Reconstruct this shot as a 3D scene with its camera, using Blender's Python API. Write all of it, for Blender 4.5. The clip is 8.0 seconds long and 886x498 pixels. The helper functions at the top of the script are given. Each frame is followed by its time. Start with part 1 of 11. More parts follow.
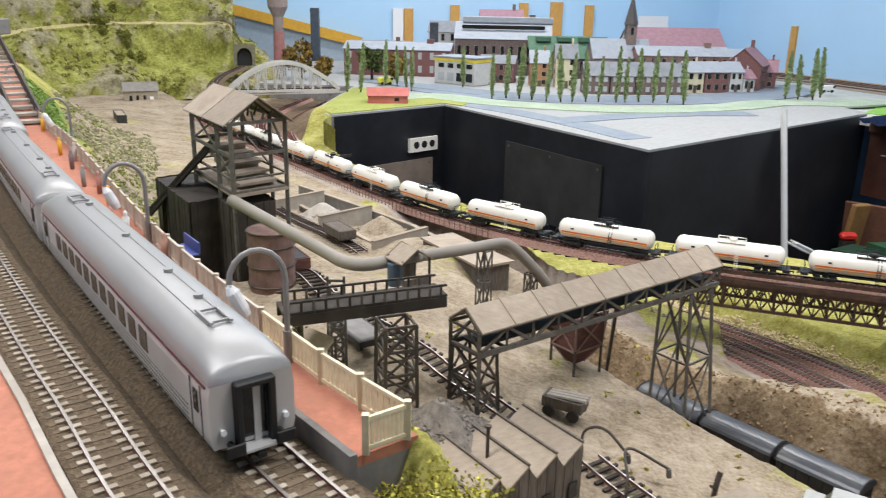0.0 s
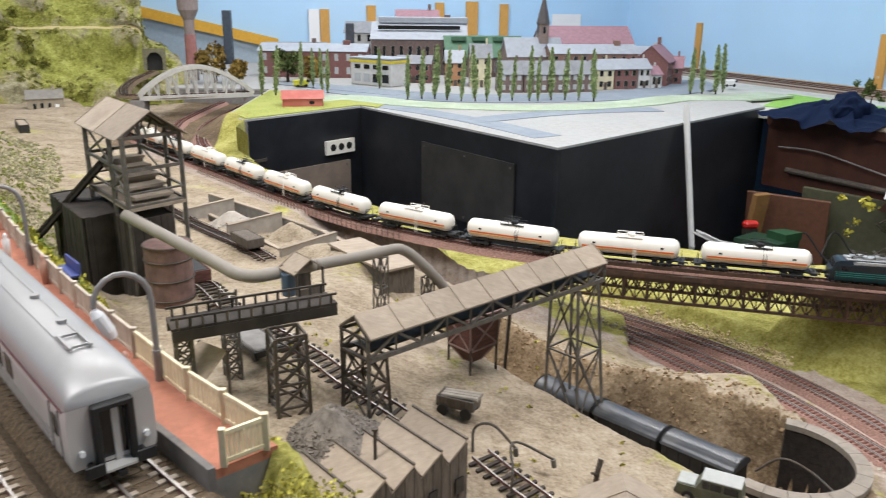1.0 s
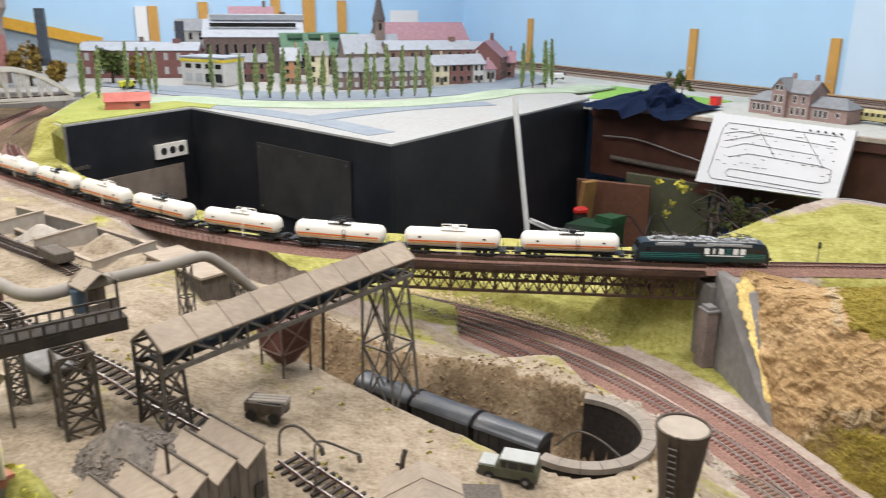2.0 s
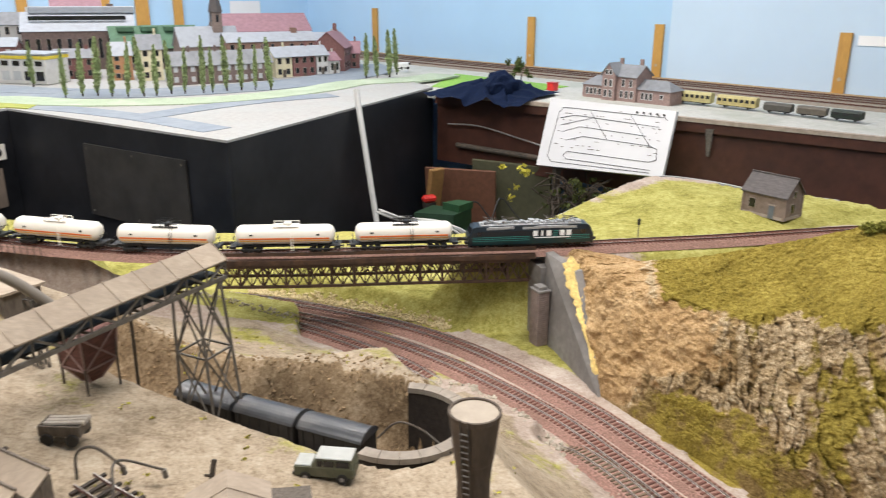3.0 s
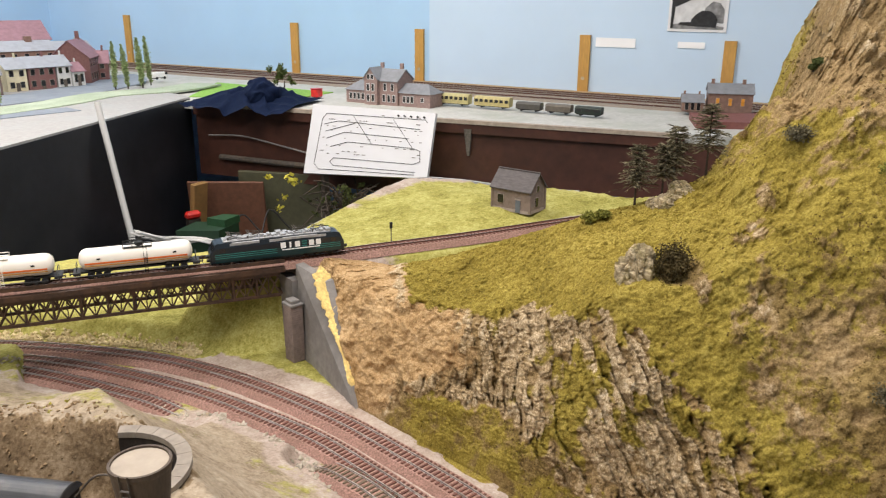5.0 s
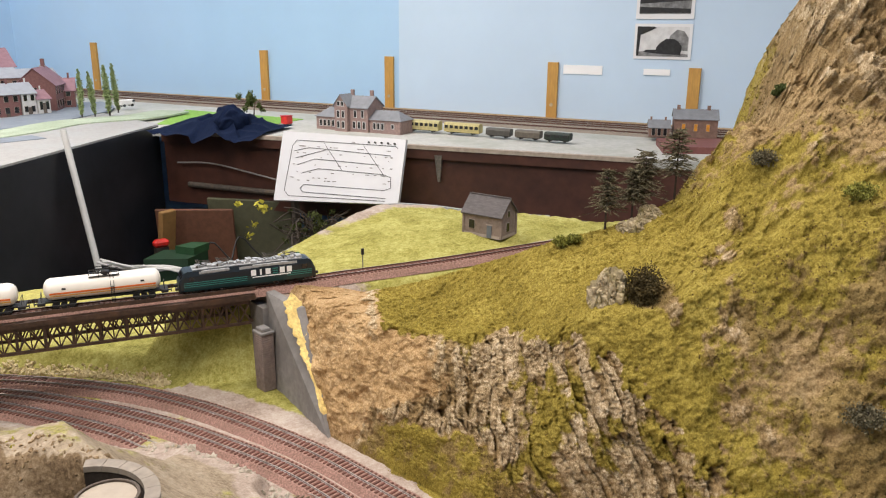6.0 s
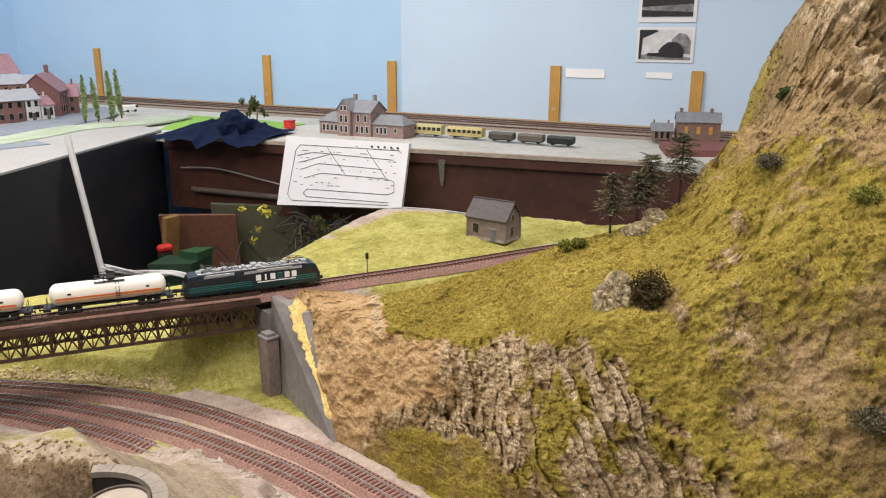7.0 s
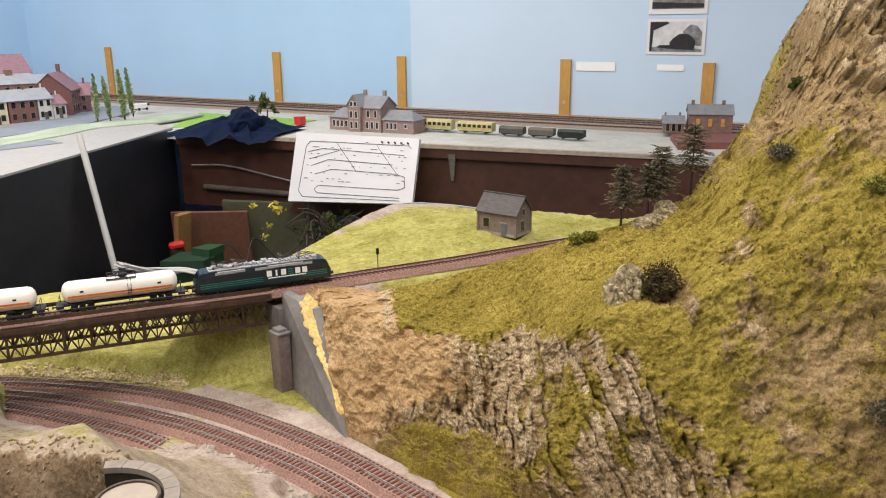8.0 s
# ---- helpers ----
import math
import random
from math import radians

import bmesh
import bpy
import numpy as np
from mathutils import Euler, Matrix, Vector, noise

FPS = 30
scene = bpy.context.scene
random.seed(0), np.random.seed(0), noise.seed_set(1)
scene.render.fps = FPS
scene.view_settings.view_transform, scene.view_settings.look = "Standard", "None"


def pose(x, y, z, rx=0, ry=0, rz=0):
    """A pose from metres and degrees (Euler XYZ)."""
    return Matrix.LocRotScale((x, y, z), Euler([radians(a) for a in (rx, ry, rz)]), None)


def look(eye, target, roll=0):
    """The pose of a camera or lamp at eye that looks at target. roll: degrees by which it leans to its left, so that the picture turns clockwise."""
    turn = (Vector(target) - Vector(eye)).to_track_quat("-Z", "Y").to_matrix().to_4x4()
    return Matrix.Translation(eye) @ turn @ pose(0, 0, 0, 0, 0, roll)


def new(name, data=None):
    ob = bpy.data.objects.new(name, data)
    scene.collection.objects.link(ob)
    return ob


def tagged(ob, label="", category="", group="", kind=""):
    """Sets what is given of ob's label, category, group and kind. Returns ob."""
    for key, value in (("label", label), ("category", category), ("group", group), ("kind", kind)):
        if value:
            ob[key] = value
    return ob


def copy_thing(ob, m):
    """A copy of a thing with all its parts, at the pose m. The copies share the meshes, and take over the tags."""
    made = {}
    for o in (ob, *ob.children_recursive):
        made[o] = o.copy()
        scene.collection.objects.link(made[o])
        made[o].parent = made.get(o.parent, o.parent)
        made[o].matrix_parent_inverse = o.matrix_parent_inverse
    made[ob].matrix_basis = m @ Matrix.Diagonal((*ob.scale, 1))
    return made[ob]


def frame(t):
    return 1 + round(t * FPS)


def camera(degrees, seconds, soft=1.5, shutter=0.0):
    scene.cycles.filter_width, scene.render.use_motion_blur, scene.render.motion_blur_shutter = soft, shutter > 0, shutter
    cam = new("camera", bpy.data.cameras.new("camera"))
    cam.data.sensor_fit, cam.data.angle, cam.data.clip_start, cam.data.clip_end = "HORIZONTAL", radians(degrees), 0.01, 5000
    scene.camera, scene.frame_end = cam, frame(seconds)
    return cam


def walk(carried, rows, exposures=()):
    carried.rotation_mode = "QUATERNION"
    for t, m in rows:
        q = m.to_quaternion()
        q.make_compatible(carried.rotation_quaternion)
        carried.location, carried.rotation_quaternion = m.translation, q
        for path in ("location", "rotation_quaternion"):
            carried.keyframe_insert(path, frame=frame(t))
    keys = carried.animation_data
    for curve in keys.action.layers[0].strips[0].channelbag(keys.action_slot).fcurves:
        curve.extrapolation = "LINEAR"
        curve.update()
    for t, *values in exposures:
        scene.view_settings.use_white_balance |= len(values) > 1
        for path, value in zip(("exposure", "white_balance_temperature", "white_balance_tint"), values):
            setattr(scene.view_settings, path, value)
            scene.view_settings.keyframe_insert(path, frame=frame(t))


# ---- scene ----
cam = camera(58.8, 8.0, soft=1.1, shutter=0.4)
# seconds, eye, target, roll
PATH = [
    (0, (0.091, 0.115, 0.323), (0.058, 2.023, -0.276), 1.1),
    (0.5, (0.102, 0.106, 0.327), (0.164, 2.012, -0.275), 1.8),
    (1, (0.124, 0.097, 0.337), (0.267, 1.999, -0.265), 0.6),
    (1.5, (0.149, 0.087, 0.342), (0.458, 1.969, -0.26), 0.6),
    (3, (0.223, 0.067, 0.347), (1.03, 1.785, -0.283), 0.3),
    (3.5, (0.254, 0.061, 0.344), (1.186, 1.714, -0.29), 0.5),
    (4, (0.284, 0.058, 0.343), (1.34, 1.631, -0.294), 0.5),
    (4.5, (0.302, 0.059, 0.338), (1.453, 1.575, -0.274), 0.5),
    (5, (0.309, 0.061, 0.339), (1.548, 1.508, -0.272), 0.4),
    (6.5, (0.309, 0.064, 0.338), (1.621, 1.477, -0.194), 0.4),
    (7, (0.306, 0.065, 0.339), (1.609, 1.483, -0.199), 0.2),
    (7.5, (0.305, 0.065, 0.339), (1.595, 1.492, -0.207), -0.0),
    (8, (0.309, 0.065, 0.337), (1.588, 1.501, -0.212), -0.5),
]
walk(cam, [(t, look(eye, target, roll)) for t, eye, target, roll in PATH], [(0, 0.12, 5900, 9), (1.5, 0.16, 6060, 10), (3.5, 0.30, 6380, 11), (5, 0.21, 6500, 12.5), (8, 0.13, 6520, 14)])

# ---- world and lamps: a closed hobby room under fluorescent ceiling panels ----
world = bpy.data.worlds.new("world")
scene.world = world
world.use_nodes = True
world.node_tree.nodes["Background"].inputs[0].default_value = (0.75, 0.85, 1.0, 1)
world.node_tree.nodes["Background"].inputs[1].default_value = 0.05
scene.view_settings.exposure = 0.0
CEIL, FLOOR = 1.75, -0.95


def lamp(x, y, sx, sy, watts, rz=0):
    data = bpy.data.lights.new("ceiling_panel_light", "AREA")
    data.shape, data.size, data.size_y, data.energy = "RECTANGLE", sx, sy, watts
    data.color = (1.0, 0.935, 0.875)
    ob = new("ceiling_panel_light", data)
    ob.matrix_world = pose(x, y, CEIL - 0.06, 0, 0, rz)
    return ob


for lx, ly in ((-0.9, 0.4), (0.9, 0.4), (-0.6, 2.2), (1.1, 2.2), (0.2, 4.0)):
    lamp(lx, ly, 1.3, 0.35, 29)


# ---- small helpers ----
def lerp(a, b, k):
    return a + (b - a) * k


def smooth(a, b, v):
    k = min(1.0, max(0.0, (v - a) / (b - a)))
    return k * k * (3 - 2 * k)


def interp(v, xs, ys):
    return float(np.interp(v, xs, ys))


def fin(bm, name):
    me = bpy.data.meshes.new(name)
    bm.normal_update()
    bm.to_mesh(me)
    bm.free()
    return me


def part(name, bm, material, parent=None, label="", shade=False):
    """Links a bmesh as one mesh object, under a thing or a part where one is given."""
    me = fin(bm, name) if isinstance(bm, bmesh.types.BMesh) else bm
    if material and not me.materials:
        me.materials.append(material)
    if shade:
        for p in me.polygons:
            p.use_smooth = True
    ob = new(name, me)
    if parent:
        ob.parent = parent
    if label:
        ob["label"] = label
    return ob


def part_each(name, bm, material, parent):
    """Links each loose piece of a bmesh as a part of its own."""
    seen = set()
    for v0 in list(bm.verts):
        if v0 in seen:
            continue
        seen.add(v0)
        piece, todo = [], [v0]
        while todo:
            v = todo.pop()
            piece.append(v)
            for e in v.link_edges:
                w = e.other_vert(v)
                if w not in seen:
                    seen.add(w)
                    todo.append(w)
        number = {v: k for k, v in enumerate(piece)}
        faces = {f for v in piece for f in v.link_faces}
        me = bpy.data.meshes.new(name)
        me.from_pydata([tuple(v.co) for v in piece], [], [[number[v] for v in f.verts] for f in faces])
        part(name, me, material, parent)
    bm.free()


def thing(name, label, category, group="", m=None, kind=""):
    ob = tagged(new(name), label, category, group, kind)
    if m is not None:
        ob.matrix_world = m
    return ob


def box(bm, c, s, m=None, bevel=0.0):
    """A box of size s round c, turned by m."""
    r = bmesh.ops.create_cube(bm, size=1.0)
    vs = r["verts"]
    for v in vs:
        v.co = Vector((v.co.x * s[0] + c[0], v.co.y * s[1] + c[1], v.co.z * s[2] + c[2]))
    if bevel:
        es = list({e for v in vs for e in v.link_edges})
        out = bmesh.ops.bevel(bm, geom=es, offset=bevel, segments=1, affect="EDGES")
        vs = list({v for v in out["verts"]} | {v for v in vs if v.is_valid})
    if m is not None:
        for v in vs:
            v.co = m @ v.co
    return vs


def fin_box(c, s):
    bm = bmesh.new()
    box(bm, c, s)
    return bm


def bar(bm, a, b, w, h=None, up=(0, 0, 1)):
    """A straight bar of w by h from a to b."""
    a, b = Vector(a), Vector(b)
    h = w if h is None else h
    d = b - a
    if d.length < 1e-7:
        return
    f = d.normalized()
    u = Vector(up)
    if abs(f.dot(u)) > 0.98:
        u = Vector((0, 1, 0))
    r = f.cross(u).normalized()
    u = r.cross(f)
    vs = [bm.verts.new(p + r * (sx * w / 2) + u * (sz * h / 2)) for p in (a, b) for sx, sz in ((-1, -1), (1, -1), (1, 1), (-1, 1))]
    for q in ((3, 2, 1, 0), (4, 5, 6, 7), (0, 1, 5, 4), (1, 2, 6, 5), (2, 3, 7, 6), (3, 0, 4, 7)):
        bm.faces.new([vs[i] for i in q])


def tube(bm, pts, r, n=8, cap=True, radii=None):
    """A round tube along pts."""
    pts = [Vector(p) for p in pts]
    rings = []
    side = None
    for i, p in enumerate(pts):
        d = (pts[min(i + 1, len(pts) - 1)] - pts[max(i - 1, 0)]).normalized()
        if side is None:
            side = d.cross(Vector((0, 0, 1)) if abs(d.z) < 0.95 else Vector((1, 0, 0))).normalized()
        side = (side - d * side.dot(d)).normalized()
        up = side.cross(d)
        rr = radii[i] if radii else r
        rings.append([bm.verts.new(p + (side * math.cos(a) + up * math.sin(a)) * rr) for a in [2 * math.pi * k / n for k in range(n)]])
    for a, b in zip(rings, rings[1:]):
        for k in range(n):
            bm.faces.new((a[k], a[(k + 1) % n], b[(k + 1) % n], b[k]))
    if cap:
        bm.faces.new(rings[0][::-1])
        bm.faces.new(rings[-1])


def sweep(bm, pts, w, h):
    """One continuous bar of w by h along pts."""
    pts = [Vector(p) for p in pts]
    rings = []
    for i, p in enumerate(pts):
        d = (pts[min(i + 1, len(pts) - 1)] - pts[max(i - 1, 0)]).normalized()
        r = d.cross(Vector((0, 0, 1))).normalized()
        u = r.cross(d)
        rings.append([bm.verts.new(p + r * (a * w / 2) + u * (b * h / 2)) for a, b in ((-1, -1), (1, -1), (1, 1), (-1, 1))])
    for a, b in zip(rings, rings[1:]):
        for k in range(4):
            bm.faces.new((a[k], a[(k + 1) % 4], b[(k + 1) % 4], b[k]))
    bm.faces.new(rings[0][::-1])
    bm.faces.new(rings[-1])
    bmesh.ops.recalc_face_normals(bm, faces=bm.faces[:])


def prism(bm, poly, z0, z1, m=None):
    """A flat polygon raised from z0 to z1."""
    lo = [bm.verts.new((x, y, z0)) for x, y in poly]
    hi = [bm.verts.new((x, y, z1)) for x, y in poly]
    n = len(poly)
    bm.faces.new(lo[::-1])
    bm.faces.new(hi)
    for i in range(n):
        bm.faces.new((lo[i], lo[(i + 1) % n], hi[(i + 1) % n], hi[i]))
    if m is not None:
        for v in lo + hi:
            v.co = m @ v.co
    bmesh.ops.recalc_face_normals(bm, faces=bm.faces[:])


def extrude_x(bm, prof, x0, x1, m=None):
    """A profile in y and z drawn out along x."""
    a = [bm.verts.new((x0, y, z)) for y, z in prof]
    b = [bm.verts.new((x1, y, z)) for y, z in prof]
    n = len(prof)
    bm.faces.new(a)
    bm.faces.new(b[::-1])
    for i in range(n):
        bm.faces.new((a[i], b[i], b[(i + 1) % n], a[(i + 1) % n]))
    if m is not None:
        for v in a + b:
            v.co = m @ v.co
    bmesh.ops.recalc_face_normals(bm, faces=bm.faces[:])


def smooth_path(pts, step=0.01):
    """Catmull-Rom through pts, at even steps, as vectors."""
    pts = [Vector(p) for p in pts]
    p = [pts[0] * 2 - pts[1]] + pts + [pts[-1] * 2 - pts[-2]]
    dense = []
    for i in range(1, len(p) - 2):
        for k in range(40):
            t = k / 40
            dense.append(0.5 * (2 * p[i] + (p[i + 1] - p[i - 1]) * t + (2 * p[i - 1] - 5 * p[i] + 4 * p[i + 1] - p[i + 2]) * t * t
                                + (3 * p[i] - p[i - 1] - 3 * p[i + 1] + p[i + 2]) * t ** 3))
    dense.append(pts[-1])
    acc = [0.0]
    for a, b in zip(dense, dense[1:]):
        acc.append(acc[-1] + (b - a).length)
    n = max(2, int(acc[-1] / step))
    arr = np.array([tuple(v) for v in dense])
    s = np.linspace(0, acc[-1], n + 1)
    return [Vector([float(np.interp(v, acc, arr[:, k])) for k in range(3)]) for v in s]


class Line:
    """A path with a place and a heading at each distance along it."""

    def __init__(self, pts, step=0.008):
        self.p = smooth_path(pts, step)
        self.s = [0.0]
        for a, b in zip(self.p, self.p[1:]):
            self.s.append(self.s[-1] + (b - a).length)
        self.arr = np.array([tuple(v) for v in self.p])
        self.length = self.s[-1]

    def at(self, s):
        return Vector([float(np.interp(s, self.s, self.arr[:, k])) for k in range(3)])

    def way(self, s):
        return (self.at(min(self.length, s + 0.01)) - self.at(max(0, s - 0.01))).normalized()

    def stand(self, s, dz=0.0):
        d = self.way(s)
        p = self.at(s)
        return Matrix.Translation(p + Vector((0, 0, dz))) @ Matrix.Rotation(math.atan2(d.y, d.x), 4, "Z") @ Matrix.Rotation(-math.asin(d.z), 4, "Y")

    def side(self, s, off):
        d = self.way(s)
        return self.at(s) + Vector((d.y, -d.x, 0)).normalized() * off


# ---- materials ----
def nodes_of(name):
    mat = bpy.data.materials.new(name)
    mat.use_nodes = True
    nt = mat.node_tree
    return mat, nt, nt.nodes["Principled BSDF"]


def tex(nt, kind, scale, detail=4.0, coords="Object", rough=0.6, stretch=None):
    c = nt.nodes.new("ShaderNodeTexCoord")
    n = nt.nodes.new("ShaderNodeTexNoise" if kind == "noise" else "ShaderNodeTexVoronoi")
    n.inputs["Scale"].default_value = scale
    if kind == "noise":
        n.inputs["Detail"].default_value = detail
        n.inputs["Roughness"].default_value = rough
    src = c.outputs[coords]
    if stretch:
        mp = nt.nodes.new("ShaderNodeMapping")
        mp.inputs["Scale"].default_value = stretch
        nt.links.new(src, mp.inputs[0])
        src = mp.outputs[0]
    nt.links.new(src, n.inputs["Vector"])
    return n.outputs["Fac" if kind == "noise" else "Distance"]


def ramp(nt, fac, stops):
    r = nt.nodes.new("ShaderNodeValToRGB")
    el = r.color_ramp.elements
    while len(el) < len(stops):
        el.new(0.5)
    for e, (p, c) in zip(el, stops):
        e.position, e.color = p, (*c, 1)
    nt.links.new(fac, r.inputs[0])
    return r.outputs[0]


def mix(nt, fac, a, b, mode="MIX"):
    m = nt.nodes.new("ShaderNodeMix")
    m.data_type, m.blend_type = "RGBA", mode
    for sock, val in ((m.inputs[0], fac), (m.inputs[6], a), (m.inputs[7], b)):
        if isinstance(val, (int, float)):
            sock.default_value = val
        elif isinstance(val, tuple):
            sock.default_value = (*val, 1)
        else:
            nt.links.new(val, sock)
    return m.outputs[2]


def bump(nt, bsdf, height, strength, dist):
    b = nt.nodes.new("ShaderNodeBump")
    b.inputs["Strength"].default_value, b.inputs["Distance"].default_value = strength, dist
    nt.links.new(height, b.inputs["Height"])
    nt.links.new(b.outputs[0], bsdf.inputs["Normal"])


def plain(name, col, rough=0.6, metal=0.0, grain=60.0, vary=0.25, relief=0.2, dist=0.0008, dirt=None, dirt_scale=18.0, dirt_amount=0.5, rand=0.0, stretch=None):
    """A painted or natural surface: fine grain, broad stains, a little relief."""
    mat, nt, b = nodes_of(name)
    fine = tex(nt, "noise", grain, 5, stretch=stretch)
    lo = tuple(c * (1 - vary) for c in col)
    hi = tuple(min(1, c * (1 + vary)) for c in col)
    c = ramp(nt, fine, [(0.3, lo), (0.7, hi)])
    if dirt:
        broad = tex(nt, "noise", dirt_scale, 3)
        mask = ramp(nt, broad, [(0.45, (0, 0, 0)), (0.7, (dirt_amount,) * 3)])
        c = mix(nt, mask, c, dirt)
    if rand:
        oi = nt.nodes.new("ShaderNodeObjectInfo")
        k = ramp(nt, oi.outputs["Random"], [(0, (1 - rand,) * 3), (1, (1 + rand * 0.5,) * 3)])
        c = mix(nt, 1.0, c, k, "MULTIPLY")
    nt.links.new(c, b.inputs["Base Color"])
    b.inputs["Roughness"].default_value, b.inputs["Metallic"].default_value = rough, metal
    if relief:
        bump(nt, b, fine, relief, dist)
    return mat


def land(name, layers, relief=0.6, dist=0.004, speck=260.0, mid=75.0, shares=(0.34, 0.28, 0.38), spread=0.10, ragged=60.0):
    """Scenery ground: layers of (attribute or None, dark, mid, light), each laid over the last by its mesh attribute."""
    mat, nt, b = nodes_of(name)
    n1 = tex(nt, "noise", 14.0, 6, rough=0.65)
    n3 = tex(nt, "noise", mid, 5, rough=0.7)
    n2 = tex(nt, "noise", speck, 4, rough=0.75)
    add = nt.nodes.new("ShaderNodeMath")
    add.operation = "ADD"
    h1 = nt.nodes.new("ShaderNodeMath")
    h1.operation = "MULTIPLY"
    h1.inputs[1].default_value = shares[0]
    nt.links.new(n1, h1.inputs[0])
    h2 = nt.nodes.new("ShaderNodeMath")
    h2.operation = "MULTIPLY"
    h2.inputs[1].default_value = shares[2]
    nt.links.new(n2, h2.inputs[0])
    h3 = nt.nodes.new("ShaderNodeMath")
    h3.operation = "MULTIPLY_ADD"
    h3.inputs[1].default_value = shares[1]
    nt.links.new(n3, h3.inputs[0])
    nt.links.new(h1.outputs[0], h3.inputs[2])
    nt.links.new(h3.outputs[0], add.inputs[0])
    nt.links.new(h2.outputs[0], add.inputs[1])
    col = None
    for attr, dark, middle, light in layers:
        c = ramp(nt, add.outputs[0], [(0.5 - spread, dark), (0.5, middle), (0.5 + spread, light)])
        if col is None:
            col = c
        else:
            a = nt.nodes.new("ShaderNodeAttribute")
            a.attribute_name = attr
            brk = nt.nodes.new("ShaderNodeMath")
            brk.operation = "ADD"
            nt.links.new(a.outputs["Fac"], brk.inputs[0])
            nz = nt.nodes.new("ShaderNodeMath")
            nz.operation = "MULTIPLY_ADD"
            nz.inputs[1].default_value, nz.inputs[2].default_value = 1.1, -0.55
            nt.links.new(tex(nt, "noise", ragged, 6, rough=0.75), nz.inputs[0])
            nt.links.new(nz.outputs[0], brk.inputs[1])
            mask = ramp(nt, brk.outputs[0], [(0.38, (0, 0, 0)), (0.62, (1, 1, 1))])
            col = mix(nt, mask, col, c)
    nt.links.new(col, b.inputs["Base Color"])
    b.inputs["Roughness"].default_value = 0.95
    b.inputs["Specular IOR Level"].default_value = 0.15
    bump(nt, b, add.outputs[0], relief, dist)
    return mat


WALL = plain("sky_blue_wall_paint", (0.42, 0.635, 0.865), 0.75, grain=3.0, vary=0.03, relief=0.03, dirt=(0.50, 0.64, 0.80), dirt_scale=0.5, dirt_amount=0.5)
WALL_PALE = plain("pale_blue_wall_paint", (0.56, 0.705, 0.86), 0.75, grain=3.0, vary=0.03, relief=0.03, dirt=(0.68, 0.76, 0.84), dirt_scale=0.5, dirt_amount=0.5)
CEILING = plain("white_ceiling_paint", (0.78, 0.78, 0.76), 0.8, grain=8, vary=0.03)
FLOORM = plain("dark_grey_vinyl", (0.10, 0.09, 0.085), 0.5, grain=25, vary=0.2)
BLACK = plain("black_painted_board", (0.008, 0.009, 0.012), 0.5, grain=40, vary=0.3, dirt=(0.03, 0.03, 0.035), dirt_scale=6, relief=0.1)
CHALK = plain("greyed_black_board", (0.032, 0.030, 0.028), 0.5, grain=30, vary=0.25, dirt=(0.06, 0.055, 0.05), dirt_scale=9)
BROWN_BOARD = plain("red_brown_hardboard", (0.075, 0.028, 0.018), 0.5, grain=30, vary=0.25, dirt=(0.02, 0.01, 0.008), dirt_scale=3)
PLASTER = plain("raw_white_plaster", (0.36, 0.355, 0.345), 0.9, grain=70, vary=0.1, relief=0.5, dirt=(0.36, 0.38, 0.38), dirt_scale=5, dirt_amount=0.6)
ROADBLUE = plain("grey_blue_road_paint", (0.215, 0.25, 0.295), 0.8, grain=40, vary=0.12, relief=0.2, dirt=(0.31, 0.34, 0.37), dirt_scale=5)
PALEGREEN = plain("pale_green_flock", (0.36, 0.43, 0.31), 0.95, grain=150, vary=0.25, relief=0.5, dirt=(0.55, 0.62, 0.5), dirt_scale=9)
PINE = plain("raw_pine_batten", (0.55, 0.30, 0.07), 0.6, grain=30, vary=0.15, relief=0.1, stretch=(8, 8, 1), dirt=(0.42, 0.22, 0.06), dirt_scale=8)
LAND = land("scenery_ground", [
    (None, (0.19, 0.148, 0.10), (0.325, 0.262, 0.187), (0.44, 0.375, 0.285)),
    ("earth", (0.085, 0.056, 0.032), (0.195, 0.138, 0.080), (0.34, 0.262, 0.172)),
    ("stain", (0.085, 0.072, 0.045), (0.165, 0.14, 0.095), (0.26, 0.225, 0.16)),
    ("gravel", (0.26, 0.20, 0.16), (0.38, 0.31, 0.26), (0.48, 0.42, 0.36)),
    ("ballast", (0.080, 0.058, 0.036), (0.135, 0.098, 0.062), (0.21, 0.155, 0.10)),
    ("grass", (0.17, 0.158, 0.034), (0.325, 0.303, 0.080), (0.48, 0.455, 0.17)),
    ("fresh", (0.085, 0.125, 0.025), (0.18, 0.255, 0.062), (0.29, 0.38, 0.12)),
])
CLIFF = land("cliff_scenery", [
    (None, (0.135, 0.090, 0.040), (0.30, 0.205, 0.095), (0.46, 0.34, 0.18)),
    ("clay", (0.26, 0.155, 0.066), (0.45, 0.295, 0.140), (0.63, 0.46, 0.265)),
    ("stone", (0.15, 0.102, 0.046), (0.40, 0.295, 0.165), (0.74, 0.63, 0.45)),
    # dry brown moss, which also carries the shade of the lower right slope
    ("dry", (0.090, 0.060, 0.021), (0.205, 0.142, 0.052), (0.35, 0.255, 0.105)),
    ("grass", (0.125, 0.094, 0.018), (0.285, 0.220, 0.040), (0.43, 0.35, 0.088)),
], relief=1.0, dist=0.0045, speck=430.0, mid=120.0, shares=(0.24, 0.30, 0.46), spread=0.105, ragged=110.0)
RUST = plain("rust_brown_rail_steel", (0.12, 0.055, 0.04), 0.6, 0.3, grain=200, vary=0.3)
RAILTOP = plain("polished_rail_steel", (0.36, 0.33, 0.30), 0.42, 0.8, grain=150, vary=0.12)
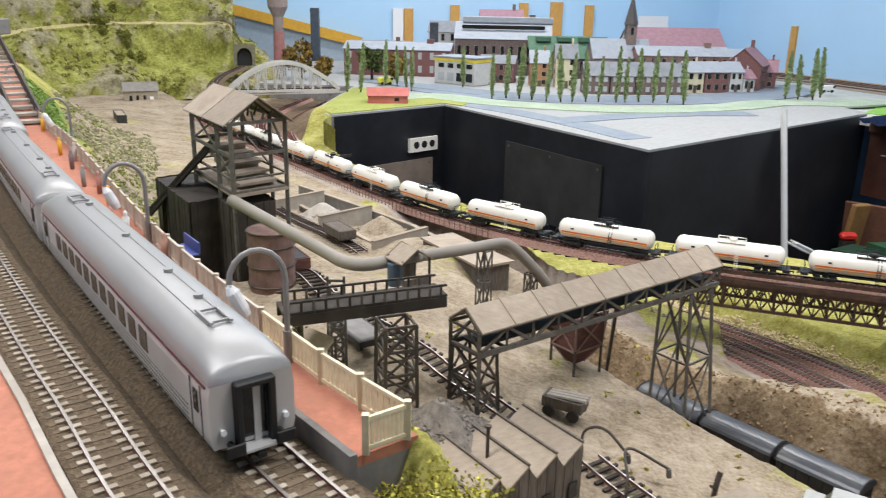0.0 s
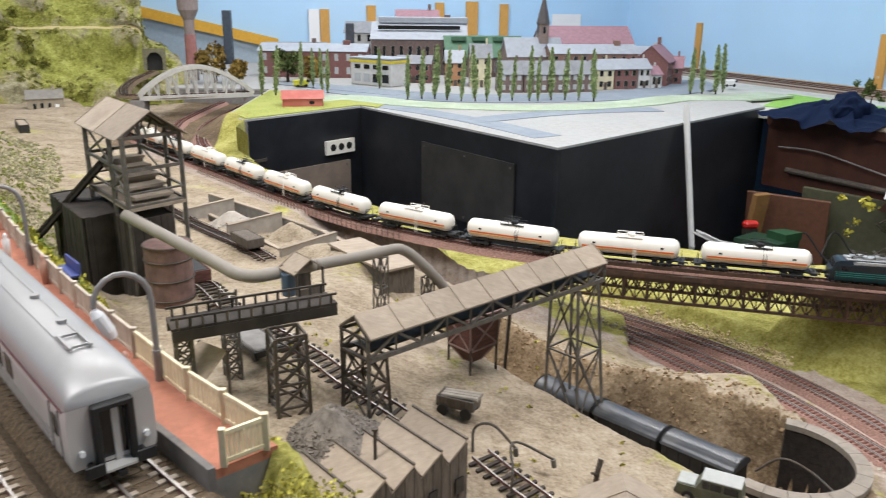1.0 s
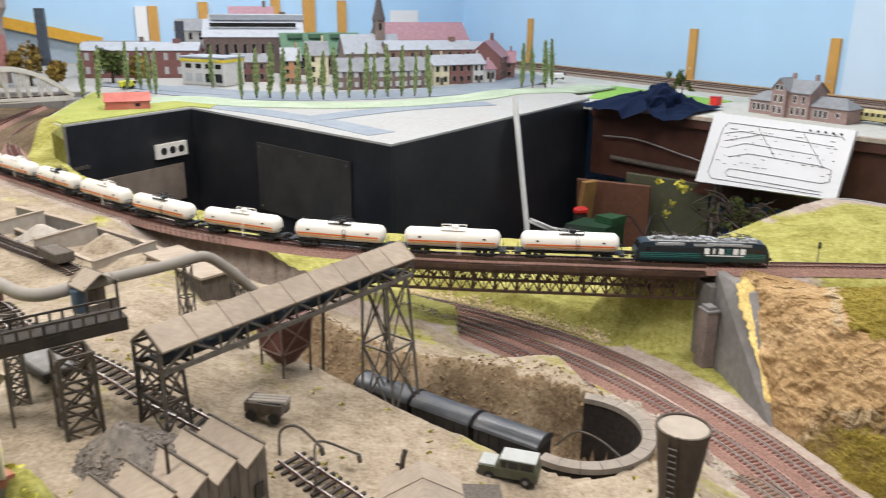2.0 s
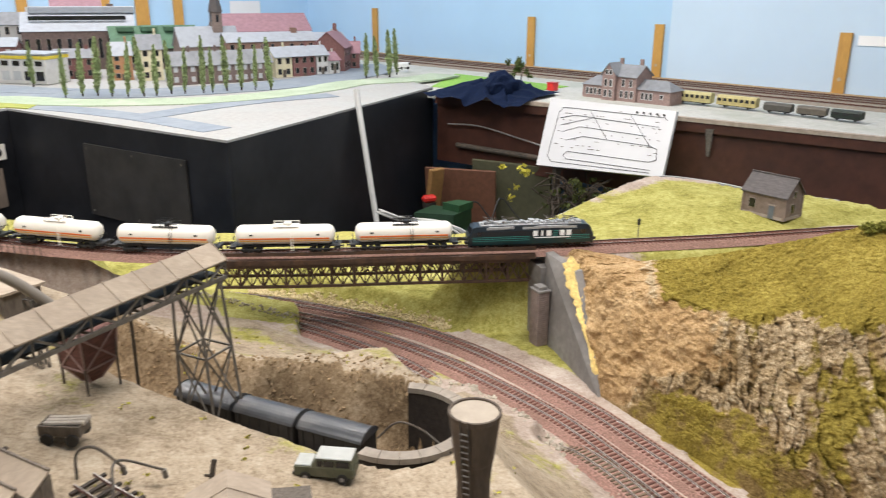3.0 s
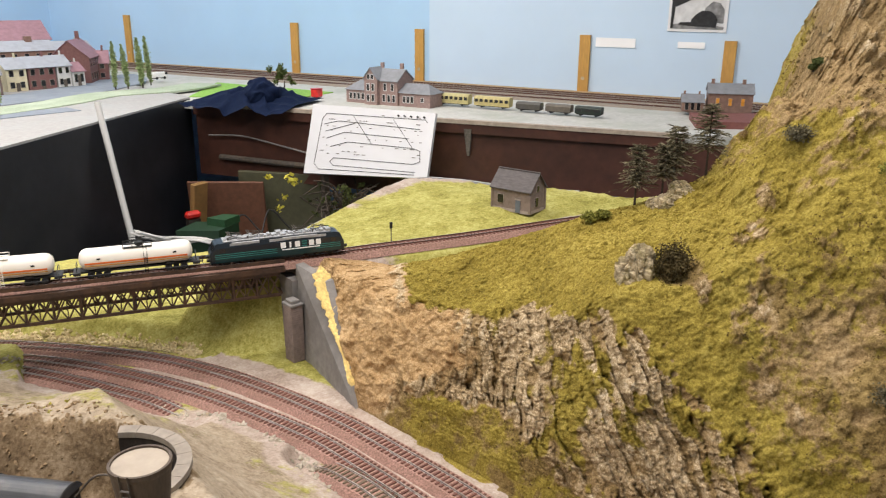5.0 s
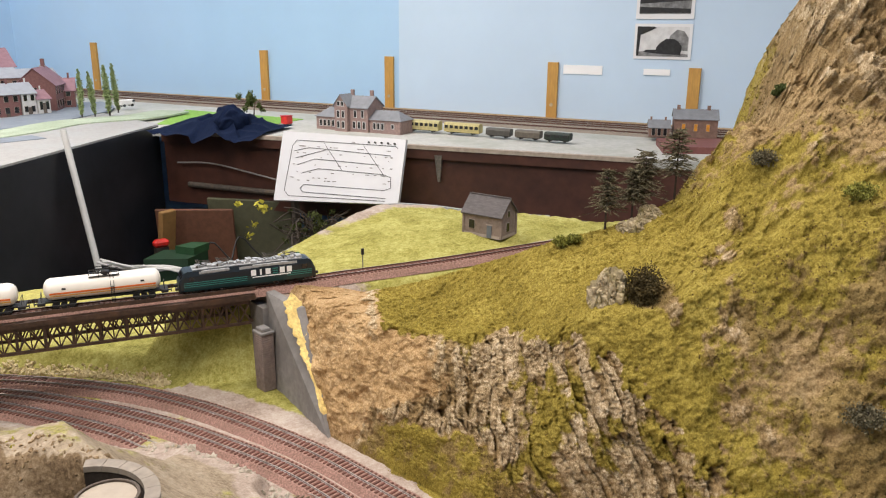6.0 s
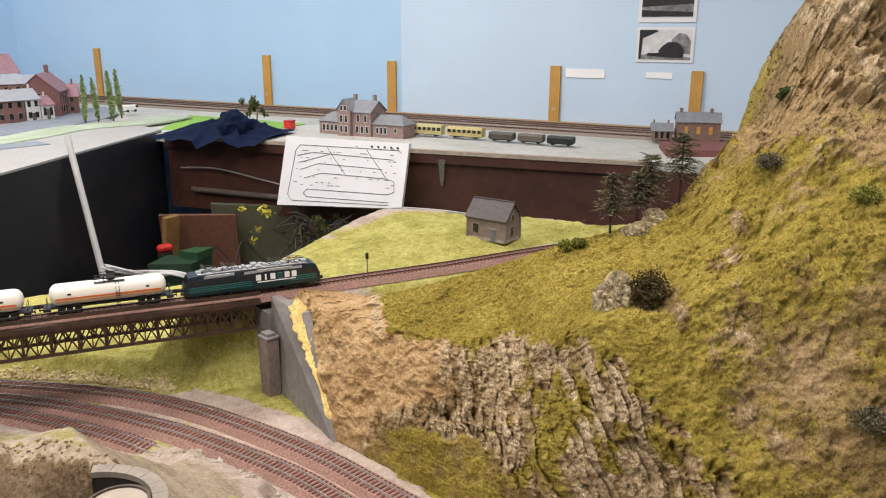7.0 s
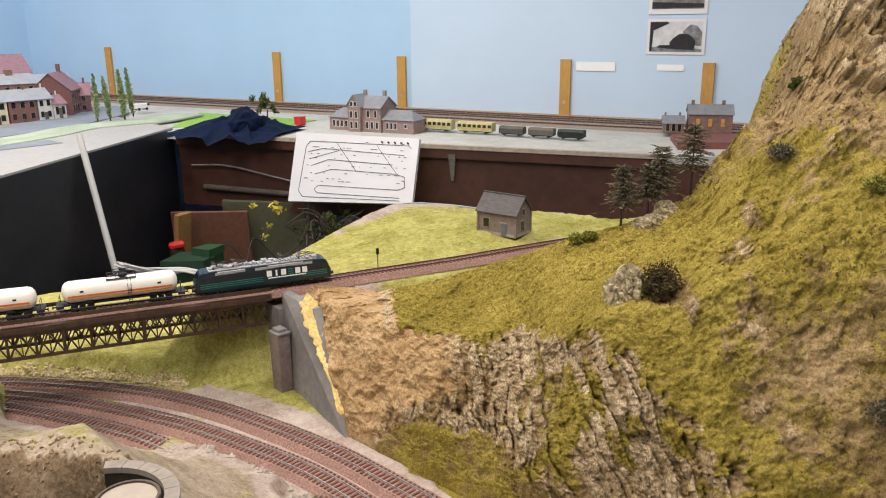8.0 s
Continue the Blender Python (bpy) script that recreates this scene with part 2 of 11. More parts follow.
RAILSHINE = plain("bright_worn_rail_steel", (0.42, 0.38, 0.36), 0.40, 0.8, grain=150, vary=0.1)
SLEEPER_RED = plain("red_brown_sleeper", (0.13, 0.05, 0.035), 0.85, grain=160, vary=0.3, rand=0.25)
SLEEPER_DARK = plain("dark_tarred_sleeper", (0.045, 0.033, 0.025), 0.8, grain=160, vary=0.3, rand=0.3)
CHAIR = plain("dusty_pale_rail_chair", (0.34, 0.29, 0.225), 0.9, grain=160, vary=0.3)
SLEEPER_PALE = plain("ballast_dusted_sleeper", (0.135, 0.098, 0.062), 0.9, grain=160, vary=0.2, rand=0.25)
BALLAST_RED = plain("red_brown_ballast", (0.30, 0.175, 0.14), 0.95, grain=420, vary=0.55, relief=1.0, dist=0.002, dirt=(0.20, 0.12, 0.09), dirt_scale=14)
BALLAST_BROWN = plain("oil_brown_ballast", (0.125, 0.089, 0.052), 0.95, grain=420, vary=0.6, relief=1.0, dist=0.002, dirt=(0.10, 0.07, 0.045), dirt_scale=16)
GIRDER = plain("rusty_black_girder", (0.05, 0.028, 0.018), 0.6, 0.2, grain=120, vary=0.4, dirt=(0.12, 0.06, 0.03), dirt_scale=30)
STEELGREY = plain("weathered_grey_steelwork", (0.135, 0.122, 0.105), 0.7, 0.1, grain=140, vary=0.35, dirt=(0.07, 0.055, 0.04), dirt_scale=40)
STEELDARK = plain("dark_grimy_steelwork", (0.065, 0.055, 0.045), 0.7, 0.1, grain=140, vary=0.4, dirt=(0.12, 0.08, 0.05), dirt_scale=40)
CONCRETE = plain("grey_cast_concrete", (0.21, 0.20, 0.19), 0.85, grain=90, vary=0.2, relief=0.3, dirt=(0.13, 0.12, 0.11), dirt_scale=14)
CONCRETE_PALE = plain("dusty_pale_concrete", (0.40, 0.36, 0.31), 0.9, grain=90, vary=0.15, relief=0.3, dirt=(0.25, 0.21, 0.17), dirt_scale=18)
ROOFWOOD = plain("dusty_grey_boarding", (0.37, 0.305, 0.235), 0.9, grain=50, vary=0.14, relief=0.4, stretch=(1, 6, 6), dirt=(0.24, 0.19, 0.145), dirt_scale=22, rand=0.18)
TIMBER = plain("weathered_grey_timber", (0.12, 0.10, 0.082), 0.9, grain=70, vary=0.4, relief=0.5, stretch=(6, 6, 1), dirt=(0.06, 0.05, 0.04), dirt_scale=20, rand=0.25)
DARKWOOD = plain("blackened_timber", (0.030, 0.024, 0.019), 0.85, grain=60, vary=0.5, relief=0.5, dirt=(0.08, 0.06, 0.045), dirt_scale=18)
PLATFORM = plain("red_brown_platform", (0.42, 0.17, 0.105), 0.85, grain=180, vary=0.18, relief=0.3, dirt=(0.30, 0.13, 0.085), dirt_scale=25)
SILVER = plain("silver_grey_coach_paint", (0.52, 0.505, 0.485), 0.42, 0.15, grain=20, vary=0.05, relief=0.02, dirt=(0.33, 0.32, 0.31), dirt_scale=14)
COACHROOF = plain("matt_grey_coach_roof", (0.33, 0.325, 0.32), 0.40, 0.2, grain=40, vary=0.08, relief=0.05, dirt=(0.24, 0.24, 0.24), dirt_scale=20)
CREAM = plain("cream_fence_paint", (0.70, 0.62, 0.42), 0.7, grain=120, vary=0.12, dirt=(0.5, 0.42, 0.28), dirt_scale=50)
CONCFENCE = plain("dusty_concrete_fence", (0.50, 0.44, 0.36), 0.85, grain=120, vary=0.15, dirt=(0.36, 0.29, 0.22), dirt_scale=40, rand=0.1)
BLACKMAT = plain("matt_black", (0.012, 0.012, 0.012), 0.6, grain=100, vary=0.3)
DARKGLASS = plain("dark_window_glass", (0.012, 0.013, 0.015), 0.12, grain=10, vary=0.1, relief=0)
WHITE = plain("white_tank_enamel", (0.82, 0.79, 0.72), 0.35, grain=30, vary=0.03, relief=0.02, dirt=(0.68, 0.63, 0.53), dirt_scale=30, dirt_amount=0.35)
ORANGE = plain("orange_band_paint", (0.72, 0.17, 0.03), 0.45, grain=60, vary=0.08)
LOCODARK = plain("blue_black_loco_paint", (0.008, 0.013, 0.018), 0.30, grain=30, vary=0.1, relief=0.02)
LOCOTEAL = plain("dark_teal_loco_paint", (0.006, 0.026, 0.028), 0.28, grain=30, vary=0.1, relief=0.02)
TEALLINE = plain("turquoise_line_paint", (0.02, 0.20, 0.18), 0.4, grain=30, vary=0.05)
LOCOROOF = plain("pale_grey_roof_gear", (0.34, 0.35, 0.36), 0.45, 0.2, grain=120, vary=0.25)
LETTER = plain("white_lettering", (0.85, 0.86, 0.85), 0.5, grain=60, vary=0.03, relief=0)
PAPER = plain("white_laminated_card", (0.79, 0.79, 0.80), 0.35, grain=12, vary=0.02, relief=0.02)
POLEWHITE = plain("grey_white_plastic_pole", (0.62, 0.62, 0.60), 0.45, grain=20, vary=0.05)
NAVY = plain("dark_blue_cloth", (0.005, 0.011, 0.034), 0.9, grain=300, vary=0.4, relief=0.3)
NAVY.node_tree.nodes["Principled BSDF"].inputs["Specular IOR Level"].default_value = 0.12
BRICK = plain("grey_brown_brickwork", (0.20, 0.155, 0.135), 0.9, grain=160, vary=0.25, relief=0.3, dirt=(0.28, 0.22, 0.19), dirt_scale=30)
SLATE = plain("dark_slate_roofing", (0.085, 0.075, 0.075), 0.75, grain=90, vary=0.25, relief=0.3, stretch=(1, 1, 4))

# ---- levels and lines of the layout ----
YARD_RAIL = -0.062   # main line, rail foot
LOW = -0.205         # lower double line
TOP = -0.010         # town board
MAIN = Line([(-0.80, 2.78, YARD_RAIL), (-0.58, 2.42, YARD_RAIL), (-0.41, 2.175, YARD_RAIL), (-0.25, 1.955, YARD_RAIL), (-0.10, 1.75, YARD_RAIL), (0.05, 1.565, YARD_RAIL),
             (0.19, 1.44, YARD_RAIL), (0.33, 1.345, YARD_RAIL), (0.50, 1.268, YARD_RAIL), (0.69, 1.20, YARD_RAIL), (0.88, 1.132, YARD_RAIL), (1.05, 1.085, YARD_RAIL),
             (1.21, 1.04, YARD_RAIL), (1.40, 0.985, YARD_RAIL + 0.004), (1.6, 0.92, YARD_RAIL + 0.008)])
LOW_A = Line([(0.36, 1.55, LOW), (0.50, 1.438, LOW), (0.60, 1.335, LOW), (0.693, 1.213, LOW), (0.75, 1.10, LOW), (0.787, 0.984, LOW), (0.815, 0.86, LOW), (0.826, 0.757, LOW), (0.835, 0.62, LOW), (0.83, 0.48, LOW), (0.80, 0.30, LOW), (0.76, 0.16, LOW)])
LOW_B = Line([(0.35, 1.485, LOW), (0.47, 1.405, LOW), (0.5743, 1.291, LOW), (0.645, 1.176, LOW), (0.70, 1.060, LOW), (0.737, 0.95, LOW), (0.765, 0.84, LOW), (0.775, 0.74, LOW), (0.782, 0.61, LOW), (0.777, 0.48, LOW), (0.75, 0.31, LOW), (0.71, 0.17, LOW)])
LOW_C = Line([(0.44, 1.40, LOW), (0.5195, 1.300, LOW), (0.560, 1.236, LOW), (0.609, 1.142, LOW), (0.642, 1.075, LOW - 0.002), (0.672, 1.010, LOW - 0.013)])
LOW_D = Line([(0.743, 0.800, LOW - 0.010), (0.747, 0.775, LOW - 0.003), (0.750, 0.745, LOW), (0.755, 0.70, LOW), (0.754, 0.61, LOW), (0.748, 0.48, LOW), (0.72, 0.31, LOW), (0.68, 0.17, LOW)])
STATION = Line([(-1.16, 2.15, 0.15), (-0.75, 1.485, 0.15), (-0.45, 1.03, 0.15), (-0.30, 0.80, 0.15), (-0.163, 0.613, 0.15), (-0.045, 0.458, 0.15), (0.02, 0.382, 0.15), (0.047, 0.351, 0.15), (0.15, 0.235, 0.15), (0.27, 0.10, 0.15)])
STATION_B = Line([(-1.25, 2.10, 0.15), (-0.83, 1.44, 0.15), (-0.52, 1.0, 0.15), (-0.36, 0.785, 0.15), (-0.23, 0.615, 0.15), (-0.1165, 0.473, 0.15), (-0.068, 0.4145, 0.15), (-0.022, 0.3565, 0.15), (0.08, 0.235, 0.15), (0.18, 0.12, 0.15)])
FENCE = [(0.074, 0.384), (0.016, 0.449), (-0.118, 0.629), (-0.324, 0.947), (-0.518, 1.235), (-1.02, 2.10)]
FENCE_LINE = Line([(x, y, 0.161) for x, y in FENCE])


# ---- room ----
def wall_box(name, a, b, z0, z1, thick, mat, label):
    """A wall from a to b; its thickness lies to the right of that way."""
    bm = bmesh.new()
    d = (Vector(b) - Vector(a)).normalized()
    n = Vector((d.y, -d.x)) * thick
    prism(bm, [a, b, (b[0] + n.x, b[1] + n.y), (a[0] + n.x, a[1] + n.y)], z0, z1)
    return tagged(part(name, bm, mat), label, "wall", kind="structure")


WB, WE = Vector((1.863, 4.549)), Vector((2.757, 2.107))
WD = (WE - WB).normalized()
WN = Vector((-WD.y, WD.x)) * -1.0
if WN.x > 0:
    WN = -WN
CORNER = WB - WD * 0.62
PAINT_EDGE = WB + WD * 1.92
REAR = WB + WD * 6.2
wall_box("wall_east_blue", tuple(PAINT_EDGE), tuple(CORNER), FLOOR, CEIL, 0.15, WALL, "light blue painted room wall behind the town")
wall_box("wall_east_pale", tuple(REAR), tuple(PAINT_EDGE), FLOOR, CEIL, 0.154, WALL_PALE, "paler blue-grey painted room wall behind the station")
wall_box("wall_north", tuple(CORNER), (-3.4, 4.3), FLOOR, CEIL, 0.15, WALL, "light blue painted room wall behind the hills")
wall_box("wall_west", (-3.4, 4.3), (-3.4, -2.2), FLOOR, CEIL, 0.15, WALL, "light blue painted room wall at the side")
wall_box("wall_south", (-3.4, -2.2), tuple(REAR), FLOOR, CEIL, 0.15, WALL_PALE, "plain pale room wall behind the aisle")
ROOM = [(-3.55, -2.35), (REAR.x + 0.2, REAR.y - 0.2), (REAR.x + 0.2, 5.6), (-3.55, 5.6)]
bm = bmesh.new()
prism(bm, ROOM, FLOOR - 0.1, FLOOR)
tagged(part("floor", bm, FLOORM), "dark grey vinyl room floor under the layout", "floor", kind="structure")
bm = bmesh.new()
prism(bm, ROOM, CEIL, CEIL + 0.1)
tagged(part("ceiling", bm, CEILING), "plain white painted ceiling", "ceiling", kind="structure")


# ---- landform ----
def line_field(line, X, Y):
    """The same for whole grids: distance and signed side."""
    arr = line.arr[::3]
    way = np.gradient(arr[:, :2], axis=0)
    way /= np.linalg.norm(way, axis=1)[:, None]
    best = np.full(X.shape, 1e9)
    side = np.zeros(X.shape)
    for (px, py, _), (wx, wy) in zip(arr, way):
        d = (X - px) ** 2 + (Y - py) ** 2
        m = d < best
        best = np.where(m, d, best)
        side = np.where(m, (X - px) * wy - (Y - py) * wx, side)
    return np.sqrt(best), np.sign(side)


def sm(a, b, v):
    k = np.clip((v - a) / (b - a), 0, 1)
    return k * k * (3 - 2 * k)


def fbm(X, Y, scale, octaves=4, seed=0.0):
    out = np.zeros(X.shape)
    flat = out.ravel()
    for i, (x, y) in enumerate(zip(X.ravel(), Y.ravel())):
        flat[i] = noise.fractal(Vector((x * scale + seed, y * scale - seed, seed * 0.37)), 1.0, 2.0, octaves)
    return out


def grid_mesh(name, P, mat, attrs, parent=None, keep=None):
    """A mesh from a grid of points (rows, columns, 3) with float attributes."""
    n, m = P.shape[:2]
    idx = np.arange(n * m).reshape(n, m)
    q = np.stack([idx[:-1, :-1], idx[:-1, 1:], idx[1:, 1:], idx[1:, :-1]], -1).reshape(-1, 4)
    if keep is not None:
        k = keep[:-1, :-1] & keep[:-1, 1:] & keep[1:, 1:] & keep[1:, :-1]
        q = q[k.ravel()]
    me = bpy.data.meshes.new(name)
    me.from_pydata(P.reshape(-1, 3).tolist(), [], q.tolist())
    for key, val in attrs.items():
        a = me.attributes.new(key, "FLOAT", "POINT")
        a.data.foreach_set("value", np.clip(val, 0, 1).astype(np.float32).ravel())
    for p in me.polygons:
        p.use_smooth = True
    return part(name, me, mat, parent)


# the cut in which the covered wagons stand
CUT_A, CUT_B = Vector((0.10, 1.10)), Vector((0.455, 0.667))
CUT_D = (CUT_B - CUT_A).normalized()
CUT_N = Vector((-CUT_D.y, CUT_D.x))          # towards the lower line
CUT_LEN = (CUT_B - CUT_A).length
CUT_Z = -0.102
PATH_Z = -0.038


def landform(X, Y):
    yard = np.interp(X, [-0.35, -0.05, 0.06, 0.17, 0.38, 0.60], [0.02, 0.048, 0.038, 0.0, -0.034, -0.040])
    main, mside = line_field(MAIN, X, Y)
    low, lside = line_field(LOW_A, X, Y)
    lowb, _ = line_field(LOW_B, X, Y)
    fen, fside = line_field(FENCE_LINE, X, Y)
    fside = -fside  # the station terrace is positive
    # the yard falls gently to the main line
    k = sm(0.30, 0.06, main)
    z = yard * (1 - k) + (YARD_RAIL - 0.006) * k
    back = sm(0.18, -0.06, X) * sm(0.86, 1.12, Y)
    z = z * (1 - back) + (z * 0.35 - 0.042) * back
    # cut
    s = (X - CUT_A.x) * CUT_D.x + (Y - CUT_A.y) * CUT_D.y
    n = (X - CUT_A.x) * CUT_N.x + (Y - CUT_A.y) * CUT_N.y
    end = np.sqrt(np.maximum(0, s - CUT_LEN) ** 2 + n ** 2)
    n_eff = np.where(s > CUT_LEN, np.where(n < 0, -end, end), n)
    kend = sm(CUT_LEN - 0.10, CUT_LEN - 0.03, s)
    right = np.clip((n_eff - (0.028 + 0.034 * kend)) / (0.054 - 0.039 * kend), 0, 1)
    right = right * right * (3 - 2 * right)
    left = 0.40 * sm(-0.020, -0.030, n_eff) + 0.60 * sm(-0.026, -0.085, n_eff)
    wall = np.maximum(right, left)
    wall = np.where((s > CUT_LEN - 0.012), sm(0.064, 0.070, np.sqrt(np.maximum(0, s - CUT_LEN) ** 2 + n ** 2)), wall)
    wall = np.where((X - 0.463) ** 2 + (Y - 0.667) ** 2 < 0.0615 ** 2, 0.0, wall)
    depth = sm(-0.05, 0.22, s)
    floor_z = z * (1 - depth) + CUT_Z * depth
    rough = fbm(X, Y, 40, 4, 3.0)
    bank = np.where((n_eff > 0.02) & (n_eff < 0.11) & (s > 0.05), 1.0, 0.0)
    z = np.where(s > -0.05, floor_z * (1 - wall) + z * wall, z) + bank * rough * 0.006 * wall
    # the ground falls to the shelf of the lower line
    lowc, _ = line_field(LOW_C, X, Y)
    lowd, _ = line_field(LOW_D, X, Y)
    inner = np.minimum(np.minimum(low, lowb), np.minimum(lowc, lowd))
    north = sm(0.80, 1.00, Y)
    fall = 0.12 * sm(0.030, 0.046, inner) + 0.88 * ((1 - north) * np.clip((inner - 0.046) / 0.19, 0, 1) ** 1.5 + north * np.clip((inner - 0.050) / 0.36, 0, 1) ** 1.2)
    floor_low = LOW - 0.006
    yard_side = floor_low + (z - floor_low) * np.clip(fall, 0, 1)
    z = np.where((lside < 0) & (X > 0.2), floor_low, yard_side)
    # beyond the main line: a bank under the bridge, then the meadow
    behind = mside < 0
    hill = 0.014 * sm(1.02, 1.34, X) * sm(0.03, 0.16, main)
    crest = 0.004 * np.exp(-(((X - 1.33) / 0.16) ** 2 + ((Y - 1.46) / 0.10) ** 2)) + 0.008 * np.exp(-(((X - 1.50) / 0.2) ** 2 + ((Y - 0.98) / 0.16) ** 2))
    meadow = YARD_RAIL - 0.008 + hill + crest
    ramp_up = sm(0.05, 0.17, inner)
    z = np.where(behind, np.minimum(meadow, floor_low + (meadow - floor_low) * np.where((Y < 1.7) & (X > 0.1), ramp_up, 1.0)), z)
    # the bank on which the main line leaves the bridge
    rise = YARD_RAIL - 0.009 - 1.0 * np.maximum(0, main - 0.03)
    z = np.where(~behind & (X > 0.90), np.maximum(z, rise), z)
    # the grassy lip under which the inner lower lines vanish
    lid = sm(0.507, 0.499, X - 0.25 * (Y - 1.2)) * sm(0.2, 0.3, X) * sm(0.022, 0.034, low) * np.where(lside > 0, 1.0, 0.0)
    z = z + lid * np.maximum(0, -0.186 + 0.16 * np.maximum(0, 0.5 - X) - z)
    corner = np.sqrt((X + 0.30) ** 2 + ((Y - 2.62) * 0.8) ** 2)
    z = np.where(behind & (Y > 2.0) & (X < 0.1), z + (TOP + 0.002 - z) * sm(0.20, 0.06, corner), z)
    # bank up to the station terrace
    wide = np.interp(Y, [0.5, 0.9, 1.4, 2.0], [0.075, 0.11, 0.19, 0.26])
    up = np.clip(1 - (np.where(fside > 0, 9.0, fen) - 0.012) / (wide - 0.012), 0, 1) ** 1.3
    z = np.where(fside > 0, 0.142, z + (0.158 - z) * up)
    return z, dict(lid=lid, main=main, behind=behind, low=inner, lside=lside, fen=fen, fside=fside, bank=bank, s=s, n=n_eff, rough=rough)


gx = np.concatenate([np.linspace(-1.75, -0.3, 140)[:-1], np.linspace(-0.3, 1.0, 250), np.linspace(1.0, 1.9, 80)[1:]])
gy = np.concatenate([np.linspace(0.02, 0.3, 30)[:-1], np.linspace(0.3, 1.5, 230), np.linspace(1.5, 3.45, 130)[1:]])
X, Y = np.meshgrid(gx, gy)
Z, info = landform(X, Y)
n1 = fbm(X, Y, 9, 4, 1.0)
n2 = fbm(X, Y, 60, 3, 7.0)
off_track = sm(0.025, 0.05, np.minimum(info["main"], info["low"])) * np.where(info["fside"] > 0, 0, 1)
Z = Z + off_track * (n1 * 0.004 + n2 * 0.0018)
grass = np.zeros(X.shape)
grass = np.where(info["behind"] & (X > -0.37), 0.95, grass)
grass = np.where((X > 0.2) & (info["lside"] < 0) & (info["low"] > 0.06) & ~info["behind"], 0.95 * sm(0.055, 0.085, info["low"] + 0.01 * n1), grass)
grass = np.where(info["fside"] < 0, np.maximum(grass, (0.80 + 0.3 * n1) * sm(1.15, 0.45, info["fen"] / np.interp(Y, [0.5, 0.9, 1.4, 2.0], [0.085, 0.11, 0.12, 0.12]))), grass)
grass = np.where(~info["behind"] & (info["lside"] > 0), np.maximum(grass, 0.42 + 0.5 * n1 - 0.25), grass)
grass = np.maximum(grass, info["lid"] * sm(0.10, 0.04, info["low"]) * (0.45 + 0.8 * n1))
spanned = (X > 0.40) & (X < 0.885)
grass = grass * np.where(spanned, 1.0, sm(0.03, 0.05, info["main"]))
earth = np.where((info["n"] > 0.0) & (info["n"] < 0.080) & (info["s"] > 0.1), 0.9, 0.15 + 0.3 * n1)
gravel = sm(0.085, 0.05, info["low"]) + np.where(spanned, 0.0, sm(0.06, 0.035, info["main"]))
ballast = np.where(info["fside"] > 0, 0.95, 0.75 * sm(-0.78, -0.62, X) * sm(-0.28, -0.38, X) * sm(2.15, 2.45, Y))
EDGE_X = [-0.30, -0.18, -0.09, 0.06, 0.22, 0.36, 0.50, 0.55, 0.63, 0.68, 0.72, 0.765, 0.842, 0.91, 1.0, 1.1, 1.22, 1.39, 1.47, 1.52, 1.60, 1.63, 1.9]
EDGE_Y = [2.36, 2.08, 1.93, 1.72, 1.56, 1.47, 1.40, 1.365, 1.355, 1.32, 1.28, 1.267, 1.255, 1.262, 1.285, 1.33, 1.38, 1.435, 1.365, 1.24, 1.12, 1.02, 0.9]
brink = np.interp(X, EDGE_X, EDGE_Y)
past = (X > -0.30) & info["behind"] & (Y > brink)
row_gap = np.gradient(gy)[:, None]
keep = ~(past & (Y > brink + row_gap))
low_part = past & (X > 0.2) & (X < 0.96)
Z = np.where(low_part, np.minimum(Z, -0.185), Z)
keep |= low_part & (Y < brink + 0.22)
keep &= ~(low_part & (Y > brink + 0.22))
gravel = np.maximum(gravel, np.where(info["behind"] & (X > 1.15) & (X < 1.5), (0.75 + 0.8 * n1) * sm(0.07, 0.02, brink - Y), 0))
grass = grass * np.where(info["behind"] & (X > 1.15) & (X < 1.5), 1 - 0.8 * sm(0.07, 0.02, brink - Y) * np.clip(0.8 + n1, 0, 1), 1)
Y = np.where(past & (X < 1.5) & ~low_part, brink, Y)
keep |= (X < -0.24) & (Y > 2.2)
earth = np.where((X > 0.9) & ~info["behind"] & (info["main"] < 0.16), 0.35, earth)
grass = np.where((X > 1.0) & ~info["behind"] & (info["main"] < 0.16), 0.8 * sm(1.0, 1.08, X), grass)
stain = np.where(~info["behind"] & (info["fside"] < 0) & (X < 0.75), np.clip(0.24 + 0.85 * n1 + 0.25 * n2, 0, 0.95), 0) * np.clip(1 - grass, 0, 1)
stain = stain * sm(2.3, 1.5, Y)
fresh = np.where(info["fside"] < 0, sm(0.085, 0.045, info["fen"] - 0.03 * n1) * sm(0.62, 0.85, Y) * sm(2.1, 1.5, Y), 0)
ground = grid_mesh("ground", np.stack([X, Y, Z], -1), LAND, dict(stain=stain, fresh=fresh, grass=grass, earth=earth, gravel=gravel, ballast=ballast), keep=keep)
tagged(ground, "sandy model scenery ground with yellow-green grass flock", "ground", kind="structure")



def drop(x, y):
    """Ground height at a place, from the finished ground."""
    i = min(len(gx) - 2, max(0, int(np.searchsorted(gx, x)) - 1))
    j = min(len(gy) - 2, max(0, int(np.searchsorted(gy, y)) - 1))
    a, b = (x - gx[i]) / (gx[i + 1] - gx[i]), (y - gy[j]) / (gy[j + 1] - gy[j])
    a, b = min(1, max(0, a)), min(1, max(0, b))
    return float((Z[j, i] * (1 - a) + Z[j, i + 1] * a) * (1 - b) + (Z[j + 1, i] * (1 - a) + Z[j + 1, i + 1] * a) * b)


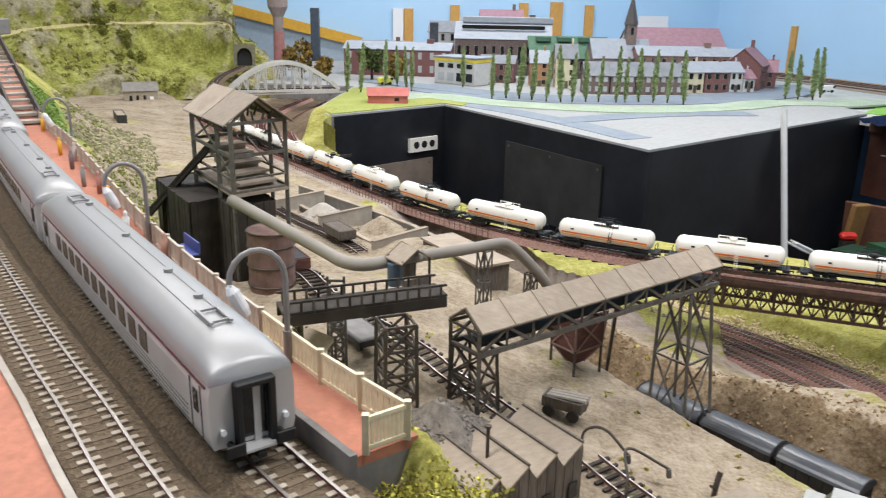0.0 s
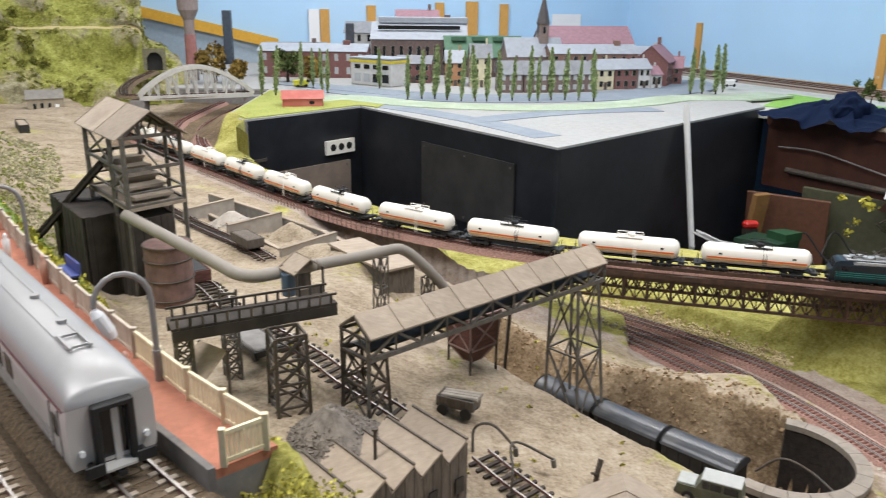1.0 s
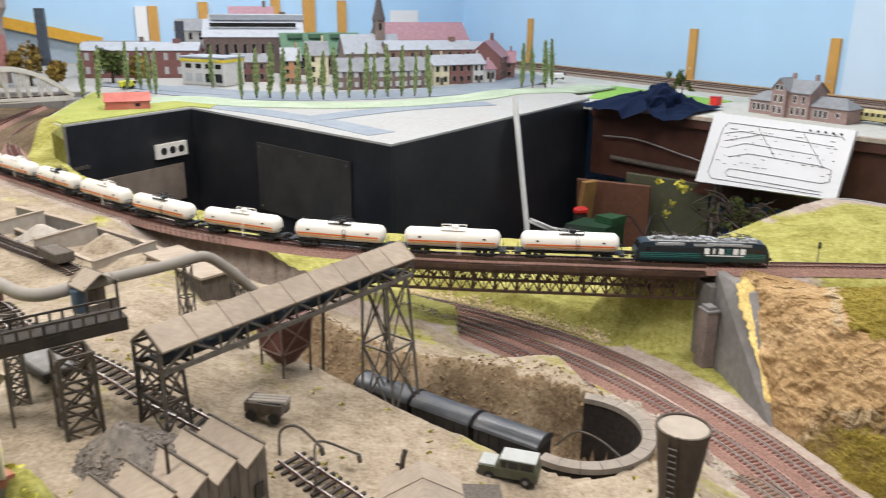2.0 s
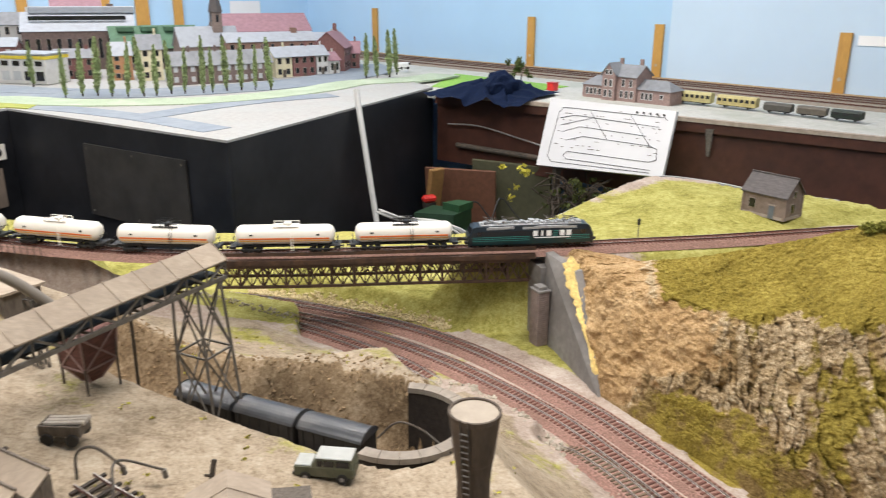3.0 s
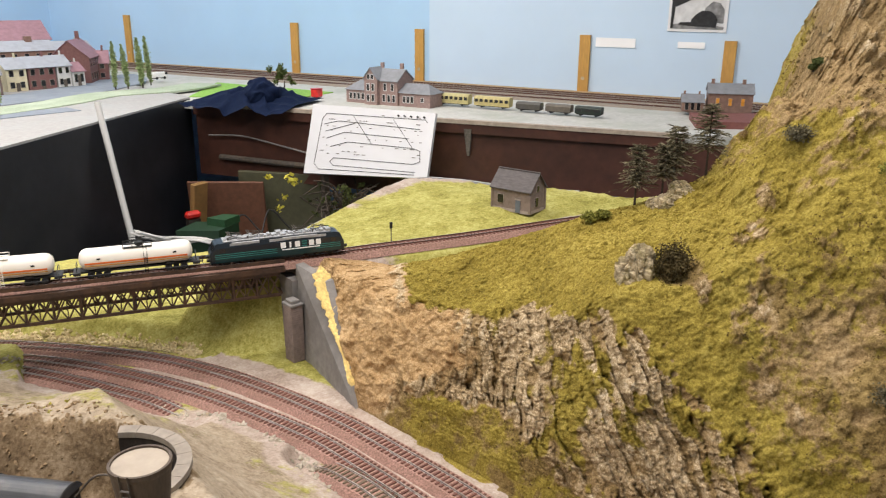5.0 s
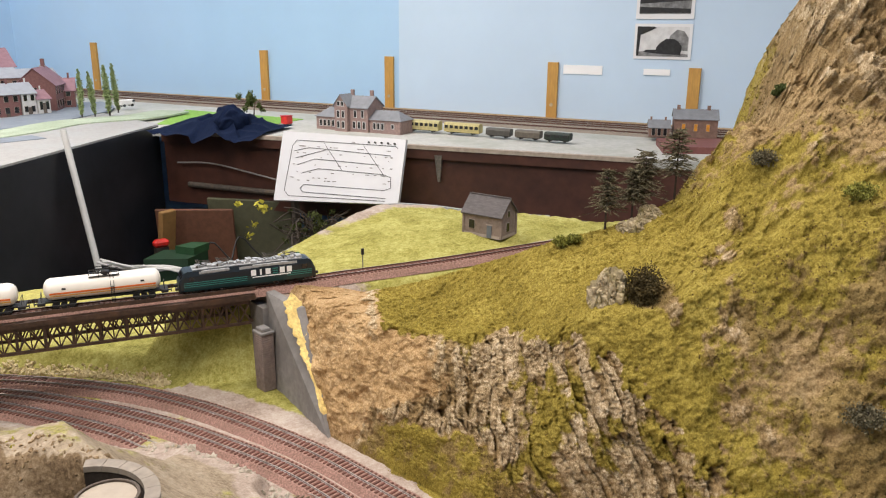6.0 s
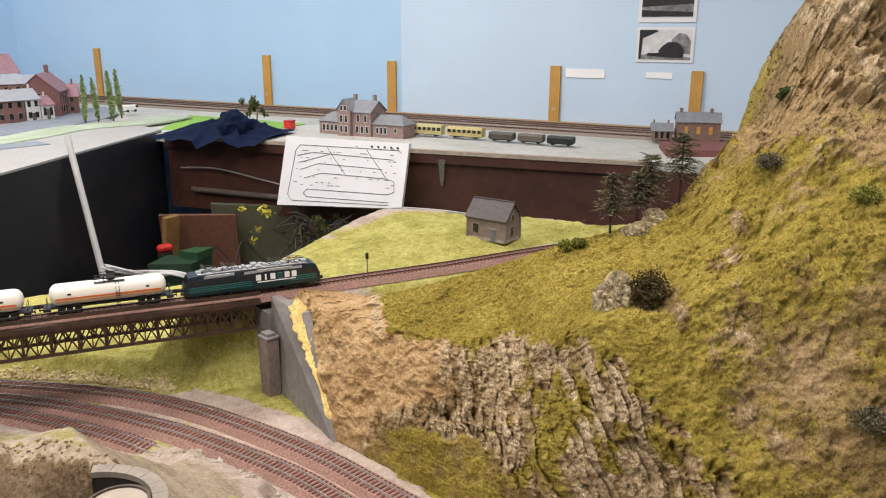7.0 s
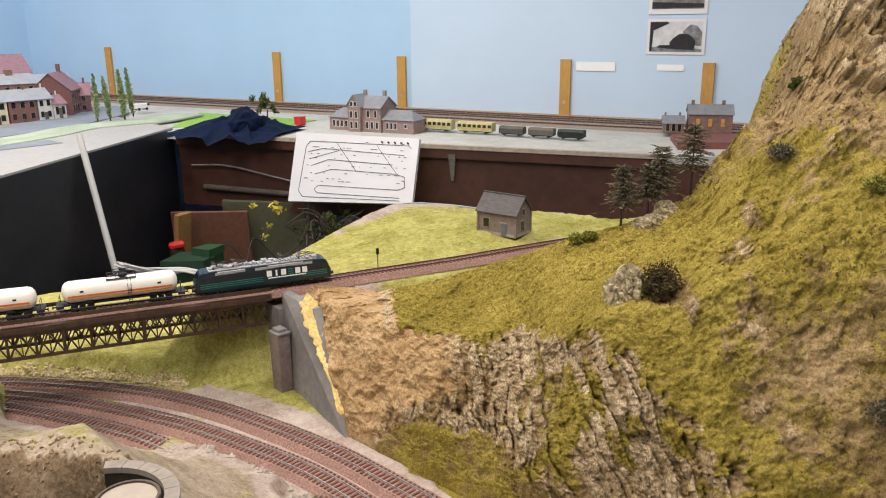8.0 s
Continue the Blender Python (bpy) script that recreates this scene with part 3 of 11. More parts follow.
# green strip of board beside the bridge
bm = bmesh.new()
strip_in, strip_out = [], []
for i in range(27):
    x = 0.40 + 0.54 * i / 26
    k = min(range(len(MAIN.p)), key=lambda j: abs(MAIN.p[j].x - x))
    q = MAIN.side(MAIN.s[k], -0.034)
    strip_in.append((q.x, q.y))
    strip_out.append((x + 0.004, interp(x, EDGE_X, EDGE_Y)))
tops = [[bm.verts.new((px, py, YARD_RAIL - d + 0.002 * noise.noise(Vector((px * 30, py * 30, 0))))) for px, py in row] for row, d in ((strip_in, 0.006), (strip_out, 0.004), (strip_in, 0.014), (strip_out, 0.014))]
for i in range(26):
    for a, b in ((0, 1), (1, 3), (3, 2), (2, 0)):
        bm.faces.new((tops[a][i], tops[a][i + 1], tops[b][i + 1], tops[b][i]))
bmesh.ops.recalc_face_normals(bm, faces=bm.faces[:])
tagged(part("verge_strip", bm, plain("yellow_green_strip_flock", (0.36, 0.33, 0.085), 0.95, grain=170, vary=0.3, relief=0.5)), "yellow-green flocked strip of board beside the bridge", "grass", kind="structure")

# pale raw edge of the meadow board
bm = bmesh.new()
rim_pts = [Vector((x, y, drop(x, y - 0.012))) for x, y in zip(EDGE_X, EDGE_Y) if 0.45 < x < 1.61]
rim_pts = smooth_path(rim_pts, 0.012)
rows_ = [[bm.verts.new((p.x + d, p.y + d, p.z - h)) for d, h in ((-0.002, 0.001), (0.003, 0.001), (0.003, 0.022), (-0.002, 0.022))] for p in rim_pts]
for a, b in zip(rows_, rows_[1:]):
    for k in range(4):
        bm.faces.new((a[k], a[(k + 1) % 4], b[(k + 1) % 4], b[k]))
bmesh.ops.recalc_face_normals(bm, faces=bm.faces[:])
tagged(part("wall_meadow_edge", bm, PLASTER), "pale raw plaster edge of the meadow board", "board edge", kind="structure")

# ---- town board with its black skirt ----
TOWN = [(0.555, 2.02), (1.475, 2.83), (1.40, 5.0), (-2.6, 4.6), (-2.6, 3.55), (-0.78, 3.42), (-0.34, 3.36), (-0.37, 2.62), (-0.30, 2.50), (0.04, 2.83)]
bm = bmesh.new()
prism(bm, TOWN, TOP - 0.006, TOP)
tagged(part("town_board", bm, PLASTER), "raw white plastered baseboard with grey-blue road markings", "board", kind="structure")


def skirt(name, a, b, z0, z1, mat=BLACK, thick=0.012, label="black painted hardboard skirt under the town board"):
    return wall_box(name, a, b, z0, z1, thick, mat, label)


for nm, a, b in (("wall_skirt_valley", (-0.30, 2.50), (-0.37, 2.62)), ("wall_skirt_loop", (-0.37, 2.62), (-0.34, 3.36)), ("wall_skirt_back", (-0.34, 3.36), (-0.78, 3.42)), ("wall_skirt_west", (0.04, 2.83), (-0.30, 2.50)), ("wall_skirt_middle", (0.555, 2.02), (0.04, 2.83)), ("wall_skirt_east", (1.475, 2.83), (0.555, 2.02))):
    skirt(nm, a, b, FLOOR, TOP - 0.007, CONCRETE if nm in ("wall_skirt_loop", "wall_skirt_back", "wall_skirt_valley") else BLACK)

# ---- station board along the east wall ----
SB = [(1.437, 2.80), (1.88, 1.941), (2.30, 1.17), (3.0, 0.9), (3.2, 0.9), tuple(WE + WD * 0.8), tuple(WB), (1.42, 4.6)]
bm = bmesh.new()
prism(bm, SB, -0.045, -0.02)
STATIONBOARD = plain("pale_grey_green_board", (0.48, 0.48, 0.45), 0.9, grain=60, vary=0.12, relief=0.3, dirt=(0.33, 0.355, 0.30), dirt_scale=7, dirt_amount=0.7)
tagged(part("station_board", bm, STATIONBOARD), "pale grey station baseboard along the wall", "board", kind="structure")
wall_box("wall_skirt_station", (2.42, 0.94), (1.46, 2.755), -0.275, -0.046, 0.012, BROWN_BOARD, "dark red-brown hardboard skirt under the station board")


# ---- tracks ----
def rail_bm(line, off, z0, s0=0.0, s1=None, w=0.00095, h=0.0024):
    bm = bmesh.new()
    s1 = line.length if s1 is None else s1
    n = max(2, int((s1 - s0) / 0.012))
    prof = [(-w, 0), (-w * 0.4, h * 0.25), (-w * 0.7, h * 0.7), (-w * 0.7, h), (w * 0.7, h), (w * 0.7, h * 0.7), (w * 0.4, h * 0.25), (w, 0)]
    rings = []
    for i in range(n + 1):
        s = s0 + (s1 - s0) * i / n
        d = line.way(s)
        r = Vector((d.y, -d.x, 0)).normalized()
        p = line.at(s) + r * off
        rings.append([bm.verts.new(p + r * a + Vector((0, 0, z0 + b))) for a, b in prof])
    k = len(prof)
    top = []
    for a, b in zip(rings, rings[1:]):
        for j in range(k):
            f = bm.faces.new((a[j], a[(j + 1) % k], b[(j + 1) % k], b[j]))
            if j == 3:
                f.material_index = 1
    return bm


def ribbon(line, half, z_top, z_bot, spread, s0=0.0, s1=None):
    """A raised bed along a line."""
    bm = bmesh.new()
    s1 = line.length if s1 is None else s1
    n = max(2, int((s1 - s0) / 0.015))
    rings = []
    for i in range(n + 1):
        s = s0 + (s1 - s0) * i / n
        d = line.way(s)
        r = Vector((d.y, -d.x, 0)).normalized()
        p = line.at(s)
        wob = 0.002 * noise.noise(p * 60)
        rings.append([bm.verts.new(p + r * (a + math.copysign(wob, a)) + Vector((0, 0, z))) for a, z in ((-half - spread, z_bot), (-half, z_top), (half, z_top), (half + spread, z_bot))])
    for a, b in zip(rings, rings[1:]):
        for j in range(3):
            bm.faces.new((a[j], a[j + 1], b[j + 1], b[j]))
    return bm


def railway(name, label, line, sleeper_mat, bed_mat, s0=0.0, s1=None, pitch=0.0075, bed=True, max_parts=300, group="tracks", gauge=0.0165, rail_mat=None, chairs=None):
    ob = thing(name, label, "railway track", group, kind="structure")
    s1 = line.length if s1 is None else s1
    if bed:
        part("ballast_bed", ribbon(line, 0.017, 0.0022 if chairs else 0.0012, -0.008, 0.010, s0, s1), bed_mat, ob)
    for off in (-gauge / 2, gauge / 2):
        r = part("rail", rail_bm(line, off, 0.0022, s0, s1), rail_mat or RUST, ob)
        r.data.materials.append(RAILTOP)
    n = int((s1 - s0) / pitch)
    if chairs:
        cb_ = bmesh.new()
        for i in range(n):
            m = line.stand(s0 + (i + 0.5) * pitch)
            for y in (-gauge / 2, gauge / 2):
                box(cb_, (0, y, 0.0026), (0.0027, 0.0084, 0.0012), m)
        part("rail_chairs", cb_, chairs, ob)["kind"] = "stuff"
    bm = bmesh.new()
    box(bm, (0, 0, 0.0014), (0.0028, 0.030, 0.0022))
    me = fin(bm, "sleeper")
    me.materials.append(sleeper_mat)
    rest = bmesh.new()
    for i in range(n):
        m = line.stand(s0 + (i + 0.5) * pitch)
        if i < max_parts:
            o = new("sleeper", me)
            o.parent = ob
            o.matrix_world = m
        else:
            box(rest, (0, 0, 0.0014), (0.0028, 0.030, 0.0022), m)
    if len(rest.verts):
        o = part("sleepers", rest, sleeper_mat, ob)
        o["kind"] = "stuff"
    else:
        rest.free()
    return ob


railway("main_line", "rusty brown main line track on brown ballast", MAIN, SLEEPER_RED, BALLAST_RED)
LOOP = Line([(-0.02, 1.72, YARD_RAIL), (-0.17, 1.93, YARD_RAIL), (-0.31, 2.16, YARD_RAIL), (-0.41, 2.42, YARD_RAIL), (-0.46, 2.72, YARD_RAIL), (-0.45, 3.0, YARD_RAIL), (-0.42, 3.34, YARD_RAIL)])
railway("loop_line", "rusty brown loop track curving under the arch bridge", LOOP, SLEEPER_RED, BALLAST_RED)
LOOP_B = Line([(-0.08, 1.76, YARD_RAIL), (-0.24, 1.99, YARD_RAIL), (-0.39, 2.22, YARD_RAIL), (-0.50, 2.46, YARD_RAIL), (-0.56, 2.74, YARD_RAIL), (-0.56, 3.0, YARD_RAIL), (-0.53, 3.36, YARD_RAIL)])
railway("loop_line", "rusty brown loop track curving under the arch bridge", LOOP_B, SLEEPER_RED, BALLAST_RED)
railway("lower_line", "rusty red-brown lower line track on ballast", LOW_A, SLEEPER_RED, BALLAST_RED, rail_mat=RAILSHINE)
railway("lower_line", "rusty red-brown lower line track on ballast", LOW_B, SLEEPER_RED, BALLAST_RED, rail_mat=RAILSHINE)
railway("lower_line", "short rusty siding track beside the lower line", LOW_C, SLEEPER_RED, BALLAST_RED, rail_mat=RAILSHINE)
railway("lower_line", "pale dusty track emerging from under the yard bank", LOW_D, SLEEPER_PALE, BALLAST_RED, rail_mat=RAILSHINE)
railway("station_line", "station track with worn shiny rails and pale sleepers", STATION, SLEEPER_PALE, BALLAST_BROWN, s0=0.6, chairs=CHAIR)
railway("station_line", "station track with worn shiny rails and pale sleepers", STATION_B, SLEEPER_PALE, BALLAST_BROWN, s0=0.6, chairs=CHAIR)


# ---- east hill: cliff, grass slope and crag ----
EYE_END, FWD, RGT = Vector((0.309, 0.065)), Vector((0.665, 0.747)), Vector((0.747, -0.665))   # a plan axis across the hill
FOOT_R, FOOT_F = [-0.24, -0.20, -0.165, -0.132, 0.0, 0.042, 0.15, 0.27, 0.4, 0.7], [1.135, 1.072, 1.02, 0.972, 0.85, 0.81, 0.70, 0.585, 0.50, 0.42]
CREST_R = [-0.30, -0.17, -0.10, -0.059, 0.013, 0.088, 0.130, 0.163, 0.228, 0.265, 0.314, 0.328, 0.338, 0.354, 0.373, 0.411, 0.418, 0.429, 0.442, 0.448, 0.454, 0.478, 0.57, 0.8]
CREST_Z = [-0.076, -0.074, -0.062, -0.043, -0.008, 0.034, 0.059, 0.076, 0.092, 0.107, 0.136, 0.155, 0.176, 0.198, 0.221, 0.242, 0.265, 0.291, 0.308, 0.331, 0.357, 0.45, 0.60, 0.75]


def hill_z(r, f):
    foot = np.interp(r, FOOT_R, FOOT_F)
    wide = np.interp(r, [-0.2, 0.0, 0.2, 0.35, 0.6], [0.10, 0.10, 0.13, 0.24, 0.30])
    edge = np.interp(r, [-0.2, -0.06, 0.03, 0.10, 0.18, 0.25, 0.35, 0.5, 0.7], [-0.060, -0.050, -0.048, -0.035, 0.035, 0.055, 0.105, 0.20, 0.36])
    crest = np.interp(r, CREST_R, CREST_Z)
    even = np.interp(r, [-0.3, -0.17, -0.06, 0.15, 0.3, 0.45, 0.8], [-0.076, -0.074, -0.042, 0.070, 0.140, 0.36, 0.75])
    fr = np.interp(r, [-0.24, -0.1, 0.0, 0.15, 0.8], [1.30, 1.16, 1.08, 0.97, 0.93])
    u = (f - foot) / wide
    uc = np.clip(u, 0, 1)
    round_ = sm(0.10, -0.04, r)
    face = -0.211 + (edge + 0.211) * (uc ** 0.75 * (1 - round_) + (1 - (1 - uc) ** 1.7) * round_)
    v = np.clip((f - foot - wide) / np.maximum(0.05, fr - foot - wide), 0, 1)
    slope = edge + (even - edge) * (v * 0.75 + 0.25 * v * v) + (crest - even) * sm(0.55, 1.0, v)
    back = crest - 0.75 * np.maximum(0, f - fr)
    return np.where(u < 0, -0.211 + np.maximum(u, -1) * 0.01, np.where(u < 1, face, np.where(f < fr, slope, back))), u, v


def lattice(ix, iy, iz, seed):
    """A hash of lattice points, from 0 to 1."""
    h = (ix * 374761393 + iy * 668265263 + iz * 1440662683 + seed * 974634277) & 0xffffffff
    h = ((h ^ (h >> 13)) * 1274126177) & 0xffffffff
    h = ((h ^ (h >> 16)) * 2246822519) & 0xffffffff
    return ((h ^ (h >> 15)) & 0xffffff) / float(0xffffff)


def soft_noise(x, y, z, seed=0):
    """Value noise on whole arrays, from -1 to 1."""
    cell = [np.floor(c).astype(np.int64) for c in (x, y, z)]
    part_ = [c - i for c, i in zip((x, y, z), cell)]
    fade = [k * k * k * (k * (k * 6 - 15) + 10) for k in part_]
    out = 0.0
    for dx in (0, 1):
        for dy in (0, 1):
            for dz in (0, 1):
                w = (fade[0] if dx else 1 - fade[0]) * (fade[1] if dy else 1 - fade[1]) * (fade[2] if dz else 1 - fade[2])
                out = out + w * lattice(cell[0] + dx, cell[1] + dy, cell[2] + dz, seed)
    return out * 2 - 1


def cloud(x, y, z, scale, octaves=3, seed=0, gain=0.55):
    out, amp, total = 0.0, 1.0, 0.0
    for k in range(octaves):
        out = out + amp * soft_noise(x * scale + 17.3 * k, y * scale - 9.1 * k, z * scale + 4.7 * k, seed + k)
        total += amp
        amp *= gain
        scale *= 2.03
    return out / total * 1.5


def blocks(a, b, seed):
    """Broken rock: each cell's own height, its tilt across, and the gap to the next cell."""
    ia, ib = np.floor(a).astype(np.int64), np.floor(b).astype(np.int64)
    near, second = np.full(a.shape, 9.0), np.full(a.shape, 9.0)
    own, lean = np.zeros(a.shape), np.zeros(a.shape)
    for da in (-1, 0, 1):
        for db in (-1, 0, 1):
            ca, cb = ia + da, ib + db
            qa, qb = ca + lattice(ca, cb, 0 * ca, seed), cb + lattice(ca, cb, 0 * ca + 1, seed)
            d = np.sqrt((a - qa) ** 2 + (b - qb) ** 2)
            first = d < near
            second = np.where(first, near, np.minimum(second, d))
            tilt = lattice(ca, cb, 0 * ca + 3, seed) - 0.5
            own = np.where(first, lattice(ca, cb, 0 * ca + 2, seed), own)
            lean = np.where(first, (a - qa) * tilt + (b - qb) * (0.6 + tilt), lean)
            near = np.where(first, d, near)
    return own - 0.5, lean, second - near


NR, NF = 640, 600
rr = np.linspace(-0.235, 0.66, NR)
tt = np.linspace(0, 1, NF)
G_R = np.repeat(rr[None, :], NF, 0)
G_T = np.repeat(tt[:, None], NR, 1)
g_foot = np.interp(G_R, FOOT_R, FOOT_F)
g_wide = np.interp(G_R, [-0.2, 0.0, 0.2, 0.35, 0.6], [0.10, 0.10, 0.13, 0.24, 0.30])
g_back = np.interp(G_R, [-0.24, -0.1, 0.0, 0.15, 0.8], [1.30, 1.24, 1.20, 1.16, 1.15])
G_F = np.where(G_T < 0.03, g_foot - 0.02 + G_T / 0.03 * 0.02, np.where(G_T < 0.5, g_foot + g_wide * np.clip((G_T - 0.03) / 0.47, 0, 1) ** 1.25, g_foot + g_wide + (g_back - g_foot - g_wide) * ((G_T - 0.5) / 0.5)))
HZ, HU, HV = hill_z(G_R, G_F)
HXX = EYE_END.x + FWD.x * G_F + RGT.x * G_R
HYY = EYE_END.y + FWD.y * G_F + RGT.y * G_R
HH = np.clip(HU, 0, 1) + HV                       # 0 at the foot, 1 at the brink, 2 at the crest
big = cloud(HXX, HYY, HZ, 9.0, 3, 11)
middle = cloud(HXX, HYY, HZ, 34.0, 3, 23)
fine = cloud(HXX, HYY, HZ, 95.0, 3, 31)
grain = cloud(HXX, HYY, HZ, 330.0, 2, 47)
R_N = G_R + 0.016 * big + 0.008 * fine
H_N = HH + 0.10 * big + 0.06 * middle + 0.04 * fine
# where turf ends above, and moss below
turf_edge = np.interp(R_N, [-0.075, -0.064, 0.004, 0.053, 0.095, 0.119, 0.145, 0.18, 0.195, 0.222, 0.248, 0.258, 0.280, 0.305, 0.335], [1.70, 0.80, 0.96, 1.09, 1.24, 1.14, 0.99, 0.86, 0.77, 0.66, 0.47, 0.38, 0.31, 0.10, -0.30])
moss_edge = np.interp(R_N, [-0.09, -0.07, -0.02, 0.043, 0.098, 0.115, 0.16, 0.22], [-0.1, 0.17, 0.29, 0.26, 0.20, 0.13, 0.04, -0.1])
turf = sm(-0.07, 0.09, H_N - turf_edge + 0.05 * fine) * sm(-0.090, -0.066, R_N)
moss = sm(0.04, -0.04, H_N - moss_edge)
bare = np.clip(1 - turf - moss, 0, 1) * sm(-0.02, 0.05, HU)
clay_line = 0.018 * middle + np.interp(HH, [0.0, 0.25, 0.50, 0.95, 2.0], [-0.090, -0.062, -0.010, 0.002, 0.002])
clay = bare * sm(0.034, -0.030, R_N - clay_line)
rock = bare * (1 - clay)
crag = sm(0.345, 0.385, R_N) * sm(0.20, 0.275, HZ + 0.03 * middle + 0.02 * fine)
# small outcrops in the turf: across, up the slope, half width, half height
outcrop = np.zeros(HZ.shape)
for r_c, h_c, r_w, h_w in ((0.319, 1.20, 0.020, 0.09), (0.312, 0.84, 0.016, 0.10), (0.283, 0.80, 0.010, 0.07), (0.338, 1.40, 0.008, 0.12), (0.30, 0.60, 0.012, 0.06), (0.258, 0.98, 0.007, 0.14), (0.322, 0.49, 0.006, 0.05), (0.37, 0.93, 0.010, 0.06)):
    outcrop = np.maximum(outcrop, np.exp(-(((G_R - r_c) / r_w) ** 2 + ((HH - h_c) / h_w) ** 2)) * (0.9 + 0.9 * fine))
outcrop = np.clip(outcrop, 0, 1)
# broken strata: steep columns that lean more to the right of the face
lean_k = 0.0 + 0.32 * sm(0.06, 0.20, G_R)
COL = G_R + lean_k * HZ + 0.006 * big + 0.0036 * middle + 0.0006 * fine
ROW = HZ + 0.012 * middle + 0.30 * G_R + 0.002 * fine
b1, l1, e1 = blocks(COL * 50.0, ROW * 9.0, 3)
b2, l2, e2 = blocks(COL * 115.0 + 3.7, ROW * 22.0, 8)
b3, l3, e3 = blocks(COL * 260.0, ROW * 75.0, 15)
strata = 0.010 * b1 + 0.004 * l1 + 0.0055 * b2 + 0.0030 * l2 + 0.0030 * b3 + 0.0014 * l3 - 0.0085 * sm(0.13, 0.0, e1) - 0.0048 * sm(0.16, 0.0, e2) - 0.0012 * sm(0.25, 0.0, e3)
q1, t1, g1 = blocks(G_R * 38.0 + 0.5 * middle, HZ * 34.0 + 0.4 * big, 21)
q2, t2, g2 = blocks(G_R * 95.0 + 0.8 * middle, HZ * 100.0, 27)
boulders = 0.020 * q1 + 0.006 * t1 + 0.006 * q2 + 0.003 * t2 - 0.005 * sm(0.10, 0.0, g1) - 0.0025 * sm(0.14, 0.0, g2)
gully = -np.abs(soft_noise(COL * 26.0, HZ * 5.0, 0 * HZ + 2.0, 5)) * 0.012 + 0.004
hollow = np.exp(-(((G_R - 0.245) / 0.020) ** 2 + ((HH - 1.16) / 0.14) ** 2))
broken = 0.72 + 0.5 * sm(-0.3, 0.5, cloud(HXX, HYY, HZ, 16.0, 2, 55))
push = rock * (strata * broken + 0.008 * big + 0.0030 * fine + 0.0016 * grain)
push = push + clay * (0.008 * big + 0.0062 * middle + 0.0036 * fine + 0.0008 * grain)
push = push + crag * (boulders + 0.010 * middle + 0.006 * fine + 0.002 * grain)
push = push + outcrop * (0.004 + 0.75 * strata)
rough_ = sm(0.22, 0.30, R_N)
push = push + (turf + moss) * (1 - crag) * (0.0050 * big + (0.0022 + 0.0030 * rough_) * middle + (0.0016 + 0.0016 * rough_) * fine + 0.0011 * grain + rough_ * gully * sm(0.36, 0.31, R_N)) - 0.012 * hollow
push = push * sm(0.0, 0.1, HU)
# rugged skyline of the crag
jag = cloud(rr * 1.0, 0 * rr, 0 * rr, 60.0, 4, 71)
HZ = HZ + sm(0.30, 0.36, G_R) * sm(1.6, 1.95, HH) * 0.011 * jag[None, :]
lift = 0.45 * rock + 0.5 * clay + 0.9 * np.clip(turf + moss, 0, 1) * (1 - crag) + 0.75 * crag
P = np.stack([HXX - FWD.x * push * 1.1, HYY - FWD.y * push * 1.1, HZ + push * lift], -1)
mossy = np.clip(0.42 + 0.8 * big + 0.8 * middle + 0.5 * l1 - 0.7 * b1 - 0.5 * b2, 0, 1) * sm(0.00, 0.09, R_N)
stone = np.clip(rock * (0.75 + 0.8 * b2 + 0.35 * b1 + 0.3 * fine) + crag * (0.42 + 0.9 * q1 + 0.4 * middle) + outcrop * 0.62, 0, 1)
pale_top = np.exp(-(((G_R - 0.105) / 0.028) ** 2 + ((HH - 1.10) / 0.10) ** 2))
stone = np.clip(stone + 0.8 * pale_top * (0.6 + fine) + clay * 0.75 * np.exp(-((R_N + 0.084) / 0.011) ** 2) * sm(0.5, 0.9, HH), 0, 1)
hgrass = np.clip(turf * (1.0 + 0.35 * big) + rock * mossy * 0.9 + moss * (0.62 + 0.5 * middle), 0, 1) * (1 - 0.9 * outcrop) * (1 - 0.8 * pale_top * rock)
# shade of the lower right slope, put into the colour as extra dry moss
low_right_shade = sm(0.26, 0.36, R_N) * sm(1.1, 0.6, HH)
dry = np.clip(0.75 * low_right_shade + moss * (0.55 - 0.4 * middle) + turf * rough_ * (0.42 + 0.9 * big + 0.35 * middle) + 1.1 * hollow + 0.35 * rock * (middle + 0.2), 0, 1)
# brown patches on the right, with shade painted in below the brink
brown_and_shade = sm(0.24, 0.38, R_N) * (0.36 + 0.45 * sm(1.0, 0.5, HH) + 1.0 * cloud(HXX, HYY, HZ, 7.0, 3, 91) + 0.4 * fine)
hgrass = np.clip(hgrass * (1 - 0.85 * np.clip(brown_and_shade, 0, 1)) - 0.8 * hollow, 0, 1) * (1 - (0.40 + 0.45 * sm(0.29, 0.36, HZ + 0.03 * middle)) * crag)
hill = grid_mesh("hill", P, CLIFF, dict(clay=clay, stone=stone, dry=dry * (1 - crag), grass=hgrass))
tagged(hill, "steep model hill with ochre rock cliff and olive grass flock", "hill", kind="structure")

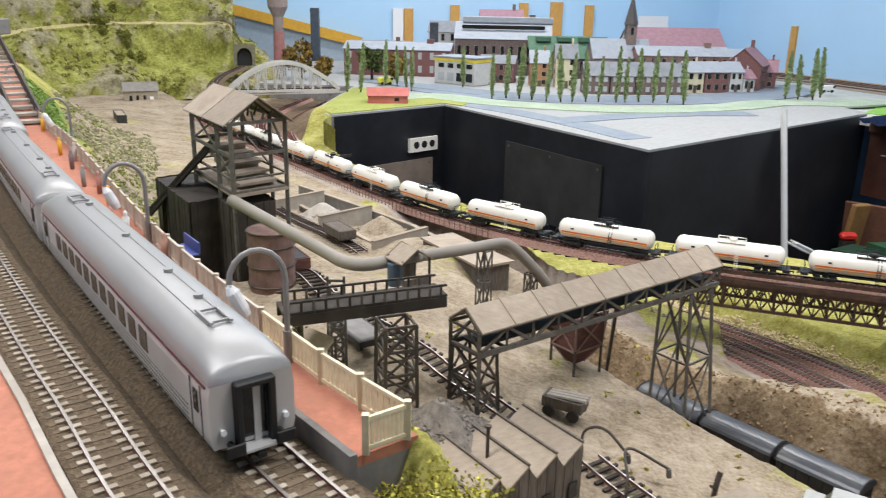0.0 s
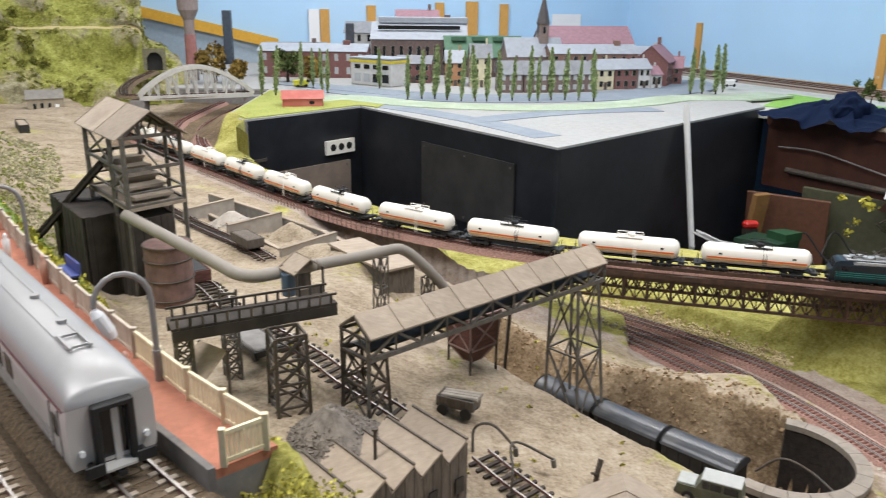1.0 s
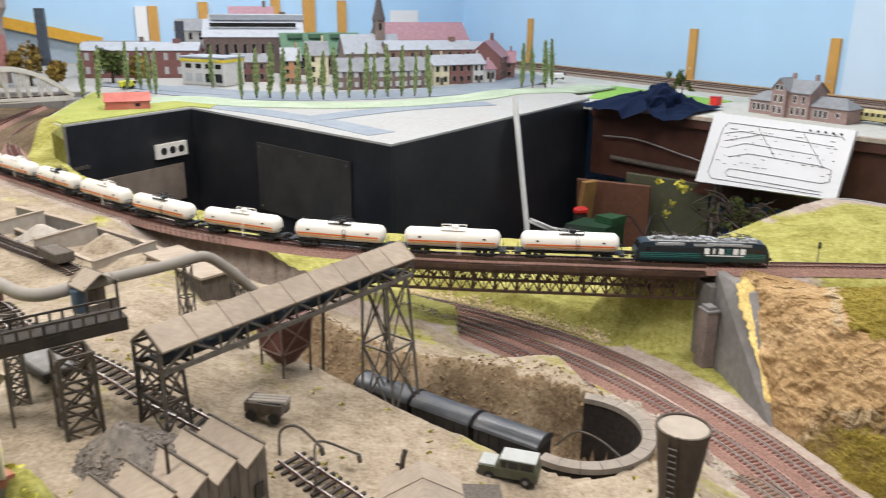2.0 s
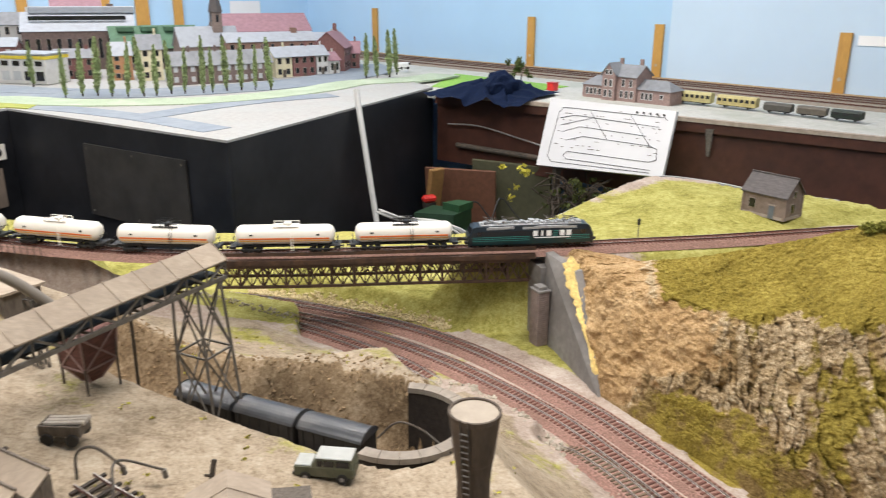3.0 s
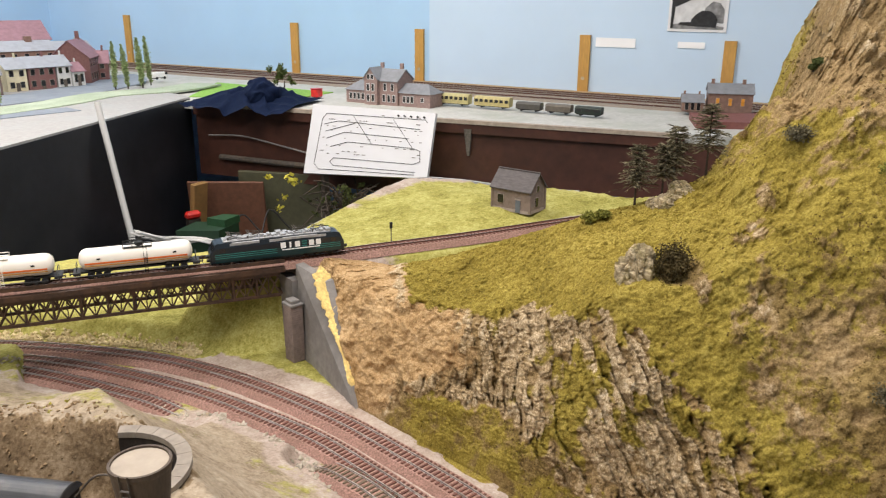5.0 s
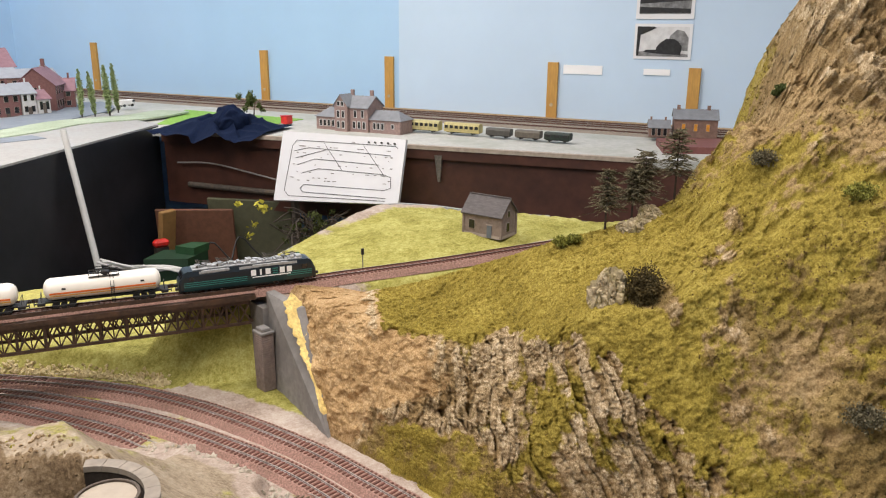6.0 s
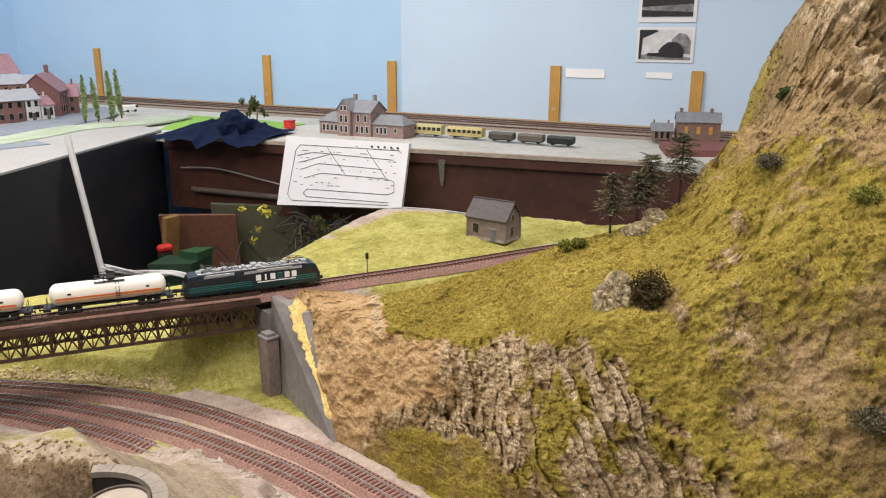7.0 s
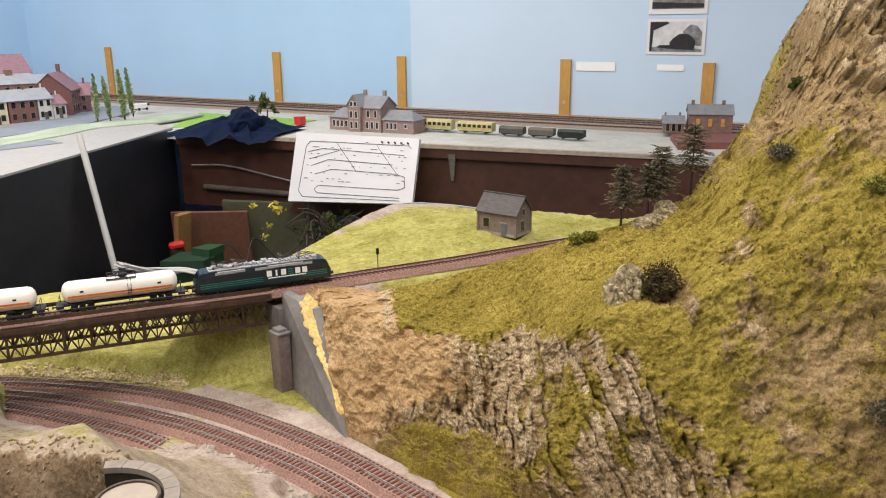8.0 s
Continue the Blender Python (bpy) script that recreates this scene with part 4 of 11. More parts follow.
# ---- girder bridge ----
BR0, BR1 = 0.0, 0.0
for s_ in MAIN.s:
    p_ = MAIN.at(s_)
    if p_.x < 0.405:
        BR0 = s_
    if p_.x < 0.892:
        BR1 = s_
bridge = thing("girder_bridge", "rusty dark steel lattice girder railway bridge", "bridge")
for side in (-0.030, 0.030):
    n = 26
    pts = [MAIN.side(BR0 + (BR1 - BR0) * i / n, side) for i in range(n + 1)]
    bm = bmesh.new()
    sweep(bm, [p + Vector((0, 0, 0.0085)) for p in pts], 0.0016, 0.006)
    part("parapet", bm, GIRDER, bridge)
part("deck", ribbon(MAIN, 0.031, -0.002, -0.0095, 0.0002, BR0, BR1), GIRDER, bridge)
for side in (-0.026, 0.026):
    n = 14
    top, bot = [], []
    for i in range(n + 1):
        p = MAIN.side(BR0 + 0.004 + (BR1 - BR0 - 0.012) * i / n, side)
        top.append(p + Vector((0, 0, -0.0125)))
        bot.append(p + Vector((0, 0, -0.0475)))
    for pts, hh in ((top, 0.0065), (bot, 0.004)):
        bm = bmesh.new()
        sweep(bm, pts, 0.005, hh)
        part("girder_chord", bm, GIRDER, bridge)
    for i in range(n):
        bm = bmesh.new()
        bar(bm, top[i], bot[i], 0.0035, 0.0055 if i % 3 == 0 else 0.0022)
        m0, m1 = (top[i] + top[i + 1]) / 2, (bot[i] + bot[i + 1]) / 2
        bar(bm, m0, m1, 0.0014, 0.0016)
        for t0, t1, b0, b1 in ((top[i], m0, bot[i], m1), (m0, top[i + 1], m1, bot[i + 1])):
            bar(bm, t0, b1, 0.0012, 0.0022)
            bar(bm, b0, t1, 0.0012, 0.0022)
        part("lattice_panel", bm, GIRDER, bridge)
bm = bmesh.new()
for i in range(0, 15):
    s = BR0 + 0.006 + (BR1 - BR0 - 0.012) * i / 14
    bar(bm, MAIN.side(s, -0.026) + Vector((0, 0, -0.046)), MAIN.side(s, 0.026) + Vector((0, 0, -0.046)), 0.002)
part_each("cross_brace", bm, GIRDER, bridge)

# abutment and pier at the east end
abut = thing("bridge_abutment", "grey concrete bridge abutment with a brick pier", "abutment")
bm = bmesh.new()
prism(bm, [(0.884, 1.150), (0.902, 1.148), (0.897, 1.085), (0.879, 1.088)], LOW - 0.006, YARD_RAIL - 0.022)
part("bearing_wall", bm, CONCRETE, abut)
bm = bmesh.new()
a0, a1 = Vector((0.884, 1.093)), Vector((0.852, 0.878))
verts = []
for off in (0.0, 0.014):
    verts.append([bm.verts.new(c) for c in ((a0.x + off, a0.y, LOW - 0.008), (a1.x + off, a1.y, LOW - 0.008), (a1.x + off + 0.003, a1.y + 0.012, LOW + 0.006), (a0.x + off + 0.016, a0.y - 0.070, YARD_RAIL - 0.010), (a0.x + off + 0.006, a0.y, YARD_RAIL + 0.002))])
bm.faces.new(verts[0])
bm.faces.new(verts[1][::-1])
for i in range(5):
    j = (i + 1) % 5
    bm.faces.new((verts[0][j], verts[0][i], verts[1][i], verts[1][j]))
bmesh.ops.recalc_face_normals(bm, faces=bm.faces[:])
part("wing_wall", bm, CONCRETE, abut, "tapering grey concrete wing wall")
pier = part("pier", fin_box((0.868, 1.070, -0.1615), (0.0195, 0.0235, 0.093)), BRICK, abut, "narrow grey brick pier")
for k in range(26):
    bm = bmesh.new()
    z_ = LOW - 0.002 + k * 0.0036
    box(bm, (0.868, 1.070, z_ + 0.0014), (0.0206, 0.0246, 0.0028), None, 0.0003)
    part("brick_course", bm, BRICK, pier)
bm = bmesh.new()
box(bm, (0.868, 1.070, -0.1130), (0.0235, 0.0275, 0.0040), None, 0.0008)
box(bm, (0.868, 1.070, -0.1085), (0.0150, 0.0190, 0.0050), None, 0.0008)
part("pier_cap", bm, CONCRETE, abut)

# ---- station platform ----
plat = thing("station_platform", "red-brown station platform with grey edge wall", "platform", kind="structure")


def strip_between(name, left, right, z0, z1, mat, parent, label=""):
    """A slab between two rows of plan points."""
    bm = bmesh.new()
    lo = [[bm.verts.new((p[0], p[1], z)) for p in row] for z in (z0, z1) for row in (left, right)]
    n = len(left)
    for i in range(n - 1):
        bm.faces.new((lo[2][i], lo[2][i + 1], lo[3][i + 1], lo[3][i]))
        bm.faces.new((lo[0][i], lo[2][i], lo[2][i + 1], lo[0][i + 1])[::-1])
        bm.faces.new((lo[1][i], lo[3][i], lo[3][i + 1], lo[1][i + 1]))
    bm.faces.new((lo[0][0], lo[2][0], lo[3][0], lo[1][0]))
    bm.faces.new((lo[0][-1], lo[1][-1], lo[3][-1], lo[2][-1]))
    bmesh.ops.recalc_face_normals(bm, faces=bm.faces[:])
    return part(name, bm, mat, parent, label)


END_S = min(range(len(STATION.s)), key=lambda i: (STATION.p[i] - Vector((0.040, 0.336, 0.15))).length)
rowL, rowR = [], []
n = 60
for i in range(n + 1):
    f = FENCE_LINE.length * i / n
    q = FENCE_LINE.at(f)
    k = min(range(len(STATION.p)), key=lambda j: (STATION.p[j].xy - q.xy).length)
    w = STATION.way(STATION.s[k])
    e = STATION.at(STATION.s[k]) - Vector((w.y, -w.x, 0)).normalized() * 0.0195
    rowL.append((e.x, e.y))
    rowR.append((q.x + 0.004, q.y + 0.003))
strip_between("paving", rowL, rowR, 0.1565, 0.161, PLATFORM, plat)
strip_between("base_wall", rowL, rowR, 0.125, 0.1565, CONCRETE, plat, "grey base under the paving")
rowK = [(x - 0.0024, y - 0.002) for x, y in rowL]
EDGE = plain("dark_grey_platform_wall", (0.16, 0.15, 0.14), 0.85, grain=120, vary=0.2, dirt=(0.25, 0.2, 0.15), dirt_scale=30)
strip_between("edge_wall", rowK, rowL, 0.140, 0.1622, EDGE, plat, "dark grey platform edge wall")
bm = bmesh.new()
bandL, bandR = [], []
for i in range(50):
    s = STATION_B.length * (0.35 + 0.65 * i / 49)
    bandL.append(tuple(STATION_B.side(s, 0.19).xy))
    bandR.append(tuple(STATION_B.side(s, 0.0235).xy))
plat2 = thing("second_platform", "red-brown platform beside the outer station track", "platform", kind="structure")
strip_between("paving", bandL, bandR, 0.140, 0.161, PLATFORM, plat2)
strip_between("kerb", bandR, [tuple(STATION_B.side(STATION_B.length * (0.35 + 0.65 * i / 49), 0.0205).xy) for i in range(50)], 0.140, 0.1625, CONCRETE_PALE, plat2, "pale worn kerb")

# platform fence: concrete bays, cream bays at the end
fence = thing("platform_fence", "low concrete panel fence along the platform, cream at its end", "fence")
H_F = 0.0155


def fence_bay(a, b, mat, pickets, parent):
    a, b = Vector(a), Vector(b)
    bay = new("bay")
    bay.parent = parent
    bm = bmesh.new()
    for q in (a,):
        box(bm, (q.x, q.y, 0.161 + H_F / 2 + 0.0006), (0.0026, 0.0026, H_F + 0.0012))
    part("post", bm, mat, bay)
    bm = bmesh.new()
    bar(bm, (a.x, a.y, 0.161 + H_F - 0.001), (b.x, b.y, 0.161 + H_F - 0.001), 0.0015, 0.0016)
    bar(bm, (a.x, a.y, 0.1635), (b.x, b.y, 0.1635), 0.0015, 0.0016)
    part_each("rail", bm, mat, bay)
    bm = bmesh.new()
    for i in range(pickets):
        p = a.lerp(b, (i + 0.5) / pickets)
        d = (b - a).normalized()
        w = (b - a).length / pickets * 0.66
        bar(bm, (p.x, p.y, 0.162), (p.x, p.y, 0.161 + H_F - 0.0015), w, 0.0008, up=(-d.y, d.x, 0))
    part_each("slat", bm, mat, bay)


bays = 42
for i in range(bays):
    a = FENCE_LINE.at(FENCE_LINE.length * 0.62 * i / bays)
    b = FENCE_LINE.at(FENCE_LINE.length * 0.62 * (i + 1) / bays)
    fence_bay(a.xy, b.xy, CREAM if i < 4 else CONCFENCE, 8, fence)
c0 = FENCE_LINE.at(0).xy
e0 = Vector(rowL[0]) + Vector((0.003, 0.0025))
fence_bay(e0, c0, CREAM, 10, fence)


# ---- rolling stock ----
def s_at_x(line, x):
    return line.s[min(range(len(line.p)), key=lambda i: abs(line.p[i].x - x))]


def lathe_x(bm, prof, n=18, m=None):
    """Turns a profile of (x, radius) round the x axis."""
    rings = []
    for x, r in prof:
        rings.append([bm.verts.new((x, r * math.cos(2 * math.pi * k / n), r * math.sin(2 * math.pi * k / n))) for k in range(n)])
    for a, b in zip(rings, rings[1:]):
        for k in range(n):
            bm.faces.new((a[k], b[k], b[(k + 1) % n], a[(k + 1) % n]))
    bm.faces.new(rings[0])
    bm.faces.new(rings[-1][::-1])
    if m is not None:
        for ring in rings:
            for v in ring:
                v.co = m @ v.co
    bmesh.ops.recalc_face_normals(bm, faces=bm.faces[:])


def wheelset(bm, x, r, gauge=0.0165, w=0.0028):
    for y in (-gauge / 2, gauge / 2):
        lathe_x(bm, [(-w / 2, r * 0.8), (-w / 2, r), (w / 2, r), (w / 2, r * 0.8)], 14, Matrix.Translation((x, y, r)) @ Matrix.Rotation(math.pi / 2, 4, "Z"))
    bar(bm, (x, -gauge / 2, r), (x, gauge / 2, r), 0.0015)


RZ = 0.0044   # rail head over the line's level


def bogie(parent, x, r=0.0053, base=0.022, mat=None):
    ob = new("bogie")
    ob.parent = parent
    for sx in (-base / 2, base / 2):
        bm = bmesh.new()
        wheelset(bm, x + sx, r)
        part("wheelset", bm, mat or BLACKMAT, ob)
    bm = bmesh.new()
    for y in (-0.0115, 0.0115):
        box(bm, (x, y, r * 1.05), (base + 0.010, 0.0022, 0.0034), None, 0.0006)
        for sx in (-base / 2, base / 2):
            box(bm, (x + sx, y * 1.08, r), (0.0045, 0.0026, 0.0045), None, 0.0006)
        box(bm, (x, y * 1.08, r * 0.9), (0.006, 0.0026, 0.005), None, 0.0005)
    box(bm, (x, 0, r * 1.3), (0.008, 0.020, 0.003))
    part("frame", bm, mat or BLACKMAT, ob)
    return ob


def tank_wagon(top_dark, name="tank_wagon"):
    w = thing(name, "white four-axle tank wagon with an orange band, on the main line", "tank wagon", "tank wagons of the goods train")
    L, R = 0.158, 0.0158
    zc = 0.0285
    bm = bmesh.new()
    prof = [(-L / 2, 0.004), (-L / 2 + 0.0015, 0.0095), (-L / 2 + 0.005, 0.0138), (-L / 2 + 0.010, R), (-0.04, R), (0.04, R), (L / 2 - 0.010, R), (L / 2 - 0.005, 0.0138), (L / 2 - 0.0015, 0.0095), (L / 2, 0.004)]
    lathe_x(bm, prof, 28, Matrix.Translation((0, 0, zc)))
    barrel = part("barrel", bm, WHITE, w, shade=True)
    for side in (-1, 1):
        for k, (ang, hh, mat) in enumerate(((-12, 0.0026, ORANGE), (-27, 0.0016, plain("amber_band", (0.75, 0.40, 0.08), 0.45, vary=0.05) if "amber_band" not in bpy.data.materials else bpy.data.materials["amber_band"]))):
            bm = bmesh.new()
            a = radians(ang)
            c = Vector((0, side * math.cos(a) * (R + 0.0001), zc + math.sin(a) * R))
            bar(bm, c + Vector((-L / 2 + 0.008, 0, 0)), c + Vector((L / 2 - 0.008, 0, 0)), 0.0007, hh, up=(0, -side * math.sin(a) * 0.9, 1))
            part("band", bm, mat, barrel)
        for x in (-0.052, 0.053):
            bm = bmesh.new()
            box(bm, (x, side * (R + 0.0001), zc + 0.003), (0.005, 0.0006, 0.0025))
            part("data_panel", bm, BLACKMAT, barrel, "small dark data panel")
    bm = bmesh.new()
    box(bm, (0, 0, 0.0108), (L + 0.004, 0.016, 0.0028), None, 0.0005)
    for x in (-L / 2 - 0.004, L / 2 + 0.004):
        box(bm, (x, 0, 0.0105), (0.010, 0.028, 0.0045), None, 0.0005)
        for y in (-0.0095, 0.0095):
            tube(bm, [(x, y, 0.011), (x + math.copysign(0.0095, x), y, 0.011)], 0.0012, 8)
            tube(bm, [(x + math.copysign(0.0088, x), y, 0.011), (x + math.copysign(0.0098, x), y, 0.011)], 0.0028, 10)
        for y in (-0.008, 0.008):
            bar(bm, (x, y, 0.012), (x, y, 0.024), 0.0008)
        bar(bm, (x, -0.008, 0.024), (x, 0.008, 0.024), 0.0008)
    for x in (-0.045, 0.045):
        box(bm, (x, 0, 0.0135), (0.012, 0.022, 0.004), None, 0.0005)
    part("underframe", bm, BLACKMAT, w)
    for x in (-0.054, 0.054):
        bogie(w, x)
    bm = bmesh.new()
    mat = BLACKMAT if top_dark else WHITE
    zt = zc + R
    lathe_x(bm, [(-0.003, 0.005), (-0.003, 0.006), (0.003, 0.006), (0.003, 0.005)], 14, Matrix.Translation((0.004, 0, zt + 0.001)) @ Matrix.Rotation(math.pi / 2, 4, "Y"))
    for y in (-0.009, 0.009):
        bar(bm, (-0.018, y, zt + 0.0035), (0.022, y, zt + 0.0035), 0.0009, 0.0012)
        bar(bm, (-0.018, y, zt - 0.001), (0.022, y, zt - 0.001), 0.004, 0.0006)
        for x in (-0.018, -0.005, 0.009, 0.022):
            bar(bm, (x, y, zt - 0.003), (x, y, zt + 0.004), 0.0008)
    if top_dark:
        for y in (-0.006, 0.006):
            bar(bm, (-0.012, y, zt + 0.002), (0.010, -y, zt + 0.009), 0.0009)
            bar(bm, (-0.010, y, zt + 0.009), (0.014, y, zt + 0.009), 0.0009)
    part("dome_walkway", bm, mat, w, "dark walkway and fittings over the dome" if top_dark else "white walkway rails round the dome")
    bm = bmesh.new()
    for dx in (-0.0022, 0.0022):
        bar(bm, (0.012 + dx, -R - 0.0012, 0.005), (0.012 + dx, -R - 0.0012, zc + 0.002), 0.0007)
        bar(bm, (0.012 + dx, -R - 0.0012, zc + 0.002), (0.012 + dx, -0.008, zt), 0.0007)
    for i in range(9):
        bar(bm, (0.0098, -R - 0.0012, 0.006 + i * 0.0027), (0.0142, -R - 0.0012, 0.006 + i * 0.0027), 0.0006)
    part("ladder", bm, BLACKMAT if top_dark else WHITE, w)
    return w


LOCO_FRONT = s_at_x(MAIN, 0.985)
loco = thing("electric_locomotive", "dark teal electric locomotive with pale roof gear and white lettering blocks", "locomotive")
loco.matrix_world = MAIN.stand(LOCO_FRONT - 0.1085, RZ)
LL = 0.210
bm = bmesh.new()
half = [(-0.0170, 0.0075), (-0.0172, 0.030), (-0.0150, 0.0375), (0.0150, 0.0375), (0.0172, 0.030), (0.0170, 0.0075)]
secs = [(-LL / 2, 0.86, 0.0, 0.46), (-LL / 2 + 0.002, 0.94, 0.0, 0.56), (-LL / 2 + 0.008, 0.99, 0.0, 0.94), (-LL / 2 + 0.013, 1, 0, 1), (LL / 2 - 0.013, 1, 0, 1), (LL / 2 - 0.008, 0.99, 0.0, 0.94), (LL / 2 - 0.002, 0.94, 0.0, 0.56), (LL / 2, 0.86, 0.0, 0.46)]
rings = [[bm.verts.new((x, y * wy, 0.0075 + (z - 0.0075) * (wz if z > 0.02 else 1))) for y, z in half] for x, wy, _, wz in secs]
for a, b in zip(rings, rings[1:]):
    for k in range(6):
        bm.faces.new((a[k], a[(k + 1) % 6], b[(k + 1) % 6], b[k]))
bm.faces.new(rings[0])
bm.faces.new(rings[-1][::-1])
bmesh.ops.recalc_face_normals(bm, faces=bm.faces[:])
lbody = part("body", bm, LOCODARK, loco)
for side in (-1, 1):
    bm = bmesh.new()
    box(bm, (0, side * 0.01718, 0.0140), (0.196, 0.0004, 0.0125))
    part("lower_panel", bm, LOCOTEAL, lbody, "dark teal lower side panel")
    bm = bmesh.new()
    for k in range(3):
        box(bm, (-0.06 + 0.06 * k, side * 0.0162, 0.0342), (0.030, 0.0006, 0.0045), pose(0, 0, 0))
    part_each("side_grille", bm, LOCOROOF, lbody)
bm = bmesh.new()
for side in (-1, 1):
    for z in (0.0145, 0.0175, 0.0205):
        for x0, x1 in ((-0.098, -0.004), (0.058, 0.098)):
            bar(bm, (x0, side * 0.01745, z), (x1, side * 0.01745, z), 0.0005, 0.0008)
part_each("side_stripe", bm, TEALLINE, lbody)
for side in (-1, 1):
    for i in range(6):
        bm = bmesh.new()
        if i == 3:
            for z in (0.0203, 0.0240, 0.0277):
                box(bm, (0.006 + i * 0.0112, side * 0.01750, z + 0.0008), (0.0080, 0.0005, 0.0014))
        else:
            box(bm, (0.006 + i * 0.0112, side * 0.01750, 0.0250), (0.0078 if i != 1 else 0.0028, 0.0005, 0.0092))
        part("lettering_block", bm, LETTER if i != 3 else TEALLINE, lbody)
    bm = bmesh.new()
    box(bm, (0.0340, side * 0.01750, 0.0178), (0.060, 0.0005, 0.0016))
    part("lettering_bar", bm, LETTER, lbody)
bm = bmesh.new()
for sx in (-1, 1):
    for y in (-0.0075, 0.0075):
        box(bm, (0, 0, 0), (0.0008, 0.0125, 0.0085), Matrix.Translation((sx * (LL / 2 - 0.0048), y, 0.0300)) @ Matrix.Rotation(sx * radians(-26), 4, "Y"))
    for side in (-1, 1):
        box(bm, (sx * 0.0865, side * 0.0172, 0.0265), (0.008, 0.0006, 0.0065))
part_each("cab_window", bm, DARKGLASS, loco)
bm = bmesh.new()
rnd = random.Random(4)
box(bm, (0, 0, 0.0385), (0.168, 0.024, 0.002), None, 0.0005)
for i in range(30):
    x = -0.08 + 0.16 * i / 29
    box(bm, (x, rnd.uniform(-0.006, 0.006), 0.0405 + rnd.uniform(0, 0.0015)), (rnd.uniform(0.002, 0.009), rnd.uniform(0.004, 0.014), rnd.uniform(0.002, 0.005)), None, 0.0004)
for side in (-1, 1):
    for x0, x1 in ((-0.072, -0.030), (0.005, 0.060)):
        box(bm, ((x0 + x1) / 2, side * 0.0166, 0.0355), (x1 - x0, 0.002, 0.0045), Matrix.Identity(4), 0.0005)
part("roof_gear", bm, LOCOROOF, loco, "pale grey roof equipment and insulators", shade=False)
for x in (-0.066, -0.036, 0.036, 0.066):
    bm = bmesh.new()
    for y in (-0.0065, 0.0065):
        bar(bm, (x - 0.010, y, 0.043), (x + 0.012, y * 0.7, 0.0465), 0.0008)
        bar(bm, (x + 0.012, y * 0.7, 0.0465), (x - 0.009, y * 0.8, 0.0480), 0.0008)
        tube(bm, [(x - 0.010, y, 0.039), (x - 0.010, y, 0.043)], 0.0013, 8)
    for dx in (-0.010, -0.007):
        bar(bm, (x + dx, -0.011, 0.0483), (x + dx, 0.011, 0.0483), 0.0008)
    part("pantograph", bm, STEELDARK, loco, "folded dark grey pantograph")
for x in (-0.066, 0.066):
    bogie(loco, x, 0.0065, 0.030)
bm = bmesh.new()
for sx in (-1, 1):
    bm2 = bmesh.new()
    box(bm2, (sx * (LL / 2 - 0.002), 0, 0.0075), (0.004, 0.030, 0.006), None, 0.0006)
    part("buffer_beam", bm2, BLACKMAT, loco)
    for y in (-0.0095, 0.0095):
        bm2 = bmesh.new()
        tube(bm2, [(sx * LL / 2, y, 0.0115), (sx * (LL / 2 + 0.005), y, 0.0115)], 0.0026, 10)
        part("buffer", bm2, BLACKMAT, loco)
box(bm, (0, 0, 0.0068), (0.075, 0.027, 0.008), None, 0.0008)
part("underframe", bm, BLACKMAT, loco)

proto = [tank_wagon(True), tank_wagon(False)]
PITCH = 0.190
first = LOCO_FRONT - 0.217 - 0.004 - PITCH / 2
for i in range(12):
    s = first - i * PITCH
    if s < 0.09:
        break
    m = MAIN.stand(s, RZ)
    if i < 2:
        proto[i].matrix_world = m
    else:
        copy_thing(proto[i % 2], m)


# ---- silver coaches at the platform ----


COACHGLASS = plain("brown_tinted_coach_glass", (0.075, 0.062, 0.052), 0.18, grain=30, vary=0.3, relief=0)


